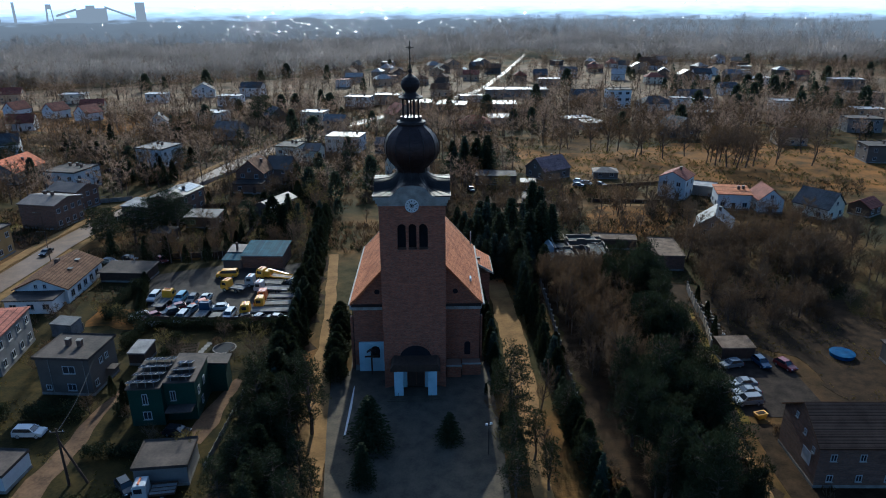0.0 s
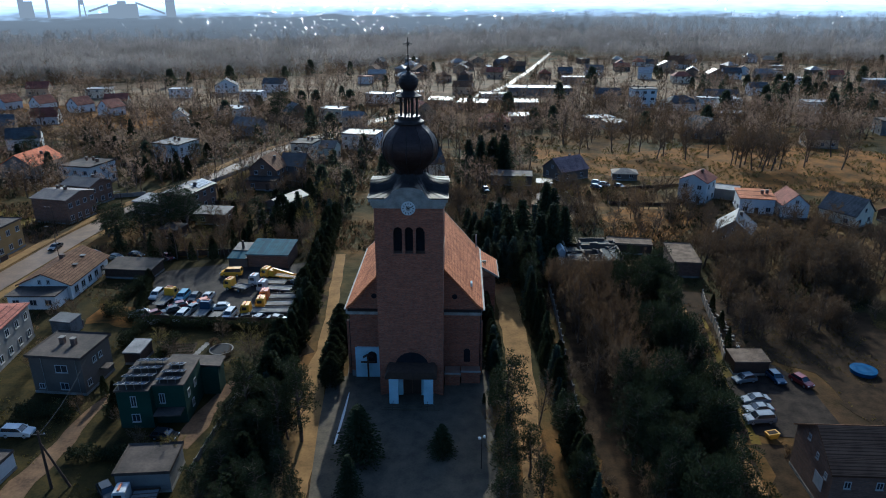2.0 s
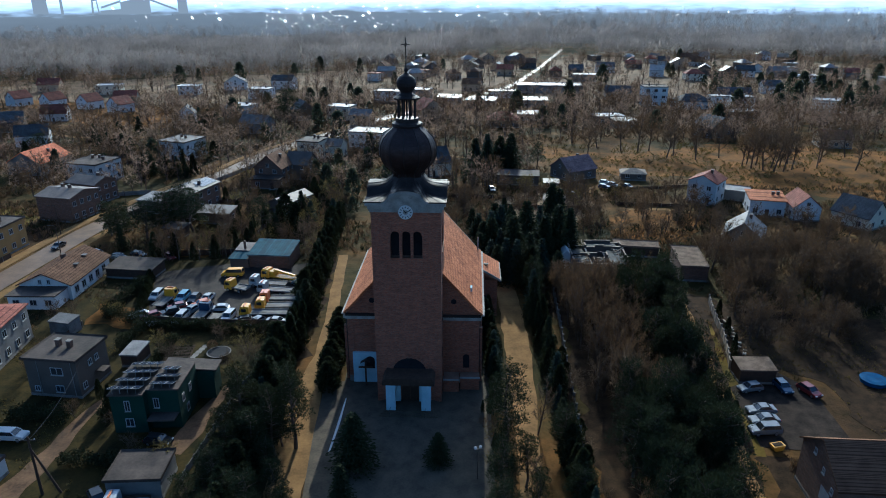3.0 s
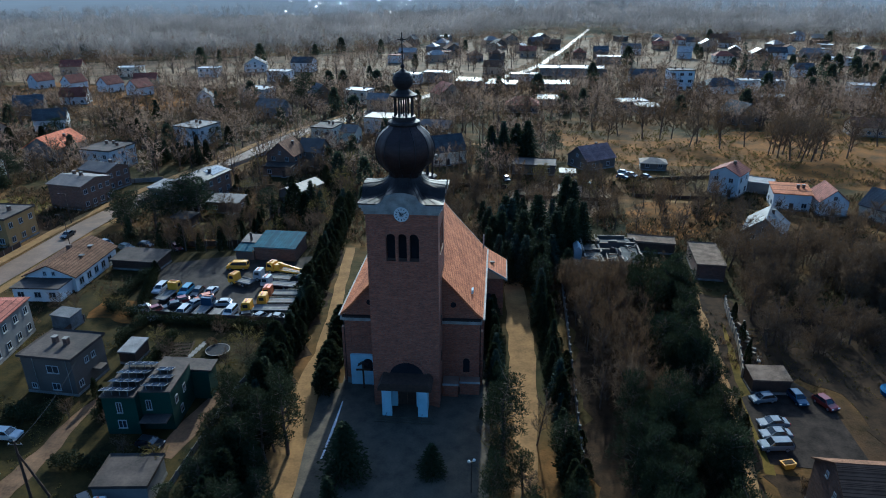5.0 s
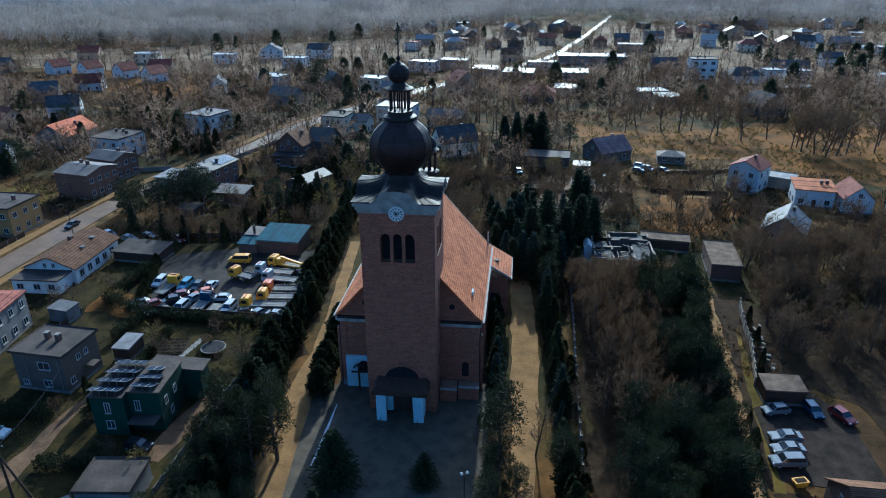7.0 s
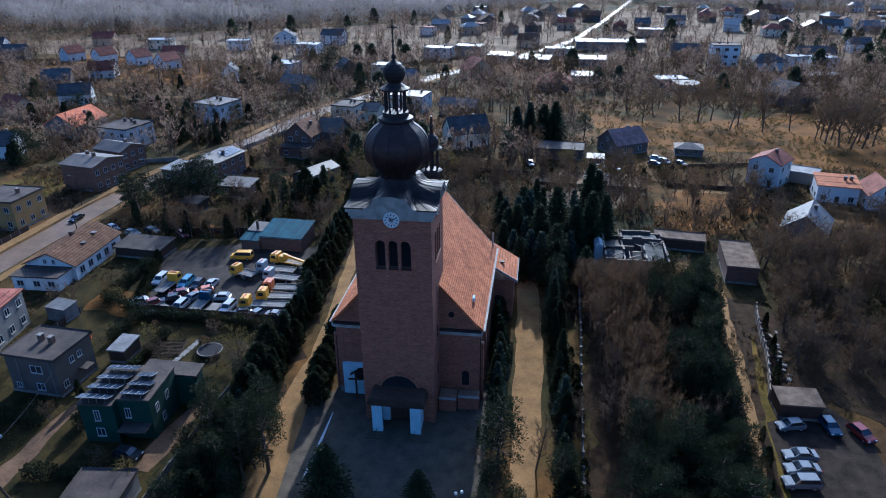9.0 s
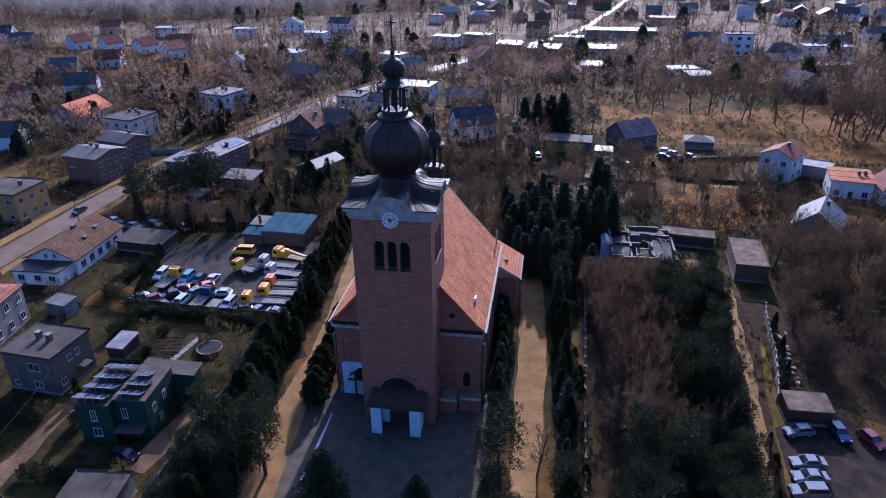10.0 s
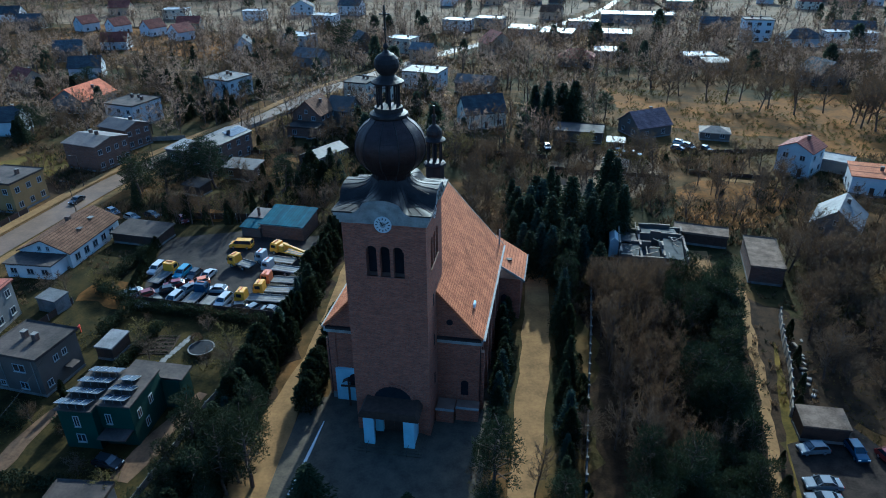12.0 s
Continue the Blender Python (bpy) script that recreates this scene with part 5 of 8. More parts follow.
# houses of the middle distance: x, y, turn, width, depth, height, roof, rise, wall, roof surface, label
TOWN = [
    (-292, 324, 10, 14, 10, 5, "gx", 4, "r_white", "tile_grey", "white house with a grey roof"),
    (-188, 222, 20, 12, 9, 4.6, "gx", 4, "r_greybeige", "tile_grey", "grey gabled house in gardens"),
    (-160, 190, 20, 12, 9, 4.8, "gx", 3.6, "r_bluewhite", "tile_grey", "pale house with a slate-grey roof"),
    (-172, 170, -30, 12, 9, 4.2, "gx", 3.6, "r_beige", "tile_red", "house with a weathered red roof"),
    (-181, 248, 12, 12, 9, 4.2, "gx", 3.6, "r_white", "tile_red", "white gabled house with a red roof"),
    (-141, 118, 12, 9, 9, 4.6, "gx", 3.4, "r_white", "tile_grey", "white house with a grey gabled roof"),
    (-114, 241, 15, 8, 9, 4.6, "gy", 3.4, "r_white", "tile_grey", "small white gabled village house"),
    (-92, 256, -20, 13, 10, 6.2, "flat", 0, "r_bluewhite", "felt_light", "white flat-roofed house with chimneys"),
    (-75, 217, -20, 13, 9, 4.4, "gx", 3.0, "r_grey", "felt_light", "grey house with a broad pale roof"),
    (-60, 249, 30, 10, 9, 4.8, "gy", 4.4, "r_greybeige", "tile_grey", "steep-gabled grey house by the road"),
    (-41, 250, -20, 12, 9, 6.4, "flat", 0, "r_cream", "felt_light", "cream flat-roofed village house"),
    (-29, 232, -20, 10, 7, 5.0, "gx", 2.4, "r_beige", "felt_light", "beige house with a pale roof"),
    (-97, 320, -10, 13, 10, 6, "flat", 0, "r_white", "felt_light", "far white flat-roofed house"),
    (-92, 362, -10, 14, 10, 6, "gx", 3, "r_white", "tile_grey", "far white house with grey roof"),
    (-123, 361, 10, 14, 10, 5, "gy", 4, "r_white", "tile_grey", "far white gabled village house"),
    (-145, 338, 0, 12, 9, 5.5, "flat", 0, "r_white", "metal_light", "far white house with a pale flat roof"),
    (-196, 342, 5, 14, 10, 5.5, "flat", 0, "r_cream", "felt_light", "far cream flat-roofed house"),
    (-168, 300, 10, 12, 9, 4.6, "gx", 3, "r_greybeige", "tile_red", "far house with red roof"),
    (-240, 356, 8, 13, 9, 4.6, "gx", 3.6, "r_beige", "tile_red", "far house with a red gabled roof"),
    (-262, 300, 8, 13, 9, 4.6, "gx", 3.6, "r_greybeige", "tile_grey", "far grey gabled village house"),
    (-21, 311, -15, 15, 9, 5.5, "flat", 0, "r_bluewhite", "felt_light", "long pale flat-roofed village house"),
    (-4, 318, -15, 15, 9, 5.5, "flat", 0, "r_grey", "metal_light", "flat-roofed house with shining roof"),
    (2, 253, 28, 13, 11, 4.6, "gy", 4.6, "r_beige", "tile_red", "pinkish gabled house by the road"),
    (14, 298, -12, 14, 8, 3.6, "mono", 0.8, "r_grey", "metal_light", "low building with a glinting roof"),
    (31, 284, -12, 16, 9, 4.2, "mono", 0.8, "r_greybeige", "felt_light", "low shop with a pale roof"),
    (37, 228, -6, 15, 10, 3.6, "hip", 3.2, "r_greybeige", "tile_red", "low house with a broad red hipped roof"),
    (52, 244, -6, 12, 8, 3.2, "mono", 0.6, "r_grey", "metal_light", "flat outbuilding with a shining roof"),
    (-2, 180, -14, 14, 8, 3.6, "gx", 2.2, "r_greybeige", "felt_light", "old low house with a patched pale roof"),
    (2.5, 138.5, 24, 13, 9, 4.8, "gx", 4.4, "r_cream", "tile_grey", "gabled house with a dark roof behind the church"),
    (32.0, 127.0, -8, 13.2, 8, 3.0, "flat", 0, "r_greybeige", "felt", "low flat-roofed workshop with dark roof"),
    (41.4, 118.6, -8, 4.5, 3.5, 2.3, "mono", 0.4, "r_grey", "metal_light", "small outbuilding with a bright roof"),
    (51.5, 134, 28, 11.5, 10, 3.4, "gx", 3.6, "r_greybeige", "tile_purple", "house with a plum-coloured gabled roof"),
    (39.2, 99.8, -10, 6, 4, 2.4, "mono", 0.5, "wood_dark", "rubble", "garden shed with a pale roof"),
    (71, 131, -10, 8, 6, 2.3, "hip", 1.3, "r_greybeige", "rubble", "low garden house with a pale hipped roof"),
    (78, 344, -6, 40, 14, 4.6, "flat", 0, "r_grey", "felt_light", "long pale supermarket with a flat roof"),
    (114, 312, -6, 17, 9, 4.6, "gx", 3.0, "r_grey", "tile_grey", "dark-roofed house among trees"),
    (88, 234, 8, 13, 9, 3.8, "flat", 0, "r_greybeige", "metal_light", "flat-roofed house with pale roof edges"),
    (143, 276, 8, 18, 11, 4.4, "hip", 3.6, "r_bluewhite", "tile_grey", "large house with a blue-grey hipped roof"),
    (159, 281, 8, 8, 8, 6, "flat", 0, "r_white", "felt_light", "narrow white two-storey village house"),
    (172, 281, 8, 12, 9, 5.6, "flat", 0, "r_white", "metal_light", "white house with a striped pale roof"),
    (156, 247, 8, 20, 8, 3.4, "flat", 0, "r_greybeige", "metal_light", "long low flat-roofed building"),
    (126, 203, 26, 12, 11, 4.4, "gy", 4.2, "r_greybeige", "tile_grey", "gabled house with a pale verge"),
    (118, 82, 30, 9, 10, 3.6, "gy", 3.8, "r_cream", "tile_grey", "cream gabled house with a grey roof"),
    (132, 82, 30, 7, 6, 2.8, "gx", 1.8, "wood_dark", "tile_red", "small outbuilding with a red roof"),
    (166, 180, -12, 12, 10, 3.8, "gx", 2.6, "r_beige", "tile_brown", "beige house with a low roof beside the meadow"),
    (211, 263, -12, 14, 10, 6.2, "flat", 0, "r_white", "metal_light", "white two-storey flat-roofed house"),
    (215, 205, -12, 15, 10, 6.2, "flat", 0, "r_grey", "felt", "grey flat-roofed housing block in shade"),
    (181, 146, -12, 11, 10, 6.2, "flat", 0, "r_greybeige", "felt", "grey flat-roofed house in shade"),
    (275, 290, -12, 20, 10, 6.2, "flat", 0, "r_beige", "felt", "long beige flat-roofed house"),
    (305, 352, -12, 20, 12, 7, "flat", 0, "r_grey", "metal_light", "far grey flat-roofed housing block"),
    (237, 232, -12, 13, 9, 6, "flat", 0, "r_beige", "felt_light", "beige flat-roofed village house"),
    (213, 333, -6, 11, 9, 5, "gx", 3, "r_white", "tile_grey", "far white house among trees"),
    (93, 224, 8, 10, 8, 3.2, "mono", 0.5, "r_grey", "felt_light", "low workshop with a pale roof"),
    (176, 300, -6, 18, 9, 5, "gx", 3, "r_grey", "tile_grey", "grey gabled house among trees"),
    (60, 285, -6, 14, 9, 4, "mono", 0.6, "r_grey", "metal_light", "low workshop beside the road"),
    (46, 320, -6, 16, 9, 4, "flat", 0, "r_bluewhite", "metal_light", "flat-roofed store beside the road"),
    (30, 352, -15, 12, 9, 4.6, "gx", 3, "r_beige", "tile_brown", "house beside the far road"),
    (112, 400, -6, 16, 10, 4.6, "flat", 0, "r_grey", "metal_light", "far store with shining roof"),
    (60, 440, -10, 12, 9, 4.6, "gx", 3, "r_beige", "tile_red", "far beige house beside the road"),
    (84, 490, -10, 14, 9, 4.6, "gx", 3, "r_greybeige", "tile_brown", "far house by the road's end"),
    (140, 455, -6, 14, 10, 4.6, "gx", 3, "r_white", "tile_grey", "far white gabled village house"),
    (190, 400, -6, 13, 9, 5, "hip", 3, "r_cream", "tile_red", "far cream house with hipped roof"),
    (235, 420, -6, 13, 9, 5, "gx", 3.4, "r_white", "tile_grey", "far white gabled village house"),
    (262, 385, -6, 13, 9, 5, "flat", 0, "r_white", "metal_light", "far white flat-roofed house"),
    (330, 300, -6, 14, 10, 6, "flat", 0, "r_greybeige", "felt", "far grey flat-roofed housing block"),
]
r4 = random.Random(5)
while len(TOWN) < 112:
    y = r4.uniform(405, 560)
    x = r4.uniform(-60, 330)
    if abs(x - (57 + (y - 375) * 0.31)) > 12 and min(math.hypot(x - q[0], y - q[1]) for q in TOWN) > 17:
        TOWN.append((x, y, r4.choice((-14, -6, 20, 70)), r4.uniform(9, 14), r4.uniform(8, 10), r4.uniform(3.6, 5.6), r4.choice(("gx", "gx", "gy", "hip", "flat")), r4.uniform(2.4, 3.6),
                     r4.choice(("r_bluewhite", "r_greybeige", "r_greybeige", "r_beige", "r_grey")), r4.choice(("tile_red", "tile_grey", "tile_brown", "felt_light", "metal_light")), "far village house beside the road's end"))
for (x, y, tr, w, d, h, k, rise, wall, roof, lab) in TOWN:
    fl = 1 if h < 5 else 2
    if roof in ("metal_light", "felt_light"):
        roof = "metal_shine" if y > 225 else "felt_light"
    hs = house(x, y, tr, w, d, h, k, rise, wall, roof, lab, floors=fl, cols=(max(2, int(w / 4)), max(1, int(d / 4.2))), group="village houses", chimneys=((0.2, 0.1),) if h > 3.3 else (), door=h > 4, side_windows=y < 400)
house(126, 287, -3, 13, 9, 10.5, "flat", 0, "r_white", "felt", "white three-storey block of flats", floors=3, cols=(3, 2), chimneys=((0.1, 0.1), (-0.2, 0.1)), win=(2.0, 1.5), category="block of flats", door=False)
for x, y in ((-226, 296), (-204, 290), (-181, 284), (-160, 273)):
    house(x, y, 62, 10, 9, 4.6, "gx", 3.6, "r_white", "tile_red", "white gabled row house with a red-brown roof", floors=1, cols=(2, 2), group="row of white houses", chimneys=())
# houses on the garden side
house(85.5, 105.0, -40, 8.2, 8.6, 6.6, "gy", 2.0, "r_bluewhite", "tile_red", "white two-storey house with a red hipped gable roof", floors=2, cols=(2, 2), chimneys=((0.1, 0.1),))
house(95.5, 107, -30, 7, 6, 2.9, "flat", 0, "r_grey", "metal_light", "grey garage with a bright flat roof", name="garage", floors=0, chimneys=(), door=False, category="garage")
house(97.5, 92.8, -14, 9.2, 8, 4.6, "mono", 0.7, "r_white", "nave_tile", "white house with an orange-brown roof", floors=1, cols=(3, 2), chimneys=((0.2, 0.05), (0.35, 0.1)))
house(106, 89, -8, 7, 9, 4.0, "gy", 3.0, "r_white", "tile_red", "white wing with a dark red gable", floors=1, cols=(1, 2), chimneys=())
house(81.6, 69.6, -29, 9.0, 11, 2.8, "gy", 3.5, "r_grey", "metal_light", "grey-roofed house catching sun on its gable slope", floors=1, cols=(2, 2), chimneys=((0.1, 0.15),))
# brick house at the lower edge
hb = house(60.5, -24, -5, 22, 9.5, 6.2, "gx", 3.2, "house_brick", "tile_brown", "dark brick house with a brown tiled roof", floors=2, cols=(6, 3), chimneys=((0.05, 0.1),), win=(0.8, 1.0), side_windows=False)
for uu, zz in ((-3.4, 4.4), (-1.0, 5.4), (1.4, 6.4)):
    put_window(hb, "l", uu, zz, 0.6, 0.8, 11, 4.75)
part("notice_board", boxes((-11.1, -3.2, 2.2, -11.03, -1.2, 4.0)), M["frame"], hb)
# sheds by the trees
house(60.9, 50.8, -9, 5.7, 12.6, 3.3, "flat", 0, "house_brick", "old_roof", "concrete outbuilding with a weathered flat roof", name="outbuilding", floors=0, chimneys=(), door=False, category="outbuilding", over=0.15)
house(52.0, 61.4, -12, 10.2, 4.2, 2.4, "flat", 0, "wood_dark", "old_roof", "long shed with a pale weathered roof", name="shed", floors=0, chimneys=(), door=False, category="shed", over=0.2)
house(55.2, 5.6, -3, 5.6, 3.6, 2.4, "mono", 0.3, "wood_dark", "old_roof", "dark wooden garage with a low roof", name="garage", floors=0, chimneys=(), door=False, category="garage", over=0.15)
house(83.5, -4, -6, 9, 12, 3, "mono", 0.4, "r_greybeige", "felt", "grey outbuilding with a felt roof", name="outbuilding", floors=0, chimneys=(), door=False, category="outbuilding")
house(-54.8, -17.6, -8, 5.5, 5.2, 2.5, "flat", 0, "r_bluewhite", "felt", "pale garage with a felt roof", name="garage", floors=0, chimneys=(), door=False, category="garage", over=0.12)
house(-33.2, -18.0, 2, 6.6, 5.6, 2.9, "flat", 0, "r_grey", "felt", "low garage with a dark felt roof", name="garage", floors=0, chimneys=(), door=False, category="garage", over=0.2)

ru = thing("ruin", 41.0, 54.2, 0, -4, "roofless concrete ruin with open rooms and fallen slabs", "ruin")
rr = random.Random(21)
# outer and inner walls, broken down to uneven heights in lengths of about two metres
for ax, ay, bx, by in ((-6.0, -6.8, 6.2, -6.8), (-6.0, 7.0, 6.2, 7.0), (-6.0, -6.5, -6.0, 6.7), (6.2, -6.5, 6.2, 6.7), (-2.2, -6.5, -2.2, 6.7), (1.9, -6.5, 1.9, 3.0), (-5.7, -1.2, 1.6, -1.2), (-1.9, 3.2, 5.9, 3.2)):
    ln = math.hypot(bx - ax, by - ay)
    n = max(1, round(ln / 2.0))
    for k in range(n):
        h = rr.choice((3.6, 3.4, 3.6, 3.0, 2.2)) + rr.uniform(-0.2, 0.2)
        x0, y0, x1, y1 = (ax + (bx - ax) * k / n, ay + (by - ay) * k / n, ax + (bx - ax) * (k + 1) / n, ay + (by - ay) * (k + 1) / n)
        wx, wy = (0.16, 0.0) if abs(bx - ax) < 0.1 else (0.0, 0.16)
        wl = part("wall", boxes((x0 - wx, y0 - wy, -0.2, x1 + wx, y1 + wy, h), bevel=0.03), M["r_greybeige"], ru)
        # Paler caps paint the sunlight along the broken tops.
        part("wall_top", boxes((x0 - wx - 0.04, y0 - wy - 0.04, h + 0.004, x1 + wx + 0.04, y1 + wy + 0.04, h + 0.12), bevel=0.03), M["rubble"], wl)
# roof slabs still in place, and slabs fallen in
for x, y, w, d, z, tx, ty in ((-4.1, -4.0, 3.2, 4.6, 2.9, 3, -2), (-4.1, 2.8, 3.2, 6.4, 2.3, -9, 3), (-0.2, -4.0, 3.4, 4.6, 1.8, 12, -6), (4.0, -2.0, 3.6, 8.0, 2.7, 2, 4), (1.8, 5.1, 6.8, 3.0, 3.0, -3, 0), (0.0, 1.0, 3.2, 3.0, 1.2, -16, 8)):
    bm = boxes((-w / 2, -d / 2, -0.08, w / 2, d / 2, 0.08), bevel=0.02)
    bmesh.ops.transform(bm, matrix=pose(x, y, z, tx, ty, rr.uniform(-5, 5)), verts=bm.verts)
    part("roof_slab", bm, M["ruin_sheet"], ru)
for k in range(16):
    x, y, ln = rr.uniform(-5.4, 5.6), rr.uniform(-6.2, 6.4), rr.uniform(1.2, 3.6)
    bm = boxes((-ln / 2, -0.09, -0.06, ln / 2, 0.09, 0.06))
    bmesh.ops.transform(bm, matrix=pose(x, y, rr.uniform(3.2, 3.7), 0, rr.uniform(-10, 10), rr.choice((0, 90, 40, 120))), verts=bm.verts)
    part("beam", bm, M[("concrete", "rubble", "wood_dark")[k % 3]], ru)
part("slab_floor", boxes((-5.8, -6.6, -0.1, 6.0, 6.8, 0.12)), M["rubble"], ru)
# Openings are dark sheets on the wall that paint the shade within.
for u in (-4.2, 0.0, 4.0):
    part("window_opening", boxes((u - 0.6, -6.99, 1.2, u + 0.6, -6.97, 2.4)), M["dark"], ru)
part("gable_hut", extrude_y([(-7.9, -0.2), (-6.2, -0.2), (-6.2, 3.4), (-7.05, 4.3), (-7.9, 3.4)], -2.0, 2.0), M["r_bluewhite"], ru)

# ---- trees ----
rng = np.random.default_rng(7)


def limb(vs, fs, a, b, ra, rb, sides=4):
    """A tapered piece of branch from a to b."""
    a, b = np.asarray(a, float), np.asarray(b, float)
    d = b - a
    ln = np.linalg.norm(d)
    d = d / max(ln, 1e-6)
    u = np.cross(d, (0.31, 0.77, 0.55))
    u = u / max(np.linalg.norm(u), 1e-6)
    w = np.cross(d, u)
    k = len(vs)
    for i in range(sides):
        t = 2 * math.pi * i / sides
        vs.append(a + ra * (math.cos(t) * u + math.sin(t) * w))
    for i in range(sides):
        t = 2 * math.pi * i / sides
        vs.append(b + rb * (math.cos(t) * u + math.sin(t) * w))
    for i in range(sides):
        fs.append((k + i, k + (i + 1) % sides, k + sides + (i + 1) % sides, k + sides + i))


def sprig(vs, fs, p, d, length, width, r):
    """A leaf spray: a bent kite of two triangles."""
    d = np.asarray(d, float)
    d = d / max(np.linalg.norm(d), 1e-6)
    side = np.cross(d, r.normal(size=3))
    side = side / max(np.linalg.norm(side), 1e-6)
    k = len(vs)
    mid = p + d * length * 0.5 + np.array((0, 0, -0.08 * length))
    vs += [p, mid + side * width, p + d * length, mid - side * width]
    fs += [(k, k + 1, k + 2), (k, k + 2, k + 3)]


def spruce_meshes(h, base_r, layers, per, sprigs, size, seed, leaf):
    r = np.random.default_rng(seed)
    tv, tf, cv, cf = [], [], [], []
    limb(tv, tf, (0, 0, -0.3), (0, 0, h * 0.5), 0.02 * h, 0.012 * h, 6)
    limb(tv, tf, (0, 0, h * 0.5), (0, 0, h * 0.98), 0.012 * h, 0.003 * h, 6)
    for k in range(layers):
        s = (k + 0.5) / layers
        z = h * (0.07 + 0.91 * s)
        rad = base_r * (1 - s) ** 0.85 * (0.85 + 0.3 * r.random()) + 0.12
        n = max(4, int(per * (1 - 0.6 * s)))
        for i in range(n):
            a = 2 * math.pi * (i + r.random()) / n
            ln = rad * (0.7 + 0.45 * r.random())
            droop = 0.32 + 0.2 * r.random()
            for q in range(sprigs):
                f = (q + 0.6 + 0.5 * r.random()) / (sprigs + 0.5)
                p = np.array((math.cos(a) * ln * f, math.sin(a) * ln * f, z - droop * ln * f * f + 0.05 * r.normal()))
                d = np.array((math.cos(a + 0.7 * r.normal()), math.sin(a + 0.7 * r.normal()), -0.25 + 0.35 * r.normal()))
                sprig(cv, cf, p, d, size * (0.7 + 0.6 * r.random()), size * 0.24, r)
    for q in range(8):
        sprig(cv, cf, np.array((0, 0, h * (0.9 + 0.08 * q / 8))), r.normal(size=3) * 0.5 + (0, 0, 0.8), size * 0.7, size * 0.15, r)
    return raw("trunk", tv, tf, M["bark"]), raw("crown", cv, cf, M[leaf])


def thuja_meshes(h, rad, count, size, seed, leaf, point=1.0):
    r = np.random.default_rng(seed)
    tv, tf, cv, cf = [], [], [], []
    limb(tv, tf, (0, 0, -0.3), (0, 0, h * 0.6), 0.11, 0.04, 6)
    for i in range(count):
        s = r.random() ** 0.8
        a = 2 * math.pi * r.random()
        prof = (math.sin(math.pi * min(1, 0.12 + 0.88 * s) ** 0.75) ** 0.6) * (1 - 0.45 * point * s)
        lump = 1 + 0.22 * math.sin(3 * a + 9 * s + seed) + 0.16 * math.sin(5 * a - 14 * s)
        rr = rad * prof * lump * (0.72 + 0.3 * r.random())
        p = np.array((rr * math.cos(a), rr * math.sin(a), 0.1 + h * 0.97 * s))
        d = np.array((math.cos(a) * 0.6, math.sin(a) * 0.6, 0.9)) + 0.45 * r.normal(size=3)
        sprig(cv, cf, p, d, size * (0.7 + 0.7 * r.random()), size * 0.3, r)
    return raw("trunk", tv, tf, M["bark"]), raw("crown", cv, cf, M[leaf])


def pine_meshes(h, spread, clumps, per, size, seed, leaf):
    r = np.random.default_rng(seed)
    tv, tf, cv, cf = [], [], [], []
    pts = [np.array((0, 0, -0.3))]
    for k in range(5):
        pts.append(np.array((0.02 * h * r.normal(), 0.02 * h * r.normal(), h * (k + 1) / 5.4)))
    for k in range(5):
        limb(tv, tf, pts[k], pts[k + 1], 0.024 * h * (1 - k / 6), 0.024 * h * (1 - (k + 1) / 6), 6)
    for c in range(clumps):
        s = 0.28 + 0.7 * (c + r.random()) / clumps
        a = 2.4 * c + r.random()
        ln = spread * (1.15 - 0.75 * s) * (0.55 + 0.6 * r.random())
        base = np.array((0, 0, h * s * 0.93))
        tip = base + np.array((math.cos(a) * ln, math.sin(a) * ln, 0.12 * h * (0.2 + r.random() * 0.5)))
        limb(tv, tf, base, tip, 0.008 * h, 0.003 * h, 4)
        cr = spread * (0.26 + 0.16 * r.random())
        for i in range(per):
            v = r.normal(size=3)
            v = v / np.linalg.norm(v)
            v[2] = v[2] * 0.62
            p = tip + v * cr * (0.45 + 0.6 * r.random())
            sprig(cv, cf, p, v + (0, 0, 0.5) + 0.5 * r.normal(size=3), size * (0.7 + 0.9 * r.random()), size * 0.15, r)
    return raw("trunk", tv, tf, M["bark"]), raw("crown", cv, cf, M[leaf])


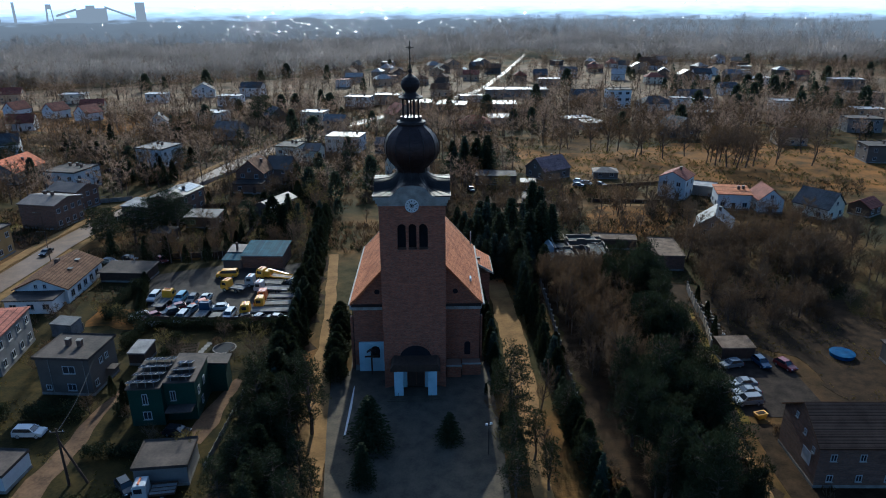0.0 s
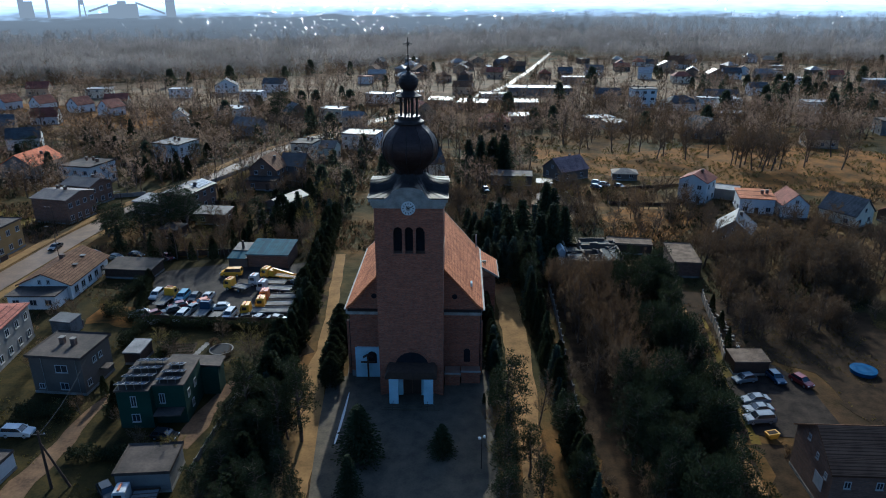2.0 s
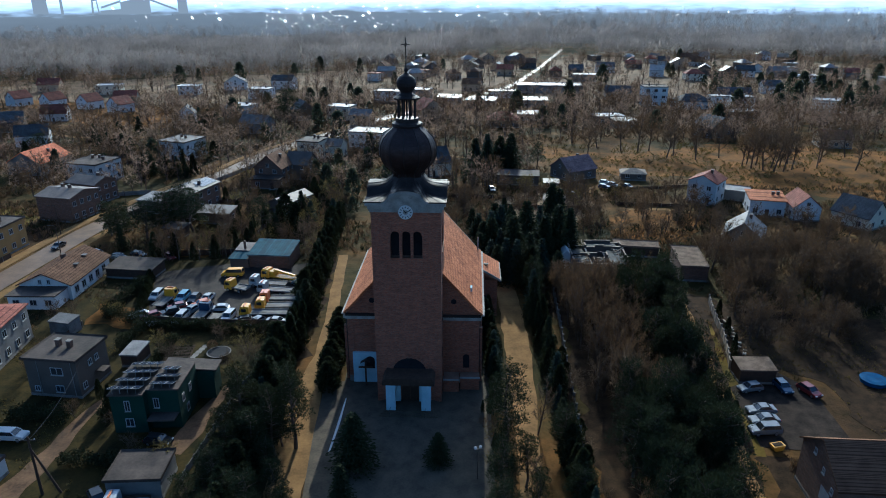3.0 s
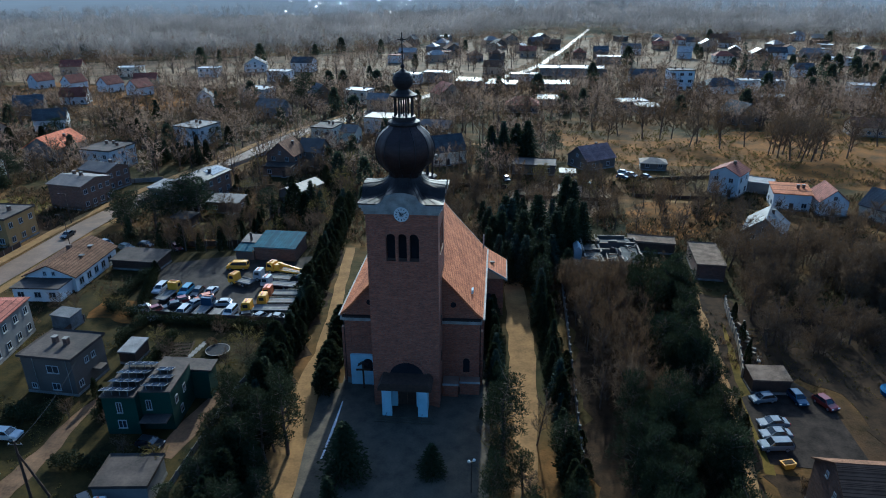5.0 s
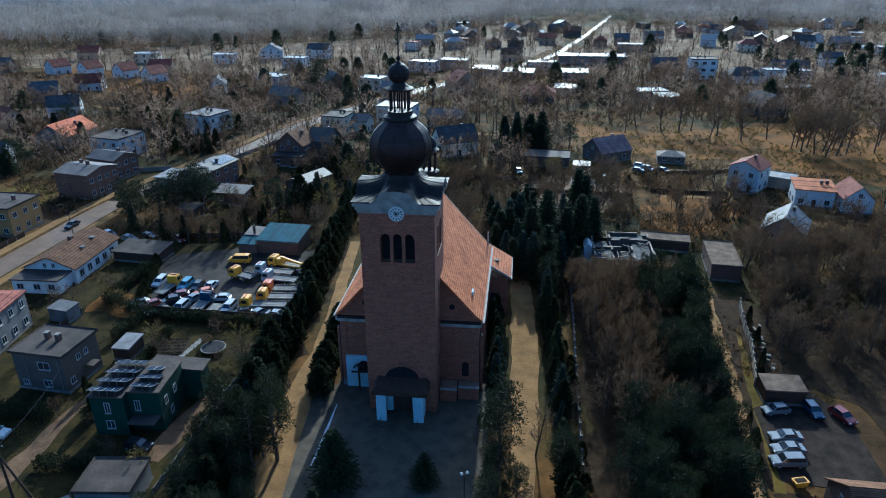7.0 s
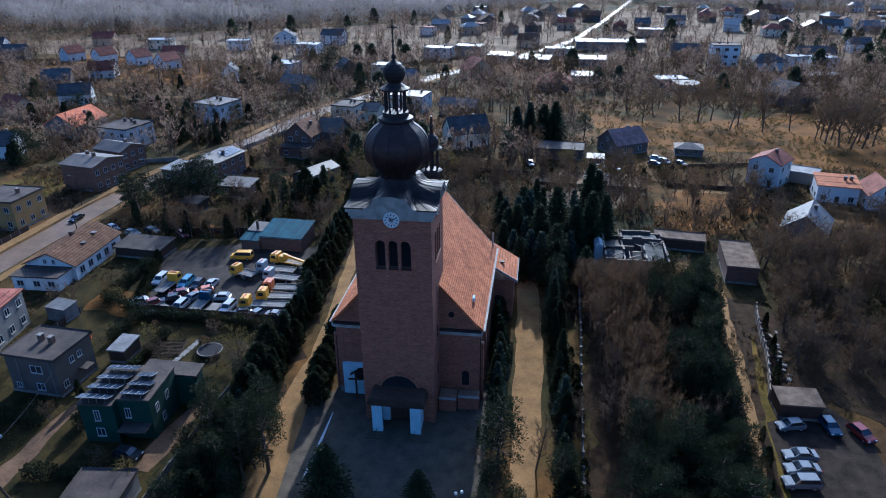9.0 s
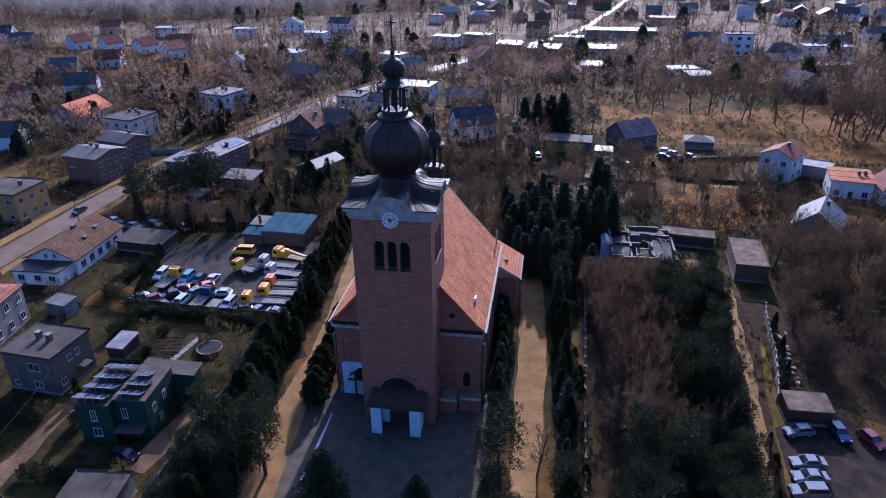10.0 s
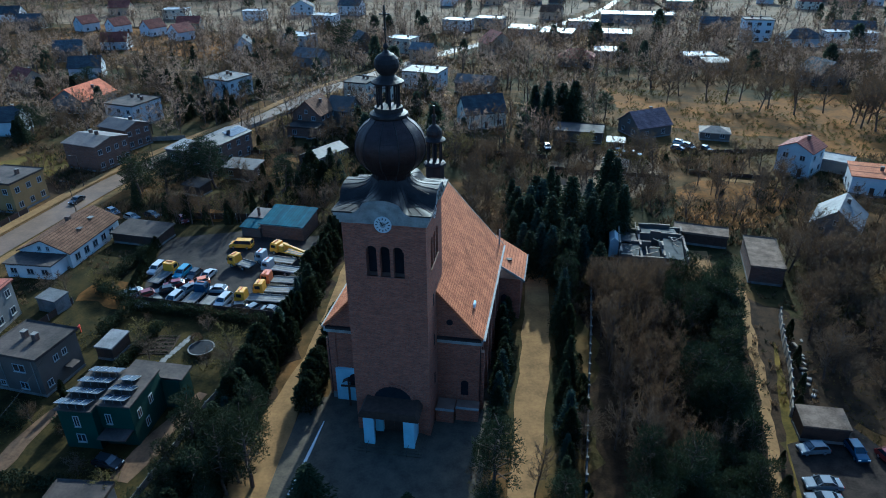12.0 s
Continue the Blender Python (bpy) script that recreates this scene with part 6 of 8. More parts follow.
def bare_meshes(h, spread, limbs, subs, twigs, seed, leaf, tw=0.035, low=0.22, flat=False):
    """A leafless tree: trunk and limbs, then fine twigs."""
    r = np.random.default_rng(seed)
    tv, tf, cv, cf = [], [], [], []
    lean = 0.04 * h * r.normal(size=2)
    top = np.array((lean[0], lean[1], h * 0.8))
    r0 = 0.016 * h + 0.03
    mid = top * 0.45 + 0.02 * h * np.array((r.normal(), r.normal(), 0))
    limb(tv, tf, (0, 0, -0.3), mid, r0, r0 * 0.7, 6)
    limb(tv, tf, mid, top, r0 * 0.7, r0 * 0.2, 5)
    for k in range(limbs):
        s = low + (0.95 - low) * (k + r.random()) / limbs
        base = mid * (s / 0.45) if s < 0.45 else mid + (top - mid) * ((s - 0.45) / 0.55)
        a = 2.4 * k + 0.8 * r.random()
        up = 0.55 + 0.7 * r.random()
        ln = spread * (1.15 - 0.55 * s) * (0.7 + 0.5 * r.random())
        d = np.array((math.cos(a), math.sin(a), up))
        d = d / np.linalg.norm(d)
        knee = base + d * ln * 0.5
        tip = base + d * ln + np.array((0, 0, 0.18 * ln))
        limb(tv, tf, base, knee, r0 * 0.42 * (1.1 - 0.5 * s), r0 * 0.26, 4)
        limb(tv, tf, knee, tip, r0 * 0.26, r0 * 0.08, 3)
        for j in range(subs):
            f = 0.3 + 0.7 * (j + r.random()) / subs
            q = base + (knee - base) * (f / 0.5) if f < 0.5 else knee + (tip - knee) * ((f - 0.5) / 0.5)
            dd = d + 0.75 * r.normal(size=3) + (0, 0, 0.25)
            dd = dd / np.linalg.norm(dd)
            sl = ln * (0.5 - 0.2 * f) * (0.6 + 0.7 * r.random())
            e = q + dd * sl
            if not flat:
                limb(cv, cf, q, e, tw * 1.1, tw * 0.5, 3)
            for t in range(twigs):
                g = 0.2 + 0.8 * r.random()
                p = q + dd * sl * g
                td = dd + 0.8 * r.normal(size=3) + (0, 0, 0.2)
                td = td / np.linalg.norm(td)
                tl = sl * (0.45 + 0.5 * r.random())
                sd = np.cross(td, r.normal(size=3))
                sd = sd / np.linalg.norm(sd) * tw * 0.8
                n = len(cv)
                cv += [p - sd, p + sd, p + td * tl]
                cf.append((n, n + 1, n + 2))
    return raw("trunk", tv, tf, M["bark"]), raw("crown", cv, cf, M[leaf])


PROTO = {
    "spruce": [(spruce_meshes(10, 2.3, 34, 17, 8, 0.42, 1, "needle"), 10), (spruce_meshes(10, 1.9, 36, 16, 7, 0.38, 2, "needle_blue"), 10), (spruce_meshes(10, 2.8, 34, 18, 8, 0.44, 3, "needle"), 10)],
    "thuja": [(thuja_meshes(7, 1.15, 2100, 0.36, 4, "thuja"), 7), (thuja_meshes(7, 1.5, 2300, 0.39, 5, "thuja", 0.6), 7), (thuja_meshes(7, 1.0, 2000, 0.35, 6, "needle", 1.3), 7)],
    "pine": [(pine_meshes(12, 3.0, 28, 130, 0.36, 8, "needle"), 12), (pine_meshes(12, 3.5, 32, 125, 0.38, 9, "needle"), 12), (pine_meshes(12, 2.7, 28, 130, 0.36, 10, "thuja"), 12)],
    "bare": [(bare_meshes(10, 3.4, 15, 9, 14, 11, "twig", 0.022), 10), (bare_meshes(10, 4.2, 14, 10, 14, 12, "twig", 0.022), 10), (bare_meshes(10, 2.6, 17, 8, 13, 13, "twig_grey", 0.02), 10), (bare_meshes(10, 3.6, 14, 9, 14, 14, "twig_grey", 0.022), 10)],
    "brush": [(bare_meshes(6, 3.0, 15, 9, 11, 15, "twig", 0.02, 0.03), 6), (bare_meshes(6, 3.4, 14, 8, 12, 16, "twig_grey", 0.022, 0.03), 6), (bare_meshes(6, 3.2, 14, 8, 11, 17, "twig_gold", 0.024, 0.03), 6)],
    "far_bare": [(bare_meshes(10, 3.8, 8, 6, 8, 18, "twig_hazed", 0.06, 0.15, True), 10), (bare_meshes(10, 3.2, 8, 6, 8, 19, "twig", 0.06, 0.15, True), 10)],
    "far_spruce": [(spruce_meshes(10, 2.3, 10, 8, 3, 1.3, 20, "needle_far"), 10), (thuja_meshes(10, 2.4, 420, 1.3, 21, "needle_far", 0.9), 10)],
}
WORDS = {
    "spruce": ("conifer", ("dark green spruce with drooping branches", "blue-green spruce with a slender crown", "broad dark spruce with dense branches"), "conifer"),
    "thuja": ("thuja", ("dense green thuja with a narrow crown", "broad rounded thuja bush", "slim pointed dark green thuja"), "thuja"),
    "pine": ("pine_tree", ("pine with uneven tufts of needles", "spreading dark pine with bare lower trunk", "green pine with open crown"), "pine"),
    "bare": ("bare_tree", ("leafless tree with brown twigs", "wide leafless tree in winter", "slender leafless tree with grey twigs", "leafless grey-barked tree in winter"), "tree"),
    "brush": ("shrub", ("leafless brown shrub with many stems", "grey leafless thicket shrub", "leafless shrub with golden twigs"), "shrub"),
    "far_bare": ("bare_tree", ("leafless village tree with brown twigs", "leafless village tree with grey twigs"), "tree"),
    "far_spruce": ("conifer", ("dark green garden conifer", "dense evergreen garden tree"), "conifer"),
}


def tree(kind, x, y, h, k=None, wide=1.0, group=""):
    """One tree of a kind, scaled to a height."""
    k = int(rng.integers(len(PROTO[kind]))) if k is None else k
    (tr, cr), h0 = PROTO[kind][k]
    name, labels, cat = WORDS[kind]
    t = thing(name, x, y, 0, 0, labels[k], cat, group)
    s = h / h0
    t.matrix_basis = pose(x, y, 0.0, 0, 0, float(rng.random() * 360)) @ Matrix.Diagonal((s * wide, s * wide, s, 1))
    link("trunk", tr, None, t)
    link("crown", cr, None, t)
    return t


BLOCKED = [(o.location.x, o.location.y) for o in scene.objects if o.type == "EMPTY" and o.parent is None and o.get("category") in ("house", "shed", "garage", "workshop", "ruin", "outbuilding", "block of flats")]


def free(x, y, gap=7.0):
    if min((math.hypot(x - a, y - b) for a, b in BLOCKED), default=99) < gap:
        return False
    for (ax, ay), (bx, by) in zip(ROAD, ROAD[1:]):
        f = ((x - ax) * (bx - ax) + (y - ay) * (by - ay)) / ((bx - ax) ** 2 + (by - ay) ** 2)
        f = min(1, max(0, f))
        if math.hypot(x - ax - f * (bx - ax), y - ay - f * (by - ay)) < 6.5:
            return False
    return True


def u(a, b):
    return float(rng.uniform(a, b))


# rows beside the left path
y = -30.0
while y < 88:
    base = -21.0 if y > 14 else -21.6
    tree("thuja" if rng.random() < 0.6 else "spruce", base + u(-0.6, 0.6) - 0.02 * y, y, u(4.6, 7.0) if y > 12 else u(5.5, 8), None, u(1.15, 1.6), group="trees along the path")
    if y > -26:
        tree("thuja", base + (2.0 if y < 10 else 1.5) + u(-0.5, 0.5) - 0.02 * y, y + 1.1, u(3.6, 6.2), None, u(1.1, 1.6), group="trees along the path")
    y += u(1.8, 2.6)
for x, yy, h, k in ((-16.6, -4.2, 6.6, 0), (-18.6, -1.0, 7.5, 1), (-19.4, -7.5, 7.8, 0), (-17.2, -10.5, 7.0, 2), (-20.2, -14.0, 8.2, 1), (-17.5, -17.5, 6.5, 0), (-23.5, -20, 7.5, 1), (-24.8, -12, 7.6, 2), (-21, -24, 7, 0)):
    tree("pine", x, yy, h, k, 1.05, group="pines by the forecourt")
# against the church walls
for k in range(10):
    tree("thuja", -13.0 + u(-0.3, 0.3), 3.5 + 2.1 * k, u(4.2, 5.6), 1, 1.6, group="shrubs along the church wall")
for k in range(11):
    tree("spruce" if k % 2 else "thuja", 13.6 + u(-0.4, 0.5), 4.5 + 2.2 * k, u(4.4, 6.8), None, 1.35, group="shrubs along the church wall")
# beside the right path
y = -32.0
while y < 58:
    tree(("thuja", "spruce", "pine")[int(rng.random() * 2.6)], 22.3 + 0.035 * y + u(-0.5, 0.5), y, u(4.2, 7.6) if y < 20 else u(6, 10), None, u(0.9, 1.35), group="trees along the path")
    if rng.random() < 0.6:
        tree("thuja" if rng.random() < 0.6 else "brush", 24.6 + 0.04 * y + u(-0.3, 0.3), y + 1.0, u(2, 4.5), 1, 1.3, group="trees along the path")
    y += u(1.9, 2.7)
# tall evergreens that shade the path's far end
for x, yy, h in ((17.4, 60.5, 11.5), (19.8, 62.0, 12.5), (21.6, 59.0, 11.0), (18.6, 65.0, 12.0)):
    tree("spruce", x, yy, h, None, 1.3, group="trees along the path")
for x, yy in ((-61.8, 33.0), (-60.2, 31.6), (-58.6, 30.4), (-60.4, 33.4), (-57.2, 31.2)):
    tree("brush", x, yy, u(2.4, 3.2), 2, group="golden shrubs by the yard hedge")
# row behind the vehicle yard, shading it in streaks
for i in range(12):
    tree("thuja" if i % 3 == 0 else "bare", -61.5 + 1.55 * i + u(-0.4, 0.4), 59.6 + u(-0.8, 1.6), u(4.5, 6.5) if i % 3 == 0 else u(7, 9.5), None, 1.3 if i % 3 == 0 else 0.9, group="trees behind the vehicle yard")
# forecourt
tree("spruce", -6.8, -14.8, 8.3, 2, 1.65)
tree("spruce", 4.2, -14.4, 4.8, 2, 1.7)
tree("spruce", -7.6, -22.5, 6.5, 0, 1.3)
tree("pine", 13.9, -9.6, 12.2, 0, 0.95)
tree("pine", 13.2, -15.5, 8.6, 1, 0.9)
for i in range(16):
    tree("thuja" if i % 3 == 0 else "brush", u(10.4, 14.5), u(-32, 3), u(1.6, 3.2), group="shrubs beside the path")
for x, yy, h in ((12.0, -21.5, 8.5), (11.4, -27, 8), (15.8, -25.5, 7.5), (12.6, -3.2, 6.0), (-13.6, -26.5, 7), (-16, -30, 8)):
    tree("pine", x, yy, h, None, 0.9, group="pines by the forecourt")
tree("pine", 15.2, -19.5, 8.2, 2, 0.9)
tree("bare", 18.3, -8.6, 9.5, 2, 0.75)
tree("bare", 16.5, -21.5, 7.5, 2, 0.8)
# grove between fence and lane
for i in range(215):
    x, yy = u(27.8, 50), u(-36, 43)
    lane = 46 + (yy + 14) * 0.165
    if x > lane - 4.8 or (x > 44 and yy > 34):
        continue
    green = (x > 37.0 + 0.06 * yy and yy < 30 and rng.random() < 0.85) or yy < -9
    if green:
        tree("pine", x, yy, u(9, 14.5), None, u(0.6, 0.9), group="trees of the grove")
    else:
        hh = min(u(8, 13), (54 - yy) / 2)
        if hh > 4:
            tree("bare", x, yy, hh, None, u(0.55, 0.85), group="trees of the grove")
for i in range(60):
    x, yy = u(29.5, 42), u(-8, 42)
    hh = min(u(7, 11), (54 - yy) / 2)
    tree("bare" if i % 3 else "brush", x, yy, hh if i % 3 else min(hh, 4), None, u(0.5, 0.8), group="trees of the grove")
for i in range(26):
    tree("pine", u(28, 38.5), u(-38, -12), u(9, 13), None, u(0.55, 0.8), group="trees of the grove")
for i in range(14):
    tree("bare", u(27.5, 37), u(-36, -6), u(7, 11), None, 0.8, group="trees of the grove")
# conifers behind the church
for i in range(26):
    x, yy = u(13, 37), u(50, 84)
    if x < 22 and yy < 52:
        continue
    if x > 31 and yy < 60:
        continue
    tree("spruce", x, yy, u(6, 12.5), None, u(0.95, 1.4), group="conifers behind the church")
for x, yy, h in ((32.7, 58.8, 13.5), (21.5, 52.0, 13.0), (25.5, 60, 14), (29, 55, 12), (17.2, 57, 11), (36.5, 64, 11), (27.2, 47, 9.5), (29.8, 42, 8.5), (17.4, 44.5, 9), (19.4, 46, 10), (21.4, 44, 10.5), (23.4, 41.5, 9.5), (16.2, 48, 9), (24.6, 47, 11)):
    tree("spruce", x, yy, h, None, 1.3, group="conifers behind the church")
for i in range(9):
    tree("spruce", u(18, 31), u(139, 147), u(9, 14), None, 1.4, group="conifers by a garden")
tree("pine", 40.7, 145.0, 9.5, None, 1.2)
tree("pine", -64.1, 233.0, 17.0, 1, 1.25)
for i in range(46):
    (xa, xb, ya, yb) = ((-88, -67, 156, 170), (-124, -106, 158, 174), (-160, -140, 150, 170), (-114, -100, 122, 142), (-140, -126, 104, 122), (-110, -92, 226, 250), (-46, -28, 76, 98))[i % 7]
    x, yy = u(xa, xb), u(ya, yb)
    if free(x, yy, 7.5):
        tree(("spruce", "thuja", "pine")[i % 3], x, yy, u(5, 9.5), None, u(1.1, 1.6), group="garden evergreens")
for i in range(14):
    tree("spruce" if i % 3 else "thuja", u(-96, -76), u(132, 140), u(4, 8), None, 1.3, group="garden evergreens")
for i in range(26):
    x, yy = u(-150, -92), u(110, 230)
    if free(x, yy, 10):
        tree(("thuja", "spruce", "bare")[i % 3], x, yy, u(4, 8), None, 1.4, group="garden evergreens")
for x, yy, h in ((-81.0, 80.5, 8.0), (-78.5, 84, 7.0), (-79, 77, 6)):
    tree("pine", x, yy, h, None, 1.4, group="garden evergreens")
for i in range(34):
    x, yy = u(-62, -26), u(66, 126)
    if free(x, yy, 5.5):
        tree("thuja", x, yy, u(1.6, 3.4), 1, 1.7, group="garden shrubs")
# brown thicket on the garden side
for i in range(215):
    x, yy = u(59, 116), u(15, 80)
    if math.hypot(x - 81.5, yy - 70) < 8 or (x < 66 and yy > 40) or (yy < 30 and x > 66 and rng.random() < 0.7) or (yy > 66 and x < 76):
        continue
    low = rng.random() < 0.4
    tree("brush" if low else "bare", x, yy, u(4, 6.5) if low else u(6, 10.5), int(rng.integers(2)) if low else None, group="brown thicket")
for i in range(36):
    tree("bare", u(63, 96), u(33, 52), u(8, 11.5), group="brown thicket")
for i in range(46):
    tree("brush", u(66, 96), u(14, 36), u(2.5, 5), i % 2, group="brown thicket")
for x, yy in ((58.2, 27), (57.0, 20), (55.5, 13.5), (54.0, 9.8), (48.4, -1), (47.2, -6), (46.0, -11)):
    tree("thuja", x, yy, u(2.2, 4), group="hedge along the wall")
for i in range(30):
    x, yy = u(22, 84), u(88, 124)
    if free(x, yy, 6.5):
        tree("brush" if i % 2 else "bare", x, yy, u(2.5, 4.5) if i % 2 else u(4, 7), (0, 1, 2)[i % 3] if i % 2 else None, group="garden shrubs")
# tall trees in the meadow
for x, yy, h in ((78, 172, 16), (84, 170, 17), (89, 172, 16), (96, 164, 15), (102, 157, 16), (112, 160, 14), (122, 138, 16), (126, 139, 16), (140, 143, 15), (133, 150, 15), (146, 152, 14), (118, 150, 14), (152, 140, 15), (70, 178, 13), (64, 168, 11), (128, 166, 13), (137, 168, 14), (108, 174, 13), (160, 160, 14), (117, 144, 15), (120, 141, 16), (124, 144, 15), (128, 146, 14), (121, 149, 15), (115, 147, 13), (130, 141, 14), (92, 160, 14)):
    tree("bare", x, yy, h, group="tall trees of the meadow")
for i in range(44):
    tree("bare", u(30, 80), u(66, 112), u(5, 9), group="garden trees")
for i in range(22):
    tree("thuja", u(24, 80), u(84, 116), u(1.5, 3), 1, 1.4, group="garden shrubs")
for i in range(16):
    tree("brush", u(26, 46), u(84, 120), u(3, 5.5), 2 if i % 2 else 0, group="garden shrubs")
# evergreens by the road and gardens
for x, yy, h, k in ((-66, 80, 11, "pine"), (-62.5, 84, 12, "pine"), (-74, 71, 10.5, "pine"), (-69, 75, 10, "pine"), (-59, 80, 11, "pine"), (-71.5, 66, 7, "spruce"), (-76, 76, 7, "pine"), (-44, 66, 5, "thuja"), (-41, 70, 6, "thuja"), (-64, 88, 8, "spruce"), (-54, 84, 7, "bare"), (-36, 74, 7, "spruce"), (-30, 72, 6, "thuja")):
    tree(k, x, yy, h, None, 1.5 if k == "pine" else 1.1, group="garden evergreens")
for i in range(95):
    x, yy = u(-64, -23), u(62, 128)
    if free(x, yy, 6):
        tree(("bare", "brush", "thuja", "brush")[i % 4], x, yy, u(3, 6.5), group="garden trees")
for i in range(40):
    x, yy = u(-28, 22), u(86, 176)
    if free(x, yy, 8):
        tree(("far_bare", "brush", "bare", "far_spruce")[i % 4], x, yy, u(4, 9), group="garden trees")
for i in range(9):
    tree("brush", -24.8 + u(-1.5, 2), 58 + 3 * i, u(3, 4.5), 2 if i % 2 else 1, group="garden shrubs")
for x, yy, h, k in ((-44, -2.5, 5, "thuja"), (-62, 9, 5, "bare"), (-47.5, 1.5, 3.6, "thuja"), (-49, -3.5, 3.4, "brush"), (-62.5, 14, 4, "brush"), (-40.5, 12, 4, "brush"), (-28, 13.5, 5.5, "brush"), (-26.5, 10, 5, "brush"), (-31.5, -14.5, 4, "brush"), (-44.5, 17, 3.5, "brush"), (-65.5, 29.5, 4.0, "brush"), (-68, 28, 4, "brush"), (-60, 33, 3, "brush")):
    tree(k, x, yy, h, group="garden trees")
for i in range(10):
    x, yy = u(-43, -26), u(-12, 20)
    if not (-42.5 < x < -28.5 and -8.5 < yy < 6.5) and free(x, yy, 4) and x < -24:
        tree("brush", x, yy, u(1.6, 3.2), 1, group="garden shrubs")
for i in range(6):
    tree("brush", u(-47, -22), u(21.5, 24), u(1.5, 3.0), 0, group="garden shrubs")
# dusky brush and slim leafless trees behind the church
for i in range(85):
    x, yy = (u(1, 19), u(54, 114)) if i < 60 else (u(22, 52), u(84, 114))
    if free(x, yy, 5):
        tree("bare" if i % 8 == 0 else "brush", x, yy, u(5.5, 9) if i % 8 == 0 else u(3, 5.5), None if i % 8 == 0 else int(rng.integers(2)), group="brush behind the church")
for i in range(9):
    tree("brush", u(-59, -49), u(62, 70), u(2.0, 3.4), 2 if i % 2 else 0, group="garden shrubs")
for i in range(16):
    tree("thuja", -57.6 + 0.30 * i, 47.5 - 1.15 * i, u(2.2, 2.9), 1, 1.5, group="yard hedge")
def hedge(x0, y0, x1, y1, w, h, leaf="thuja"):
    """A clipped hedge as a long body of small leaf sprays."""
    ln = math.hypot(x1 - x0, y1 - y0)
    r = np.random.default_rng(int(abs(x0 * 7 + y0 * 13)) + 50)
    vs, fs = [], []
    for i in range(int(ln * 210)):
        q, a, s = r.random() * ln, (r.random() - 0.5) * w, r.random() ** 0.7 * h
        k = 0.86 + 0.16 * math.sin(q * 1.3 + x0) + 0.06 * math.sin(q * 4.1)
        sprig(vs, fs, np.array((q, a * k, s * k)), r.normal(size=3) + (0, 0, 0.7), 0.34, 0.09, r)
    t = thing("hedge", x0, y0, 0, math.degrees(math.atan2(y1 - y0, x1 - x0)), "dense dark evergreen garden hedge", "hedge", "garden hedges")
    link("foliage", raw("foliage", vs, fs, M[leaf]), None, t)


for hd in ((-46.0, -13.6, -36.0, -14.3, 2.2, 1.9), (-58.5, -3.6, -49.5, -4.0, 2.6, 2.6), (-59.6, 30.0, -50.8, 26.2, 2.4, 2.8), (-59.5, 30.2, -57.8, 46, 2.0, 2.6), (-50, 25.0, -37, 23.8, 1.8, 2.4),
           (-37, 23.8, -25, 22.6, 1.8, 2.2), (-51.2, 16.5, -50.0, 24.5, 1.8, 2.4), (-44.6, -4.5, -44.0, 7.5, 1.4, 2.2), (-43.4, 8.4, -42.6, 20.0, 1.3, 1.9), (-26.0, -18.5, -24.4, 2.0, 1.8, 2.6),
           (-43.8, -24.5, -36.4, -25.0, 2.0, 2.0), (-62.4, -14.5, -61.6, -2.0, 1.8, 2.6), (-24.2, 3.0, -22.6, 20.0, 1.6, 2.2)):
    hedge(*hd)
for x, yy, h in ((-15.3, -11.0, 12.6), (-17.8, -12.6, 10.5), (-22.9, -8.6, 11.5), (-15.6, -22.4, 7.2), (-22.9, -16.0, 8.0), (-24.5, -5, 7), (-23.5, 4, 6.5), (-20.8, -29, 8), (-25.2, -25, 7.5), (-18.2, -25, 8)):
    tree("pine", x, yy, h, None, 0.95, group="pines by the forecourt")
# village trees near at hand are things; those farther off are joined
def joined(name, spots, kinds, label, category):
    """Many trees or shrubs as one body: each spot is x, y, z, height, kind."""
    acc_v, acc_f, off = {}, {}, {}
    for x, yy, z, h, kd in spots:
        (tr, cr), h0 = kinds[kd]
        for role, me in (("trunk", tr), ("crown", cr)):
            key = me.materials[0].name
            n = len(me.vertices)
            co = np.empty(n * 3)
            me.vertices.foreach_get("co", co)
            co = co.reshape(-1, 3) * (h / h0)
            a = rng.random() * 6.283
            c, s = math.cos(a), math.sin(a)
            w = 0.85 + 0.4 * rng.random()
            co = np.stack([(co[:, 0] * c - co[:, 1] * s) * w + x, (co[:, 0] * s + co[:, 1] * c) * w + yy, co[:, 2] + z], 1)
            base = off.get(key, 0)
            acc_v.setdefault(key, []).append(co)
            acc_f.setdefault(key, []).extend([tuple(i + base for i in pl.vertices) for pl in me.polygons])
            off[key] = base + n
    t = thing(name, 0, 0, 0, 0, label, category, kind="stuff")
    for key in acc_v:
        pt = "crown" if "bark" not in key else "trunk"
        tagged(link(pt, raw(pt, np.concatenate(acc_v[key]).tolist(), acc_f[key], bpy.data.materials[key]), None, t), kind="stuff")


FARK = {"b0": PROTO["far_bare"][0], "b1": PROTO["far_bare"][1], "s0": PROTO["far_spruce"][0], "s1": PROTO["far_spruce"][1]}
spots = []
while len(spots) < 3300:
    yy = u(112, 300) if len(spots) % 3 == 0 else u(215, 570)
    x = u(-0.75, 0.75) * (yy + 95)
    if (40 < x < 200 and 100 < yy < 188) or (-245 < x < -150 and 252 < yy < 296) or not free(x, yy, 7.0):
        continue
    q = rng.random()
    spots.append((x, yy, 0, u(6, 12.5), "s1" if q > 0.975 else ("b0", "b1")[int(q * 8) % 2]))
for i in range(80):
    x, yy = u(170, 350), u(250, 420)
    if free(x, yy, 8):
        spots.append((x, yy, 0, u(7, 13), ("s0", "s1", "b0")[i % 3]))
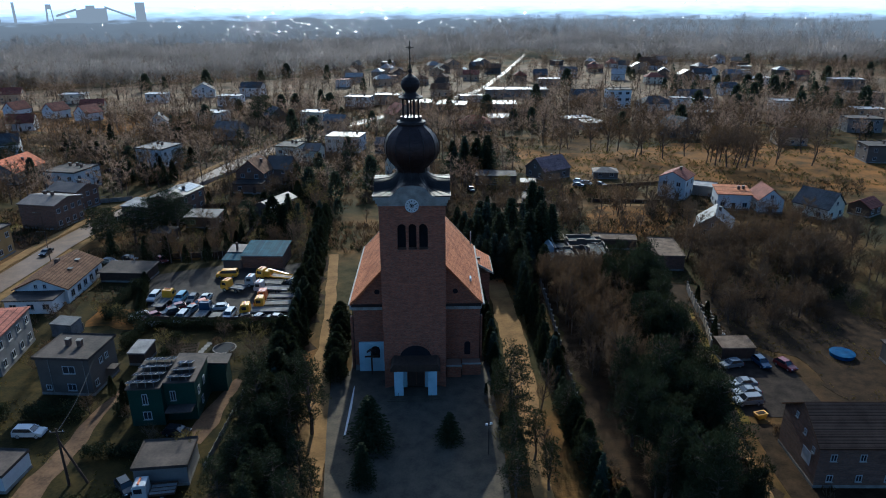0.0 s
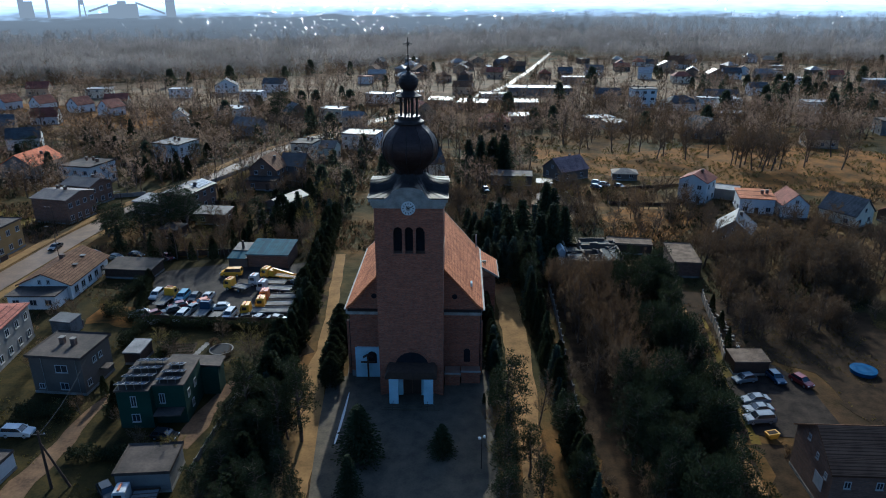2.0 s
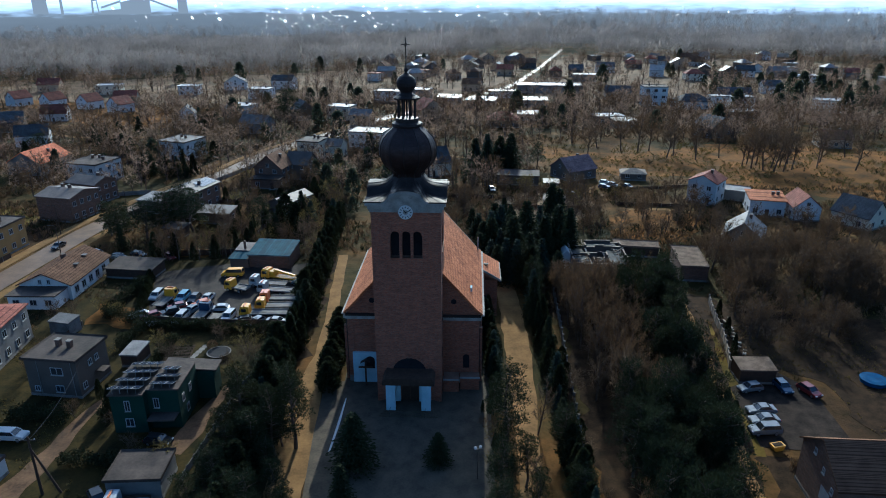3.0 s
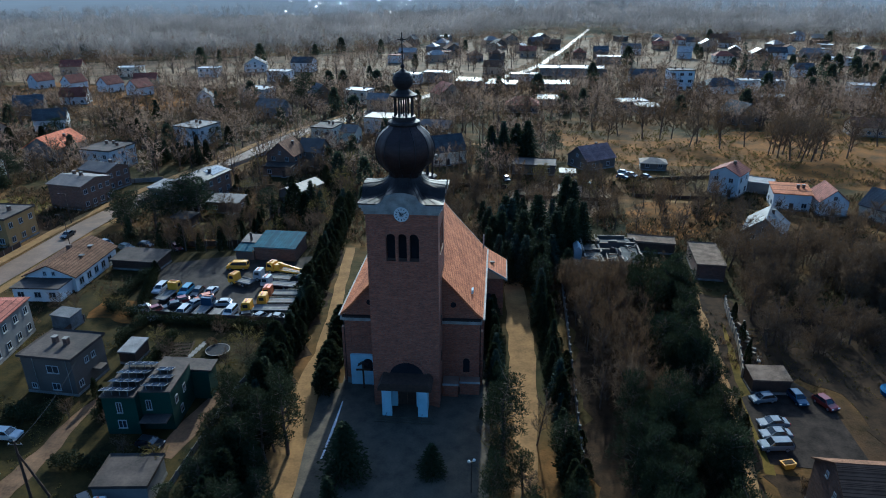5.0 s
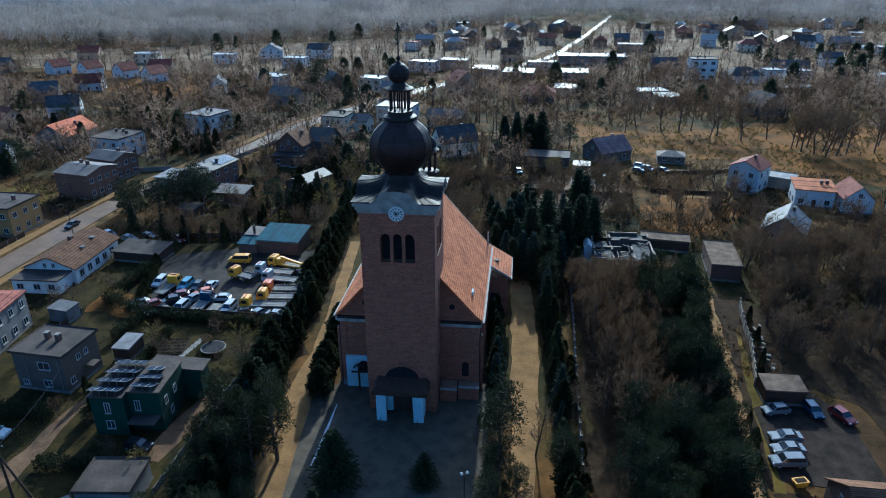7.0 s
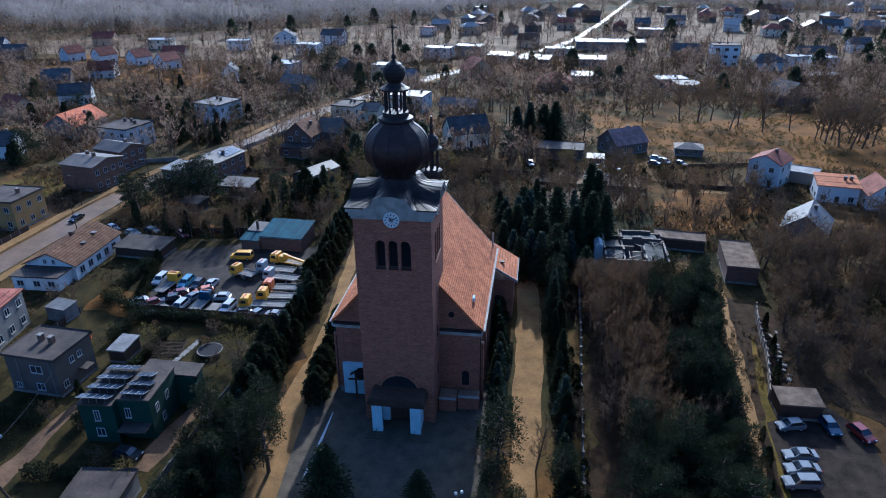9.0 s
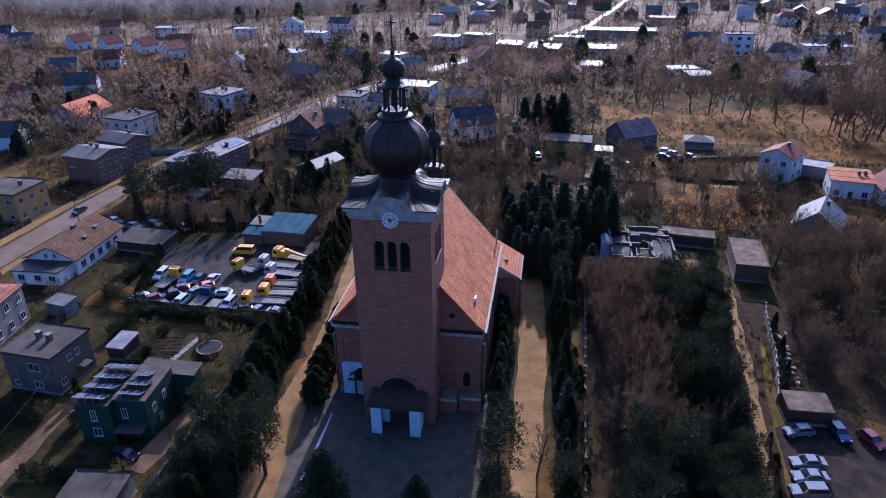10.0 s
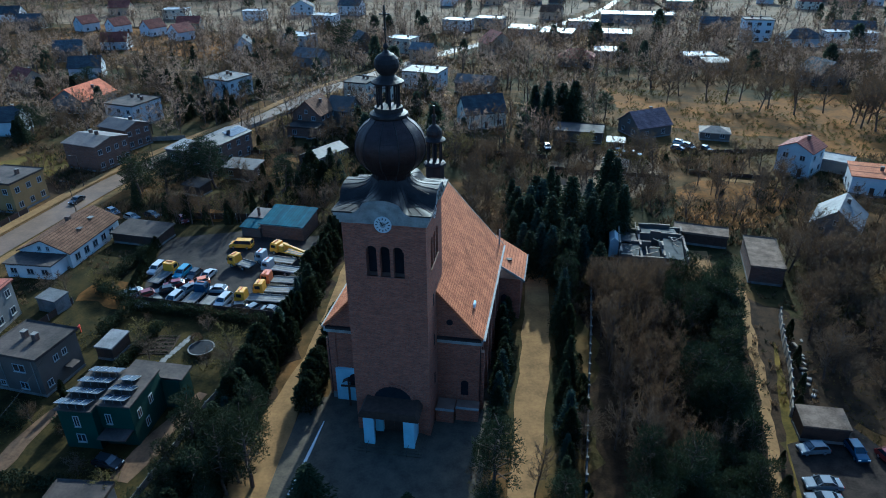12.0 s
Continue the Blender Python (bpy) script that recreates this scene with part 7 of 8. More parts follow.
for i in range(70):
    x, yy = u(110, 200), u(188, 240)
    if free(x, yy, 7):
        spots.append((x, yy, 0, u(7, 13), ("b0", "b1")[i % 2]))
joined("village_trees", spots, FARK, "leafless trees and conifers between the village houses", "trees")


def scrub(name, count, place, hlo, hhi, leaf, label, seed):
    """Low winter undergrowth: many small tufts of stalks in one body."""
    r = np.random.default_rng(seed)
    vs, fs = [], []
    made = 0
    while made < count:
        x, yy = place(r)
        if x is None:
            continue
        made += 1
        h = r.uniform(hlo, hhi) * (0.5 if yy < 60 else 1.0)
        for i in range(11):
            a, b = 6.283 * r.random(), 6.283 * r.random()
            rad = h * 0.5 * r.random()
            k = len(vs)
            wd = 0.012 * h + 0.014
            bx, by = x + 0.3 * rad * math.cos(a), yy + 0.3 * rad * math.sin(a)
            tx, ty = x + rad * 1.4 * math.cos(a), yy + rad * 1.4 * math.sin(a)
            vs += [(bx - wd * math.cos(b), by - wd * math.sin(b), -0.05), (bx + wd * math.cos(b), by + wd * math.sin(b), -0.05), (tx + wd * 1.6 * math.cos(b), ty + wd * 1.6 * math.sin(b), h * 0.6), (tx, ty, h * r.uniform(0.8, 1.0))]
            fs.append((k, k + 1, k + 2, k + 3))
    return tagged(link(name, raw(name, vs, fs, M[leaf]), None), label, "undergrowth", kind="stuff")


OPEN = [(-76, -22, -34, 24), (60, 92, -14, 34), (26, 50, -40, 44), (-60, -20, 22, 58), (-20.5, 22, -45, 62), (12, 22.5, -45, 62), (48, 66, -14, 4), (-50, -43, -35, 10), (-32, -26, -20, 10)]


def garden_spot(r):
    yy = -30 + 330 * r.random() ** 1.3
    x = r.uniform(-0.72, 0.72) * (yy + 100)
    if any(a < x < b and c < yy < d for a, b, c, d in OPEN) or noise.noise(Vector((x * 0.05, yy * 0.05, 0))) < -0.12:
        return None, None
    if 44 < x < 190 and 118 < yy < 186 and r.random() < 0.95:
        return None, None
    return (x, yy) if free(x, yy, 5.5) else (None, None)


def near_grass(r):
    if r.random() < 0.75:
        x, yy = r.uniform(-76, -23), r.uniform(-32, 24)
    else:
        x, yy = r.uniform(59, 96), r.uniform(-14, 36)
    if any(a < x < b and c < yy < d for a, b, c, d in OPEN[3:]) or not free(x, yy, 5) or (-42 < x < -29 and -8 < yy < 6) or noise.noise(Vector((x * 0.15, yy * 0.15, 3))) < -0.05:
        return None, None
    return x, yy


scrub("grass_tufts", 5200, near_grass, 0.2, 0.6, "twig_gold", "tufts of dry yellow-green grass", 44)
def meadow_spot(r):
    x, yy = r.uniform(46, 192), r.uniform(110, 186)
    return (x, yy) if free(x, yy, 6) and noise.noise(Vector((x * 0.09, yy * 0.09, 5))) > -0.1 else (None, None)


scrub("grass_tufts", 2600, meadow_spot, 0.3, 1.0, "twig_gold", "tufts of tall dry meadow grass", 45)
scrub("undergrowth", 10000, garden_spot, 0.5, 1.8, "twig", "brown leafless garden undergrowth", 41)
scrub("undergrowth", 6000, garden_spot, 0.4, 1.5, "twig_grey", "grey-green garden undergrowth", 42)
scrub("undergrowth", 4000, garden_spot, 0.4, 1.6, "thuja", "small evergreen garden bushes", 43)


def far_woods(name, count, place, hlo, hhi, label, leaf, per=16, seed=3):
    """A far wood as one joined body of many fine crowns."""
    r = np.random.default_rng(seed)
    at = []
    while len(at) < count:
        x, yy = place(r)
        if x is not None:
            at.append((x, yy, hill_z(x, yy), r.uniform(hlo, hhi)))
    x, yy, g, h = (np.repeat(c, per) for c in np.array(at).T)
    n = len(x)
    a, b = 2 * math.pi * r.random(n), 2 * math.pi * r.random(n)
    s = r.random(n) ** 0.7
    rad = h * 0.36 * np.sqrt(r.random(n)) * (1.15 - 0.7 * s)
    z0 = g + h * (0.1 + 0.8 * s)
    ln, wd = h * r.uniform(0.07, 0.17, n), h * r.uniform(0.006, 0.013, n)
    px, py = x + np.cos(a) * rad, yy + np.sin(a) * rad
    tx, ty = px + np.cos(a) * ln * 0.5, py + np.sin(a) * ln * 0.5
    cb, sb = np.cos(b) * wd, np.sin(b) * wd
    co = np.stack([px - cb, py - sb, z0 - ln * 0.4, px + cb, py + sb, z0 - ln * 0.4, tx, ty, z0 + ln * 0.6], 1)
    me = bpy.data.meshes.new(name)
    me.vertices.add(3 * n)
    me.vertices.foreach_set("co", co.ravel())
    me.loops.add(3 * n)
    me.loops.foreach_set("vertex_index", np.arange(3 * n))
    me.polygons.add(n)
    me.polygons.foreach_set("loop_start", 3 * np.arange(n))
    me.update(calc_edges=True)
    # crowns are shaded as soft round bodies
    nv = np.stack([(px - x) / h, (py - yy) / h, (z0 - g) / h * 0.5 + 0.12], 1)
    nv = nv / np.linalg.norm(nv, axis=1)[:, None]
    me.polygons.foreach_set("use_smooth", [True] * n)
    me.normals_split_custom_set_from_vertices(np.repeat(nv, 3, axis=0).tolist())
    me.materials.append(M[leaf])
    return tagged(link(name, me, None), label, "woodland", kind="stuff")


def wood_edge(x):
    """How far off the wood begins, across the view."""
    pts = [(-900, 620), (-270, 412), (-167, 436), (-88, 466), (-37, 504), (37, 606), (171, 590), (335, 566), (420, 520), (900, 640)]
    for (a, b), (c, d) in zip(pts, pts[1:]):
        if a <= x < c:
            return b + (d - b) * (x - a) / (c - a)
    return 650


def near_wood(r):
    x = r.uniform(-620, 620)
    e = wood_edge(x)
    yy = e + 330 * r.random() ** 1.3
    if math.hypot(x, yy) > 850 or abs(x) > 0.85 * (yy + 120) or (60 < x < 170 and yy < 640):
        return None, None
    return x, yy


def mid_wood(r):
    yy = r.uniform(640, 900)
    x = r.uniform(-0.8, 0.8) * yy
    if not 790 < math.hypot(x, yy) < (925 if x > 110 else 870):
        return None, None
    return x, yy


far_woods("woodland", 5600, near_wood, 11, 19, "grey-brown leafless wood beyond the village, paled for haze", "far_wood", per=90)
far_woods("woodland", 2200, mid_wood, 8, 14, "distant leafless woods, paled for haze", "far_wood", per=60, seed=5)

# ---- far town and works ----
def far_town():
    """Sloping roofs of a far town, most of them turned so that the low sun glances off them."""
    r = np.random.default_rng(12)
    vs, fs = [], []
    sd = np.array((math.sin(_a) * math.cos(_e), math.cos(_a) * math.cos(_e), math.sin(_e)))
    for i in range(230):
        if i % 3:
            dist, a = r.uniform(850, 1040), r.normal() * 0.13 - 0.1
        else:
            dist, a = r.uniform(900, 1070), r.uniform(-0.45, 0.6)
        x, y = dist * math.sin(a), dist * math.cos(a)
        n = sd - np.array((math.sin(a), math.cos(a), -0.02)) + r.normal(size=3) * 0.035
        w, d = r.uniform(0.5, 1.5), r.uniform(0.25, 0.7)
        k = len(vs)
        g = hill_z(x, y) + 0.9
        for lo in (0.0, -0.25):
            for dx, dy in ((-w, -d), (w, -d), (w, d), (-w, d)):
                vs.append((x + dx, y + dy, g + lo - (n[0] * dx + n[1] * dy) / n[2]))
        fs += [(k, k + 1, k + 2, k + 3), (k + 4, k + 7, k + 6, k + 5)] + [(k + j, k + 4 + j, k + 4 + (j + 1) % 4, k + (j + 1) % 4) for j in range(4)]
    t = thing("far_town", 0, 0, 0, 0, "distant town with glinting roofs on the hillside", "town", kind="stuff")
    tagged(link("roofs", raw("roofs", vs, fs, M["glint"]), None, t), kind="stuff")


far_town()
# outline of works on the horizon, its haze painted as an even glow
hz = bpy.data.materials.new("works_haze_glow")
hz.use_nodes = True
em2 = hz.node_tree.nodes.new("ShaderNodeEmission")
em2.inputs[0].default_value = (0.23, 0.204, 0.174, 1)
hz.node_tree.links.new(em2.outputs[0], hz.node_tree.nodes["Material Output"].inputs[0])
pw = thing("backdrop", -392, 878, 28, 24, "distant works with towers, haze painted as glow", "backdrop", kind="structure")
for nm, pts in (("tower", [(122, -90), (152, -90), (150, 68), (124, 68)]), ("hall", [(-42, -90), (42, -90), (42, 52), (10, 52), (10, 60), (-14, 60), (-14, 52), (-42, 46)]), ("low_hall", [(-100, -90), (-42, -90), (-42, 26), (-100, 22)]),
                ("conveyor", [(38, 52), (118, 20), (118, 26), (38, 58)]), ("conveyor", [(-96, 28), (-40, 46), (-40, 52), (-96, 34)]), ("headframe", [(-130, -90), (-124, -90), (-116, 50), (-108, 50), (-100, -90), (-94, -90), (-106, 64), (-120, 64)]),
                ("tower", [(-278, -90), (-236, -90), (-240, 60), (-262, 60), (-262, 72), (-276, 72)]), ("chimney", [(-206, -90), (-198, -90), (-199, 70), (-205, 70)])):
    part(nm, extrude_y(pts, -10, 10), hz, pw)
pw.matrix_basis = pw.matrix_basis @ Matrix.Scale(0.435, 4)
# Far halls get a paler glow that paints sunlit haze on them.
hl = bpy.data.materials.new("halls_haze_glow")
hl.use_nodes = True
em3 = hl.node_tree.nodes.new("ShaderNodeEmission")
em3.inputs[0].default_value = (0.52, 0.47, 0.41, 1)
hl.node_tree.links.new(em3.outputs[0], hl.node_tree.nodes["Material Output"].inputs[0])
fh = thing("backdrop", 0, 0, 0, 0, "distant flat industrial halls in painted pale glow", "backdrop", kind="structure")
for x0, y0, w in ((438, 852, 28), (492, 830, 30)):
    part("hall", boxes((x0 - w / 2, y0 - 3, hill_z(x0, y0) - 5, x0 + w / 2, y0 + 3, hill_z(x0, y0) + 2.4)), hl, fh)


# ---- vehicles ----
def wheel(parent, x, y, r=0.33, w=0.22):
    tyre = lathe([(r * 0.7, -w / 2), (r * 0.96, -w / 2), (r, -w / 3), (r, w / 3), (r * 0.96, w / 2), (r * 0.7, w / 2)], 16)
    bmesh.ops.transform(tyre, matrix=pose(x, y, r, 0, 90, 0), verts=tyre.verts)
    wh = part("wheel", tyre, M["tyre"], parent)
    rim = lathe([(r * 0.68, -w / 2 - 0.01), (r * 0.5, -w / 2 + 0.02), (r * 0.5, w / 2 - 0.02), (r * 0.68, w / 2 + 0.01)], 12)
    bmesh.ops.transform(rim, matrix=pose(x, y, r, 0, 90, 0), verts=rim.verts)
    part("rim", rim, M["rim"], wh)


CAR_SHAPES = {
    # lower body outline (y, z) and cabin outline, front at -y
    "hatch": (4.0, 1.72, [(-2.0, 0.28), (-2.0, 0.62), (-1.85, 0.78), (-1.0, 0.92), (1.75, 0.98), (2.0, 0.85), (2.0, 0.3)], [(-1.0, 0.9), (-0.35, 1.42), (1.3, 1.45), (1.85, 0.96)]),
    "sedan": (4.5, 1.78, [(-2.25, 0.28), (-2.25, 0.62), (-2.1, 0.76), (-1.05, 0.9), (1.4, 0.96), (2.2, 0.9), (2.25, 0.6), (2.25, 0.3)], [(-1.1, 0.88), (-0.4, 1.38), (0.85, 1.4), (1.6, 0.95)]),
    "suv": (4.6, 1.86, [(-2.3, 0.34), (-2.3, 0.8), (-2.1, 0.98), (-1.2, 1.08), (2.1, 1.12), (2.3, 1.0), (2.3, 0.36)], [(-1.2, 1.06), (-0.55, 1.64), (1.9, 1.68), (2.2, 1.1)]),
    "van": (5.0, 1.95, [(-2.5, 0.34), (-2.5, 0.9), (-2.2, 1.1), (-1.6, 1.2), (2.4, 1.2), (2.5, 1.0), (2.5, 0.36)], [(-1.75, 1.18), (-1.0, 1.92), (2.35, 1.98), (2.48, 1.18)]),
}


def loft(outline, half, inset, top_z):
    """A body from a side outline, drawn in towards the top and rounded at the edges."""
    bm = extrude_y([(p[0], p[1]) for p in outline], -half, half)
    bmesh.ops.transform(bm, matrix=pose(0, 0, 0, 0, 0, 90), verts=bm.verts)
    zs = [v.co.z for v in bm.verts]
    lo, hi = min(zs), max(zs)
    for v in bm.verts:
        f = (v.co.z - lo) / (hi - lo)
        v.co.x *= 1 - inset * f * f
    bmesh.ops.bevel(bm, geom=list(bm.edges), offset=0.06, segments=2, affect="EDGES")
    return bm


def car(kind, x, y, turn, paint, label, group="parked cars"):
    ln, wd, body, cabin = CAR_SHAPES[kind]
    c = thing("car", x, y, 0.06, turn, label, "car", group)
    # the outlines run along local y after the turn of the loft
    flip = [(p[0], p[1]) for p in body]
    c.matrix_basis = c.matrix_basis @ Matrix.Scale(0.94, 4)
    part("body", loft(flip, wd / 2, 0.06, 0), M["c_" + paint], c)
    cb = part("cabin", loft(cabin, wd / 2 - 0.08, 0.2, 0), M["car_glass"], c)
    roof = [(cabin[1][0] + 0.02, cabin[1][1] - 0.03), (cabin[2][0] + 0.02, cabin[2][1] - 0.03), (cabin[2][0], cabin[2][1] + 0.035), (cabin[1][0], cabin[1][1] + 0.035)]
    part("roof", loft(roof, (wd / 2 - 0.08) * 0.82, 0.03, 0), M["c_" + paint], c)
    for sg in (-1, 1):
        hw2 = (wd / 2 - 0.08)
        for (a, b) in ((cabin[0], cabin[1]), (cabin[3], cabin[2])):
            bm = bmesh.new()
            p0, p1 = Vector((sg * hw2, a[0], a[1])), Vector((sg * hw2 * 0.81, b[0], b[1]))
            vs = [bm.verts.new(p + Vector((ox, oy, 0.01))) for p in (p0, p1) for ox, oy in ((-0.05, -0.05), (0.05, -0.05), (0.05, 0.05), (-0.05, 0.05))]
            for i in range(4):
                bm.faces.new((vs[i], vs[(i + 1) % 4], vs[4 + (i + 1) % 4], vs[4 + i]))
            part("pillar", bm, M["c_" + paint], c)
        for yy in (-ln * 0.31, ln * 0.3):
            wheel(c, sg * (wd / 2 - 0.12), yy, 0.36 if kind in ("suv", "van") else 0.31)
        part("headlight", boxes((sg * wd * 0.36 - 0.2, -ln / 2 - 0.02, body[1][1] - 0.06, sg * wd * 0.36 + 0.2, -ln / 2 + 0.14, body[1][1] + 0.1), bevel=0.03), M["lamp"], c)
        part("tail_light", boxes((sg * wd * 0.4 - 0.14, ln / 2 - 0.1, 0.66, sg * wd * 0.4 + 0.14, ln / 2 + 0.015, 0.86), bevel=0.02), M["tail"], c)
        part("mirror", boxes((sg * (wd / 2 + 0.08) - 0.09, cabin[0][0] + 0.25, cabin[0][1] + 0.06, sg * (wd / 2 + 0.08) + 0.09, cabin[0][0] + 0.37, cabin[0][1] + 0.2), bevel=0.02), M["c_" + paint], c)
    part("bumper", boxes((-wd / 2 + 0.08, -ln / 2 - 0.05, 0.26, wd / 2 - 0.08, -ln / 2 + 0.1, 0.46), bevel=0.04), M["tyre"], c)
    return c


def flatbed(x, y, turn, paint, bed, label, crane=False, ln=7.2):
    """A recovery lorry: cab, chassis, open load bed and wheels; it faces along -y before the turn."""
    t = thing("flatbed_truck", x, y, 0.06, turn, label, "lorry", "recovery lorries")
    f = -ln / 2
    cabo = [(f, 0.55), (f, 1.35), (f + 0.28, 2.35), (f + 0.5, 2.5), (f + 1.85, 2.5), (f + 1.9, 0.55)]
    part("cab", loft(cabo, 1.05, 0.06, 0), M["c_" + paint], t)
    part("windscreen", loft([(f - 0.015, 1.4), (f + 0.24, 2.28), (f + 0.3, 2.28), (f + 0.05, 1.4)], 0.92, 0.04, 0), M["car_glass"], t)
    for sg in (-1, 1):
        part("side_window", boxes((sg * 1.035 - 0.03, f + 0.45, 1.45, sg * 1.035 + 0.015, f + 1.4, 2.1)), M["car_glass"], t)
        part("headlight", boxes((sg * 0.75 - 0.18, f - 0.04, 0.75, sg * 0.75 + 0.18, f + 0.05, 1.0), bevel=0.02), M["lamp"], t)
        part("mirror", boxes((sg * 1.22 - 0.09, f + 0.2, 1.5, sg * 1.22 + 0.09, f + 0.3, 1.95), bevel=0.02), M["tyre"], t)
        wheel(t, sg * 0.92, f + 1.0, 0.42, 0.28)
        wheel(t, sg * 0.92, f + ln * 0.7, 0.42, 0.36)
        part("side_rail", boxes((sg * 1.1 - 0.05, f + 2.05, 0.95, sg * 1.1 + 0.05, ln / 2, 1.2)), M["c_" + bed] if "c_" + bed in M else M[bed], t)
    part("beacon_bar", boxes((-0.7, f + 0.85, 2.5, 0.7, f + 1.1, 2.66), bevel=0.03), M["c_orange"], t)
    part("chassis", boxes((-0.45, f + 0.3, 0.45, 0.45, ln / 2 - 0.3, 0.75)), M["tyre"], t)
    part("bed", boxes((-1.05, f + 2.05, 0.88, 1.05, ln / 2, 1.02)), M[bed], t, "bare metal load bed")
    for k in range(3):
        part("bed_track", boxes((-0.95 + 0.7 * k, f + 2.1, 1.02, -0.45 + 0.7 * k, ln / 2 - 0.1, 1.045)), M["metal_light"] if k != 1 else M["concrete"], t)
    if crane:
        part("winch_box", boxes((-0.9, f + 2.1, 1.05, 0.9, f + 3.3, 2.2), bevel=0.06), M["c_" + paint], t)
        bm = loft([(f + 2.6, 2.1), (f + 2.9, 2.5), (ln / 2 - 0.3, 1.7), (ln / 2 - 0.2, 1.3)], 0.28, 0.1, 0)
        part("boom", bm, M["c_" + paint], t)
    return t


# yard beside the church hedge: lorries in a row, cars in rows
flatbed(-28.7, 29.4, -91, "yellow", "concrete", "large yellow recovery lorry with an empty flat bed", ln=9.4)
flatbed(-27.6, 32.5, -89, "yellow", "rubble", "smaller yellow recovery lorry with a pale bed", ln=7.2)
flatbed(-27.5, 35.9, -91, "orange", "concrete", "orange-yellow lorry beside other recovery lorries", ln=7.4)
flatbed(-29.0, 40.2, -101, "white", "metal_light", "white-cabbed recovery lorry with a flat bed", ln=7.4)
flatbed(-31.2, 43.6, -99, "white", "rubble", "white lorry parked beside a yellow wrecker", ln=8.0)
flatbed(-29.6, 47.2, -108, "yellow", "c_yellow", "yellow wrecker with a crane boom", crane=True, ln=8.0)
flatbed(-37.2, 41.6, -112, "yellow", "metal_light", "small yellow pickup lorry with a grey bed", ln=5.4)
car("van", -40.4, 49.6, -91, "yellow", "yellow van parked in the yard")
flatbed(-50.0, 35.8, 171, "yellow", "metal_light", "yellow lorry seen from behind with an empty bed", ln=6.4)
flatbed(-40.7, 28.9, 174, "blue", "metal_light", "blue recovery lorry with a pale flat bed", ln=6.6)
for x, y, tr, lab in ((-38.0, 27.6, 174, "bare car trailer with a pale metal deck"), (-48.4, 27.0, 140, "low car trailer with a ramp")):
    t = thing("trailer", x, y, 0.06, tr, lab, "trailer", "car trailers")
    part("deck", boxes((-1.0, -2.2, 0.55, 1.0, 2.2, 0.66), bevel=0.02), M["concrete"], t)
    part("drawbar", boxes((-0.06, 2.2, 0.45, 0.06, 3.3, 0.55)), M["iron"], t)
    for sg in (-1, 1):
        part("side_rail", boxes((sg * 1.02 - 0.04, -2.2, 0.5, sg * 1.02 + 0.04, 2.2, 0.85)), M["metal_light"], t)
        wheel(t, sg * 0.85, -0.4, 0.28, 0.2)
        wheel(t, sg * 0.85, 0.35, 0.28, 0.2)
for kind, x, y, tr, paint, lab in (
    ("suv", -52.8, 38.4, -6, "white", "white car parked in the crowded yard"), ("suv", -47.2, 37.4, -6, "cyan", "light blue car in the yard"), ("hatch", -44.7, 37.0, -6, "black", "dark hatchback between other cars"),
    ("sedan", -42.1, 37.0, -9, "white", "white saloon at the end of a row"), ("hatch", -42.5, 34.4, -58, "orange", "orange hatchback in the yard"), ("hatch", -46.8, 33.1, -66, "red", "red hatchback in a packed row"),
    ("hatch", -47.4, 30.9, -62, "black", "dark old car in the yard"), ("sedan", -43.6, 31.6, -24, "grey", "grey saloon in the yard"), ("hatch", -38.2, 32.2, -88, "white", "white pickup beside a blue lorry"),
    ("suv", -44.4, 28.2, -8, "white", "white estate car in the yard"), ("suv", -35.4, 28.4, -8, "white", "white car with a tall cabin"),
    ("hatch", -32.4, 26.9, -76, "black", "black car beside the fence"), ("hatch", -29.6, 26.2, -30, "grey", "dark grey car beside the fence"), ("sedan", -25.8, 26.4, 78, "silver", "car under a pale cover"),
    ("hatch", -53.0, 29.6, -78, "white", "white car beside the hedge"), ("hatch", -50.4, 29.0, -50, "red", "red car beside the hedge"), ("sedan", -24.4, 44.4, 70, "silver", "silver car at the lorry row's end")):
    car(kind, x, y, tr, paint, lab, "cars in the yard")
car("suv", -55.4, -8.2, 86, "white", "white estate car on a drive")
car("sedan", 52.2, -3.9, -88, "grey", "light grey saloon in a gravel yard", "cars in the gravel yard")
car("sedan", 51.5, -6.4, -88, "grey", "grey saloon in a gravel yard", "cars in the gravel yard")
car("suv", 50.4, -8.9, -88, "grey", "grey estate car in a gravel yard", "cars in the gravel yard")
car("hatch", 53.2, 2.0, -80, "grey", "dark grey hatchback before a garage", "cars in the gravel yard")
car("hatch", 58.4, 2.2, 6, "blue", "dark blue hatchback facing a garage", "cars in the gravel yard")
car("hatch", 62.0, 1.0, 20, "red", "dark red hatchback on the grass edge", "cars in the gravel yard")
sk = thing("skip", 50.4, -12.6, 0.05, 12, "small yellow metal skip at the yard's end", "skip")
part("tub", extrude_y([(-0.6, 0.1), (0.6, 0.1), (0.9, 0.8), (-0.9, 0.8)], -0.5, 0.5), M["c_yellow"], sk)
part("rim", boxes((-0.94, -0.54, 0.804, 0.94, 0.54, 0.87), bevel=0.02), M["c_yellow"], sk)
part("load", boxes((-0.7, -0.36, 0.8, 0.7, 0.36, 0.93), bevel=0.04), M["soil"], sk)
car("sedan", -88.2, 68.5, -4, "black", "black car on the road")
car("hatch", -37.6, -21.0, 40, "black", "black car beside a garage")
flatbed(-33.4, -22.6, -86, "white", "wood_dark", "small tipper lorry with a light cab", ln=5.2)
car("hatch", -34.5, -9.6, 80, "black", "dark car before the green house")
car("hatch", 95.5, 99.5, -30, "grey", "grey car beside a garage")
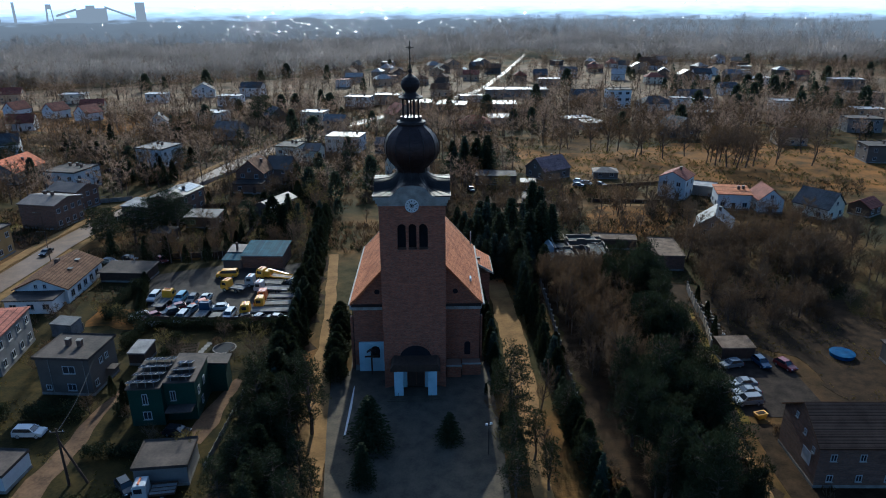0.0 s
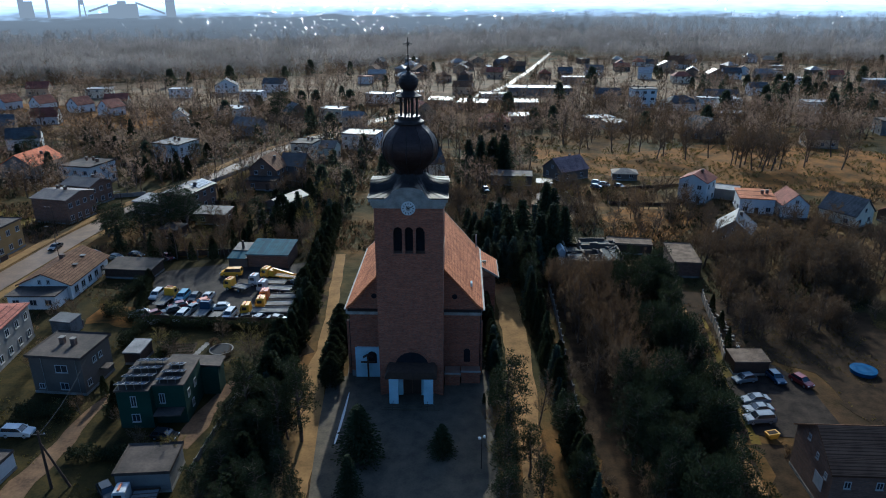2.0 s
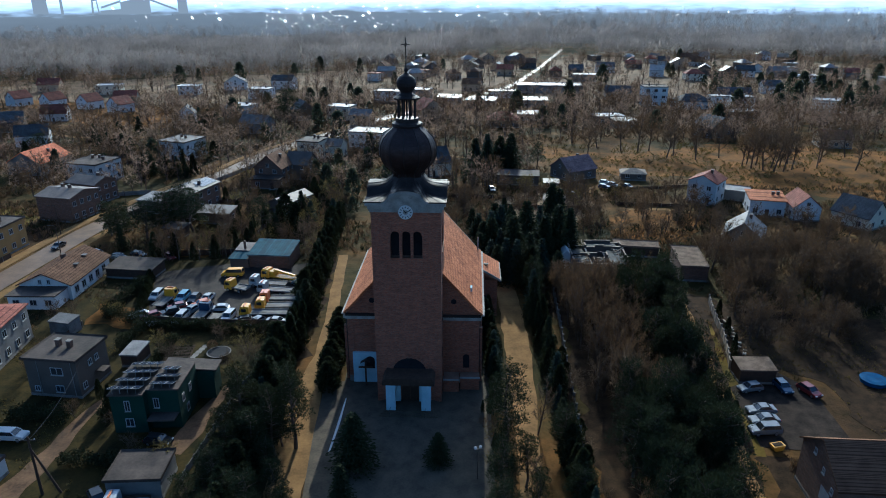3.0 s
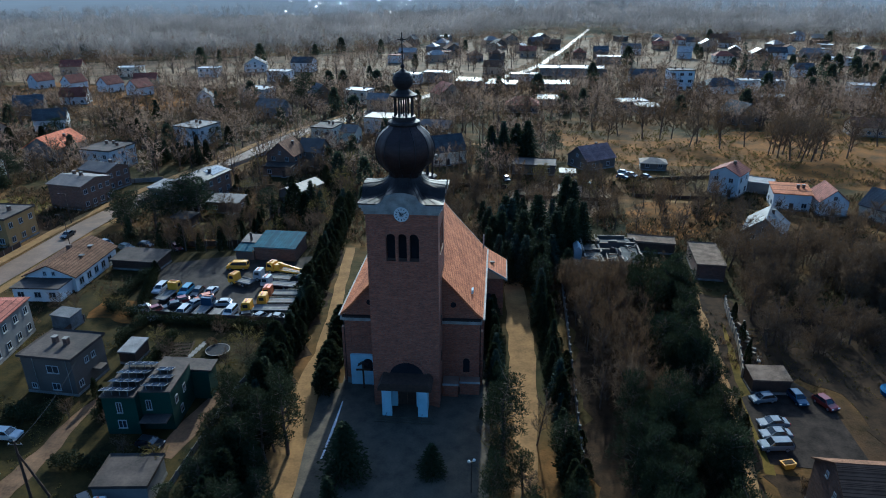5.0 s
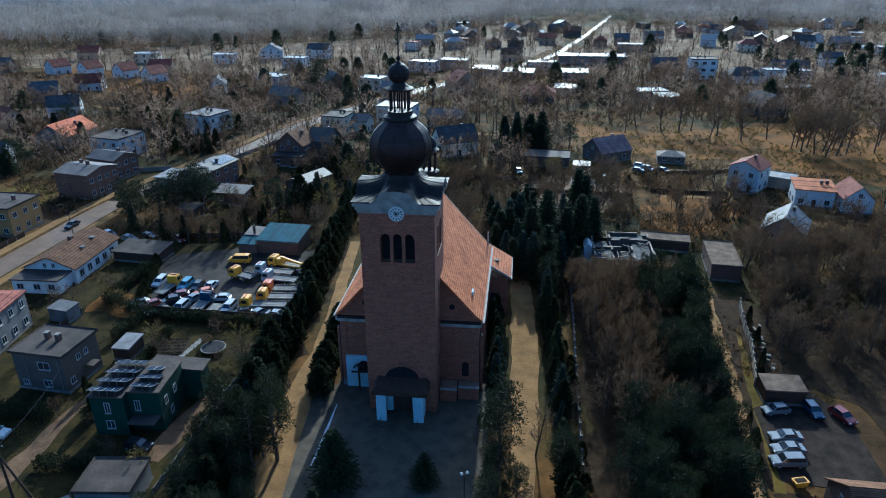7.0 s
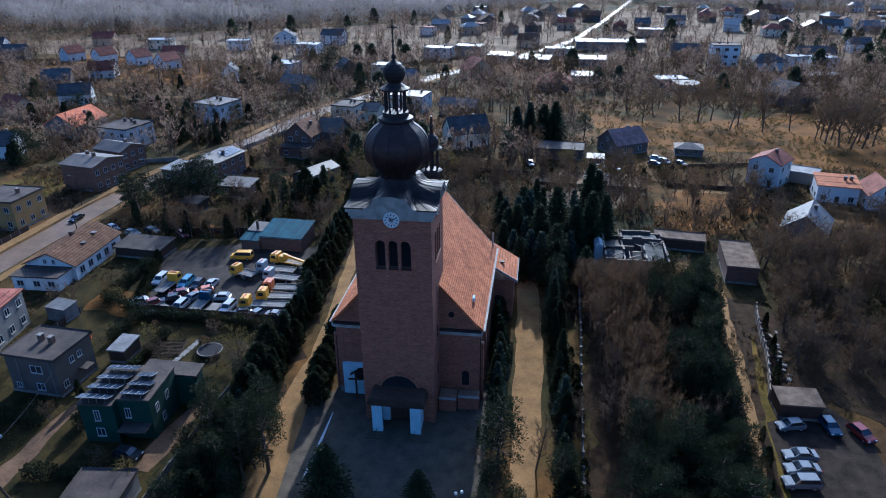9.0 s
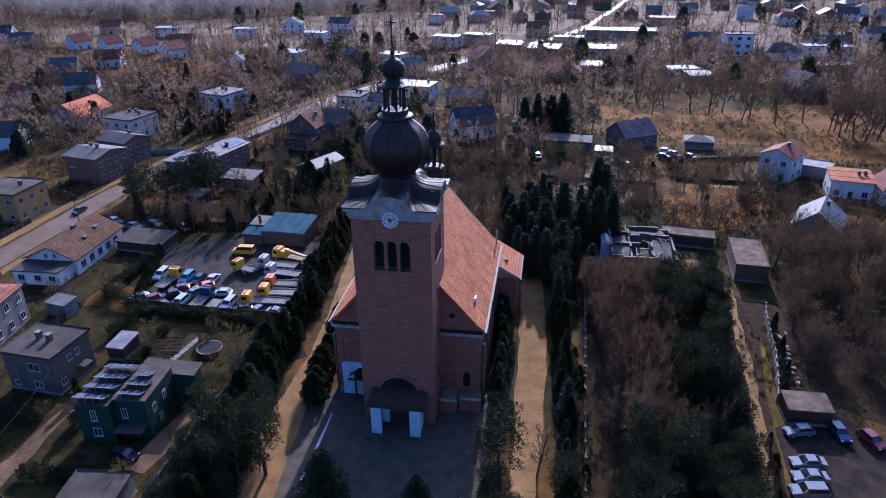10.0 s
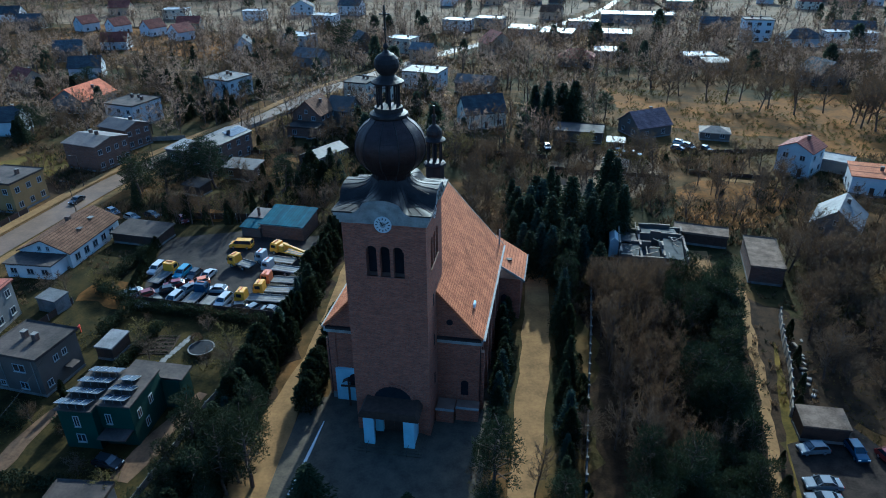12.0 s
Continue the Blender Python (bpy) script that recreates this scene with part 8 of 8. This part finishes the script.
for x, y, tr, p in ((-78, 58, -6, "blue"), (-70, 60.5, 70, "grey"), (-66, 62, 70, "black"), (-58, 60.5, 40, "red"), (-76, 63, 60, "grey")):
    car("hatch", x, y, tr, p, "parked %s car behind the bungalow" % p, "cars behind the bungalow")


# ---- fences, walls, small things ----
fe = thing("fence", 0, 0, 0, 0, "concrete panel fence with pale square posts", "fence")
pm = bpy.data.meshes.new("post")
bm = boxes((-0.12, -0.12, -0.3, 0.12, 0.12, 1.9), (-0.17, -0.17, 1.9, 0.17, 0.17, 2.02))
bm.to_mesh(pm)
bm.free()
pm.materials.append(M["concrete"])
FN = [(28.6, 40.0), (27.4, 25.0), (25.9, 10.1), (24.4, -6.7), (22.6, -26.0), (21.6, -38.0)]
pts = []
for (ax, ay), (bx, by) in zip(FN, FN[1:]):
    n = max(1, round(math.hypot(bx - ax, by - ay) / 2.6))
    pts += [(ax + (bx - ax) * k / n, ay + (by - ay) * k / n) for k in range(n)]
pts.append(FN[-1])
for i, (x, y) in enumerate(pts):
    link("post", pm, None, fe, at=pose(x, y, 0))
    if i + 1 < len(pts):
        x1, y1 = pts[i + 1]
        ln = math.hypot(x1 - x, y1 - y)
        ang = math.degrees(math.atan2(y1 - y, x1 - x))
        bm = boxes((0.14, -0.04, -0.1, ln - 0.14, 0.04, 1.35), (0.1, -0.07, 1.35, ln - 0.1, 0.07, 1.45))
        bmesh.ops.transform(bm, matrix=pose(x, y, 0, 0, 0, ang), verts=bm.verts)
        part("panel", bm, M["concrete"], fe)

gw = thing("garden_wall", 0, 0, 0, 0, "old garden wall with leaning pillars", "wall")
WL = [(59.2, 34), (58.2, 30.5), (57.0, 25.0), (55.9, 19.1), (54.0, 12.5), (52.0, 6.5)]
pts = []
for (ax, ay), (bx, by) in zip(WL, WL[1:]):
    n = max(1, round(math.hypot(bx - ax, by - ay) / 2.2))
    pts += [(ax + (bx - ax) * k / n, ay + (by - ay) * k / n) for k in range(n)]
for i, (x, y) in enumerate(pts):
    part("pillar", boxes((x - 0.13, y - 0.13, -0.2, x + 0.13, y + 0.13, 1.9 + 0.4 * noise.noise(Vector((x, y, 0))))), M["concrete"], gw)
    if i + 1 < len(pts):
        x1, y1 = pts[i + 1]
        ln = math.hypot(x1 - x, y1 - y)
        bm = boxes((0.22, -0.07, -0.1, ln - 0.22, 0.07, 1.6))
        bmesh.ops.transform(bm, matrix=pose(x, y, 0, 0, 0, math.degrees(math.atan2(y1 - y, x1 - x))), verts=bm.verts)
        part("panel", bm, M["rubble"], gw)

yf = thing("fence", 0, 0, 0, 0, "dark sheet fence around the vehicle yard", "fence")
for (ax, ay), (bx, by) in zip([(-53, 31), (-49.6, 26.9), (-40, 25.6), (-31.5, 25), (-23.2, 24.4)], [(-49.6, 26.9), (-40, 25.6), (-31.5, 25), (-23.2, 24.4), (-22.0, 40)]):
    ln = math.hypot(bx - ax, by - ay)
    n = max(1, round(ln / 2.5))
    for k in range(n):
        bm = boxes((ln * k / n, -0.03, -0.1, ln * (k + 1) / n - 0.06, 0.03, 1.7), (ln * k / n - 0.06, -0.05, -0.1, ln * k / n, 0.05, 1.85))
        bmesh.ops.transform(bm, matrix=pose(ax, ay, 0, 0, 0, math.degrees(math.atan2(by - ay, bx - ax))), verts=bm.verts)
        part("panel", bm, M["wood_dark"], yf)

hf = thing("fence", 0, 0, 0, 0, "low concrete fence behind the green house", "fence")
for (ax, ay), (bx, by) in zip([(-28.6, -18), (-27.6, -7), (-26.8, 2), (-25.0, 12)], [(-27.6, -7), (-26.8, 2), (-25.0, 12), (-23.4, 23)]):
    ln = math.hypot(bx - ax, by - ay)
    n = round(ln / 2.4)
    for k in range(n):
        bm = boxes((ln * k / n, -0.04, -0.1, ln * (k + 1) / n - 0.12, 0.04, 1.1), (ln * k / n - 0.12, -0.08, -0.1, ln * k / n, 0.08, 1.3))
        bmesh.ops.transform(bm, matrix=pose(ax, ay, 0, 0, 0, math.degrees(math.atan2(by - ay, bx - ax))), verts=bm.verts)
        part("panel", bm, M["concrete"], hf)

# street lamps and poles along the road
for x, y, h in ((-84.6, 36, 8), (-84.2, 62, 8), (-81.0, 92, 8), (-95.5, 44, 8), (-92.5, 78, 8), (-66.5, 132, 8), (-54, 168, 8), (-41, 200, 8), (-30, 222, 8), (-12, 256, 8)):
    sl = thing("street_lamp", x, y, 0, 0, "slim dark street lamp post by the road", "street lamp", "street lamps")
    part("pole", lathe([(0.13, -0.2), (0.1, 1.0), (0.07, h)], 8), M["wood_dark"], sl)
    part("arm", boxes((-1.4, -0.04, h - 0.1, 0.05, 0.04, h)), M["iron"], sl)
    part("lamp_head", boxes((-1.9, -0.13, h - 0.12, -1.35, 0.13, h + 0.03), bevel=0.03), M["iron"], sl)
for x, y, h, tr, heads in ((-21.2, -11.2, 3.9, 0, (0.0,)), (9.2, -17.8, 4.9, 20, (-0.35, 0.35))):
    gl = thing("garden_lamp", x, y, 0, tr, "slim dark lamp post with white globes", "lamp", "forecourt lamps")
    part("post", lathe([(0.09, -0.2), (0.06, 0.6), (0.045, h - 0.15)], 8), M["iron"], gl)
    part("crossbar", boxes((min(heads) - 0.05, -0.03, h - 0.2, max(heads) + 0.05, 0.03, h - 0.13)), M["iron"], gl)
    for hx in heads:
        part("globe", lathe([(0.05, h - 0.14), (0.16, h - 0.06), (0.2, h + 0.06), (0.15, h + 0.19), (0.03, h + 0.26)], 14, hx, 0), M["dial"], gl)
ap = thing("utility_pole", -45.2, -19.5, 0, 0, "dark utility pole with a slanted brace", "utility pole")
part("pole", lathe([(0.2, -0.2), (0.12, 8.6)], 8), M["wood_dark"], ap)
bm = lathe([(0.17, 0), (0.11, 7.6)], 8)
bmesh.ops.transform(bm, matrix=pose(2.2, 0.3, -0.1, 3, -17, 0), verts=bm.verts)
part("brace", bm, M["wood_dark"], ap)
part("crossarm", boxes((-0.9, -0.06, 8.0, 0.9, 0.06, 8.14)), M["iron"], ap)
for sg in (-0.75, 0, 0.75):
    part("insulator", lathe([(0.05, 8.14), (0.07, 8.25), (0.04, 8.36)], 8, sg, 0), M["frame"], ap)

tp = thing("trampoline", -33.2, 14.6, 0, 0, "round garden trampoline with a pale rim", "trampoline")
part("mat", lathe([(1.86, 0.74), (1.86, 0.76)], 24), M["dark"], tp)
bm = bmesh.new()
n = 32
for i in range(n):
    a0, a1 = 2 * math.pi * i / n, 2 * math.pi * (i + 1) / n
    q = [bm.verts.new((r * math.cos(a), r * math.sin(a), z)) for a in (a0, a1) for r, z in ((1.86, 0.8), (2.03, 0.83), (2.06, 0.78))]
    bm.faces.new((q[0], q[1], q[4], q[3]))
    bm.faces.new((q[1], q[2], q[5], q[4]))
part("rim", bm, M["concrete"], tp)
for i in range(6):
    a = math.pi * i / 3
    part("leg", lathe([(0.04, 0), (0.04, 0.8)], 6, 1.95 * math.cos(a), 1.95 * math.sin(a)), M["iron"], tp)
pl = thing("pool", 74.0, 4.0, 0, 0, "round garden pool under a blue tarpaulin", "pool")
part("wall", lathe([(1.9, -0.1), (1.95, 0.62), (1.9, 0.66)], 28), M["tarp"], pl)
part("cover", lathe([(2.02, 0.52), (2.04, 0.7), (1.2, 0.78), (0.05, 0.72)], 28), M["tarp"], pl)
slide = thing("play_slide", -56.2, 17.4, 0, 30, "small red plastic garden slide", "slide")
part("chute", extrude_y([(-0.9, 0.05), (0.7, 1.1), (0.9, 1.1), (0.9, 1.0), (-0.9, 0.0)], -0.3, 0.3), M["red_plastic"], slide)
part("ladder", boxes((0.85, -0.28, 0, 0.95, 0.28, 1.3)), M["red_plastic"], slide)
for k in range(9):
    x, y = -38.6 + 0.24 * k, 9.8 + 1.02 * k
    tagged(part("paving_slab", boxes((x - 0.5, y - 0.5, -0.05, x + 0.5, y + 0.5, 0.08), bevel=0.02), M["concrete"]), "square concrete slab of a garden path", "paving slab", "garden path slabs")
# junk by the wall and plot
r9 = np.random.default_rng(31)
for i in range(12):
    x, y = 58.5 - 0.25 * i + r9.uniform(0.4, 2.0), 27 - 1.25 * i
    b = bmesh.new()
    add_box(b, -0.5, -0.4, 0, 0.5, 0.4, 0.5, bevel=0.08)
    bmesh.ops.transform(b, matrix=pose(x, y, 0.0, r9.uniform(-8, 8), r9.uniform(-8, 8), r9.uniform(0, 180)) @ Matrix.Diagonal((r9.uniform(0.4, 1.1), r9.uniform(0.4, 0.8), r9.uniform(0.3, 0.8), 1)), verts=b.verts)
    tagged(part("rubble_block", b, M[("concrete", "rubble", "rubble", "stone")[i % 4]]), "pale broken block dumped beside the garden wall", "rubble", "rubble beside the wall")

# a cable from the pole to the grey house
cb = thing("cable", 0, 0, 0, 0, "black overhead cable from the pole to a house", "cable")
cv, cf = [], []
for k in range(16):
    s0, s1 = k / 16, (k + 1) / 16
    q = [np.array((-45.2 - 4.6 * s, -19.5 + 21.8 * s, 8.1 - 2.0 * s - 3.2 * s * (1 - s))) for s in (s0, s1)]
    limb(cv, cf, q[0], q[1], 0.03, 0.03, 4)
link("wire", raw("wire", cv, cf, M["black"]), None, cb)

# cars and clutter in the gardens behind the church
for x, y, tr, p_ in ((40.5, 112, 80, "silver"), (42, 114.5, 80, "white"), (46.0, 113, 60, "silver"), (58.5, 119, 70, "blue"), (62, 121, 30, "grey"), (66, 119, 40, "black"), (60, 124, 70, "white"), (22.5, 117, 10, "grey")):
    car("hatch", x, y, tr, p_, "%s car parked among gardens" % p_, "cars among gardens")


def garden_fence(x0, y0, x1, y1, h, material, label):
    """A low garden fence of posts with a panel between each two."""
    t = thing("garden_fence", x0, y0, 0, math.degrees(math.atan2(y1 - y0, x1 - x0)), label, "fence", "garden fences")
    ln = math.hypot(x1 - x0, y1 - y0)
    n = max(1, round(ln / 2.6))
    post_mesh = bpy.data.meshes.new("post")
    b = boxes((-0.07, -0.07, -0.2, 0.07, 0.07, h + 0.12))
    b.to_mesh(post_mesh)
    b.free()
    post_mesh.materials.append(M["concrete"])
    panel_mesh = bpy.data.meshes.new("panel")
    b = boxes((0.09, -0.025, 0.08, ln / n - 0.09, 0.025, h), (0.09, -0.04, 0.0, ln / n - 0.09, 0.04, 0.07), (0.09, -0.04, h + 0.005, ln / n - 0.09, 0.04, h + 0.06))
    b.to_mesh(panel_mesh)
    b.free()
    panel_mesh.materials.append(M[material])
    for k in range(n + 1):
        link("post", post_mesh, None, t, at=pose(ln * k / n, 0, 0))
        if k < n:
            link("panel", panel_mesh, None, t, at=pose(ln * k / n, 0, 0))


for x0, y0, x1, y1, h, mt, lab in (
    (-81.5, 92, -71, 120, 1.3, "wood_dark", "dark wooden fence beside the road"), (-70, 124, -56, 160, 1.2, "concrete", "low concrete fence beside the road"), (-98, 40, -96, 62, 1.2, "wood_dark", "dark garden fence by the footway"),
    (-59, 62, -42, 63, 1.4, "wood_dark", "dark fence between gardens"), (-42, 63, -40, 92, 1.3, "wood_dark", "dark fence between two gardens"), (-25, 60, -24, 96, 1.4, "concrete", "concrete fence behind the path"),
    (-62, 104, -40, 110, 1.2, "wood_dark", "wooden fence across the allotments"), (-112, 108, -84, 116, 1.3, "concrete", "concrete fence between house plots"), (-118, 160, -96, 152, 1.2, "wood_dark", "wooden fence behind a white house"),
    (-64, 12, -62, 26, 1.2, "wood_dark", "dark fence beside a lawn"), (24, 100, 52, 96, 0.9, "wood_dark", "wooden fence across an orchard"), (58, 101, 78, 98, 0.9, "wood_dark", "low dark fence along a garden lane"),
    (66, 117, 88, 120, 0.9, "wood_dark", "fence between garden and meadow"),
    (-2, 112, 22, 108, 1.2, "wood_dark", "wooden fence behind the church")):
    garden_fence(x0, y0, x1, y1, h, mt, lab)

# round pinkish bush and vegetable bed beside the trampoline
bush = thing("shrub", -34.9, 16.6, 0, 0, "small round reddish garden bush", "shrub")
bv, bf = [], []
rb = np.random.default_rng(77)
for i in range(900):
    d = rb.normal(size=3)
    d = d / np.linalg.norm(d)
    sprig(bv, bf, np.array((0, 0, 0.95)) + d * (0.55 + 0.35 * rb.random()), d, 0.22, 0.05, rb)
link("foliage", raw("foliage", bv, bf, M["twig"]), None, bush)
bed = thing("vegetable_bed", -41.4, 15.5, 0, 6, "dug vegetable bed with low green rows", "garden bed")
part("soil", boxes((-3.2, -2.6, -0.05, 3.2, 2.6, 0.14), bevel=0.05), M["soil"], bed)
for k in range(5):
    rv, rf = [], []
    for i in range(160):
        sprig(rv, rf, np.array((rb.uniform(-3, 3), -2.1 + 1.05 * k + 0.12 * rb.normal(), 0.12)), rb.normal(size=3) * 0.5 + (0, 0, 1), 0.28, 0.07, rb)
    tagged(link("plant_row", raw("plant_row", rv, rf, M["thuja"]), None, bed), kind="stuff")
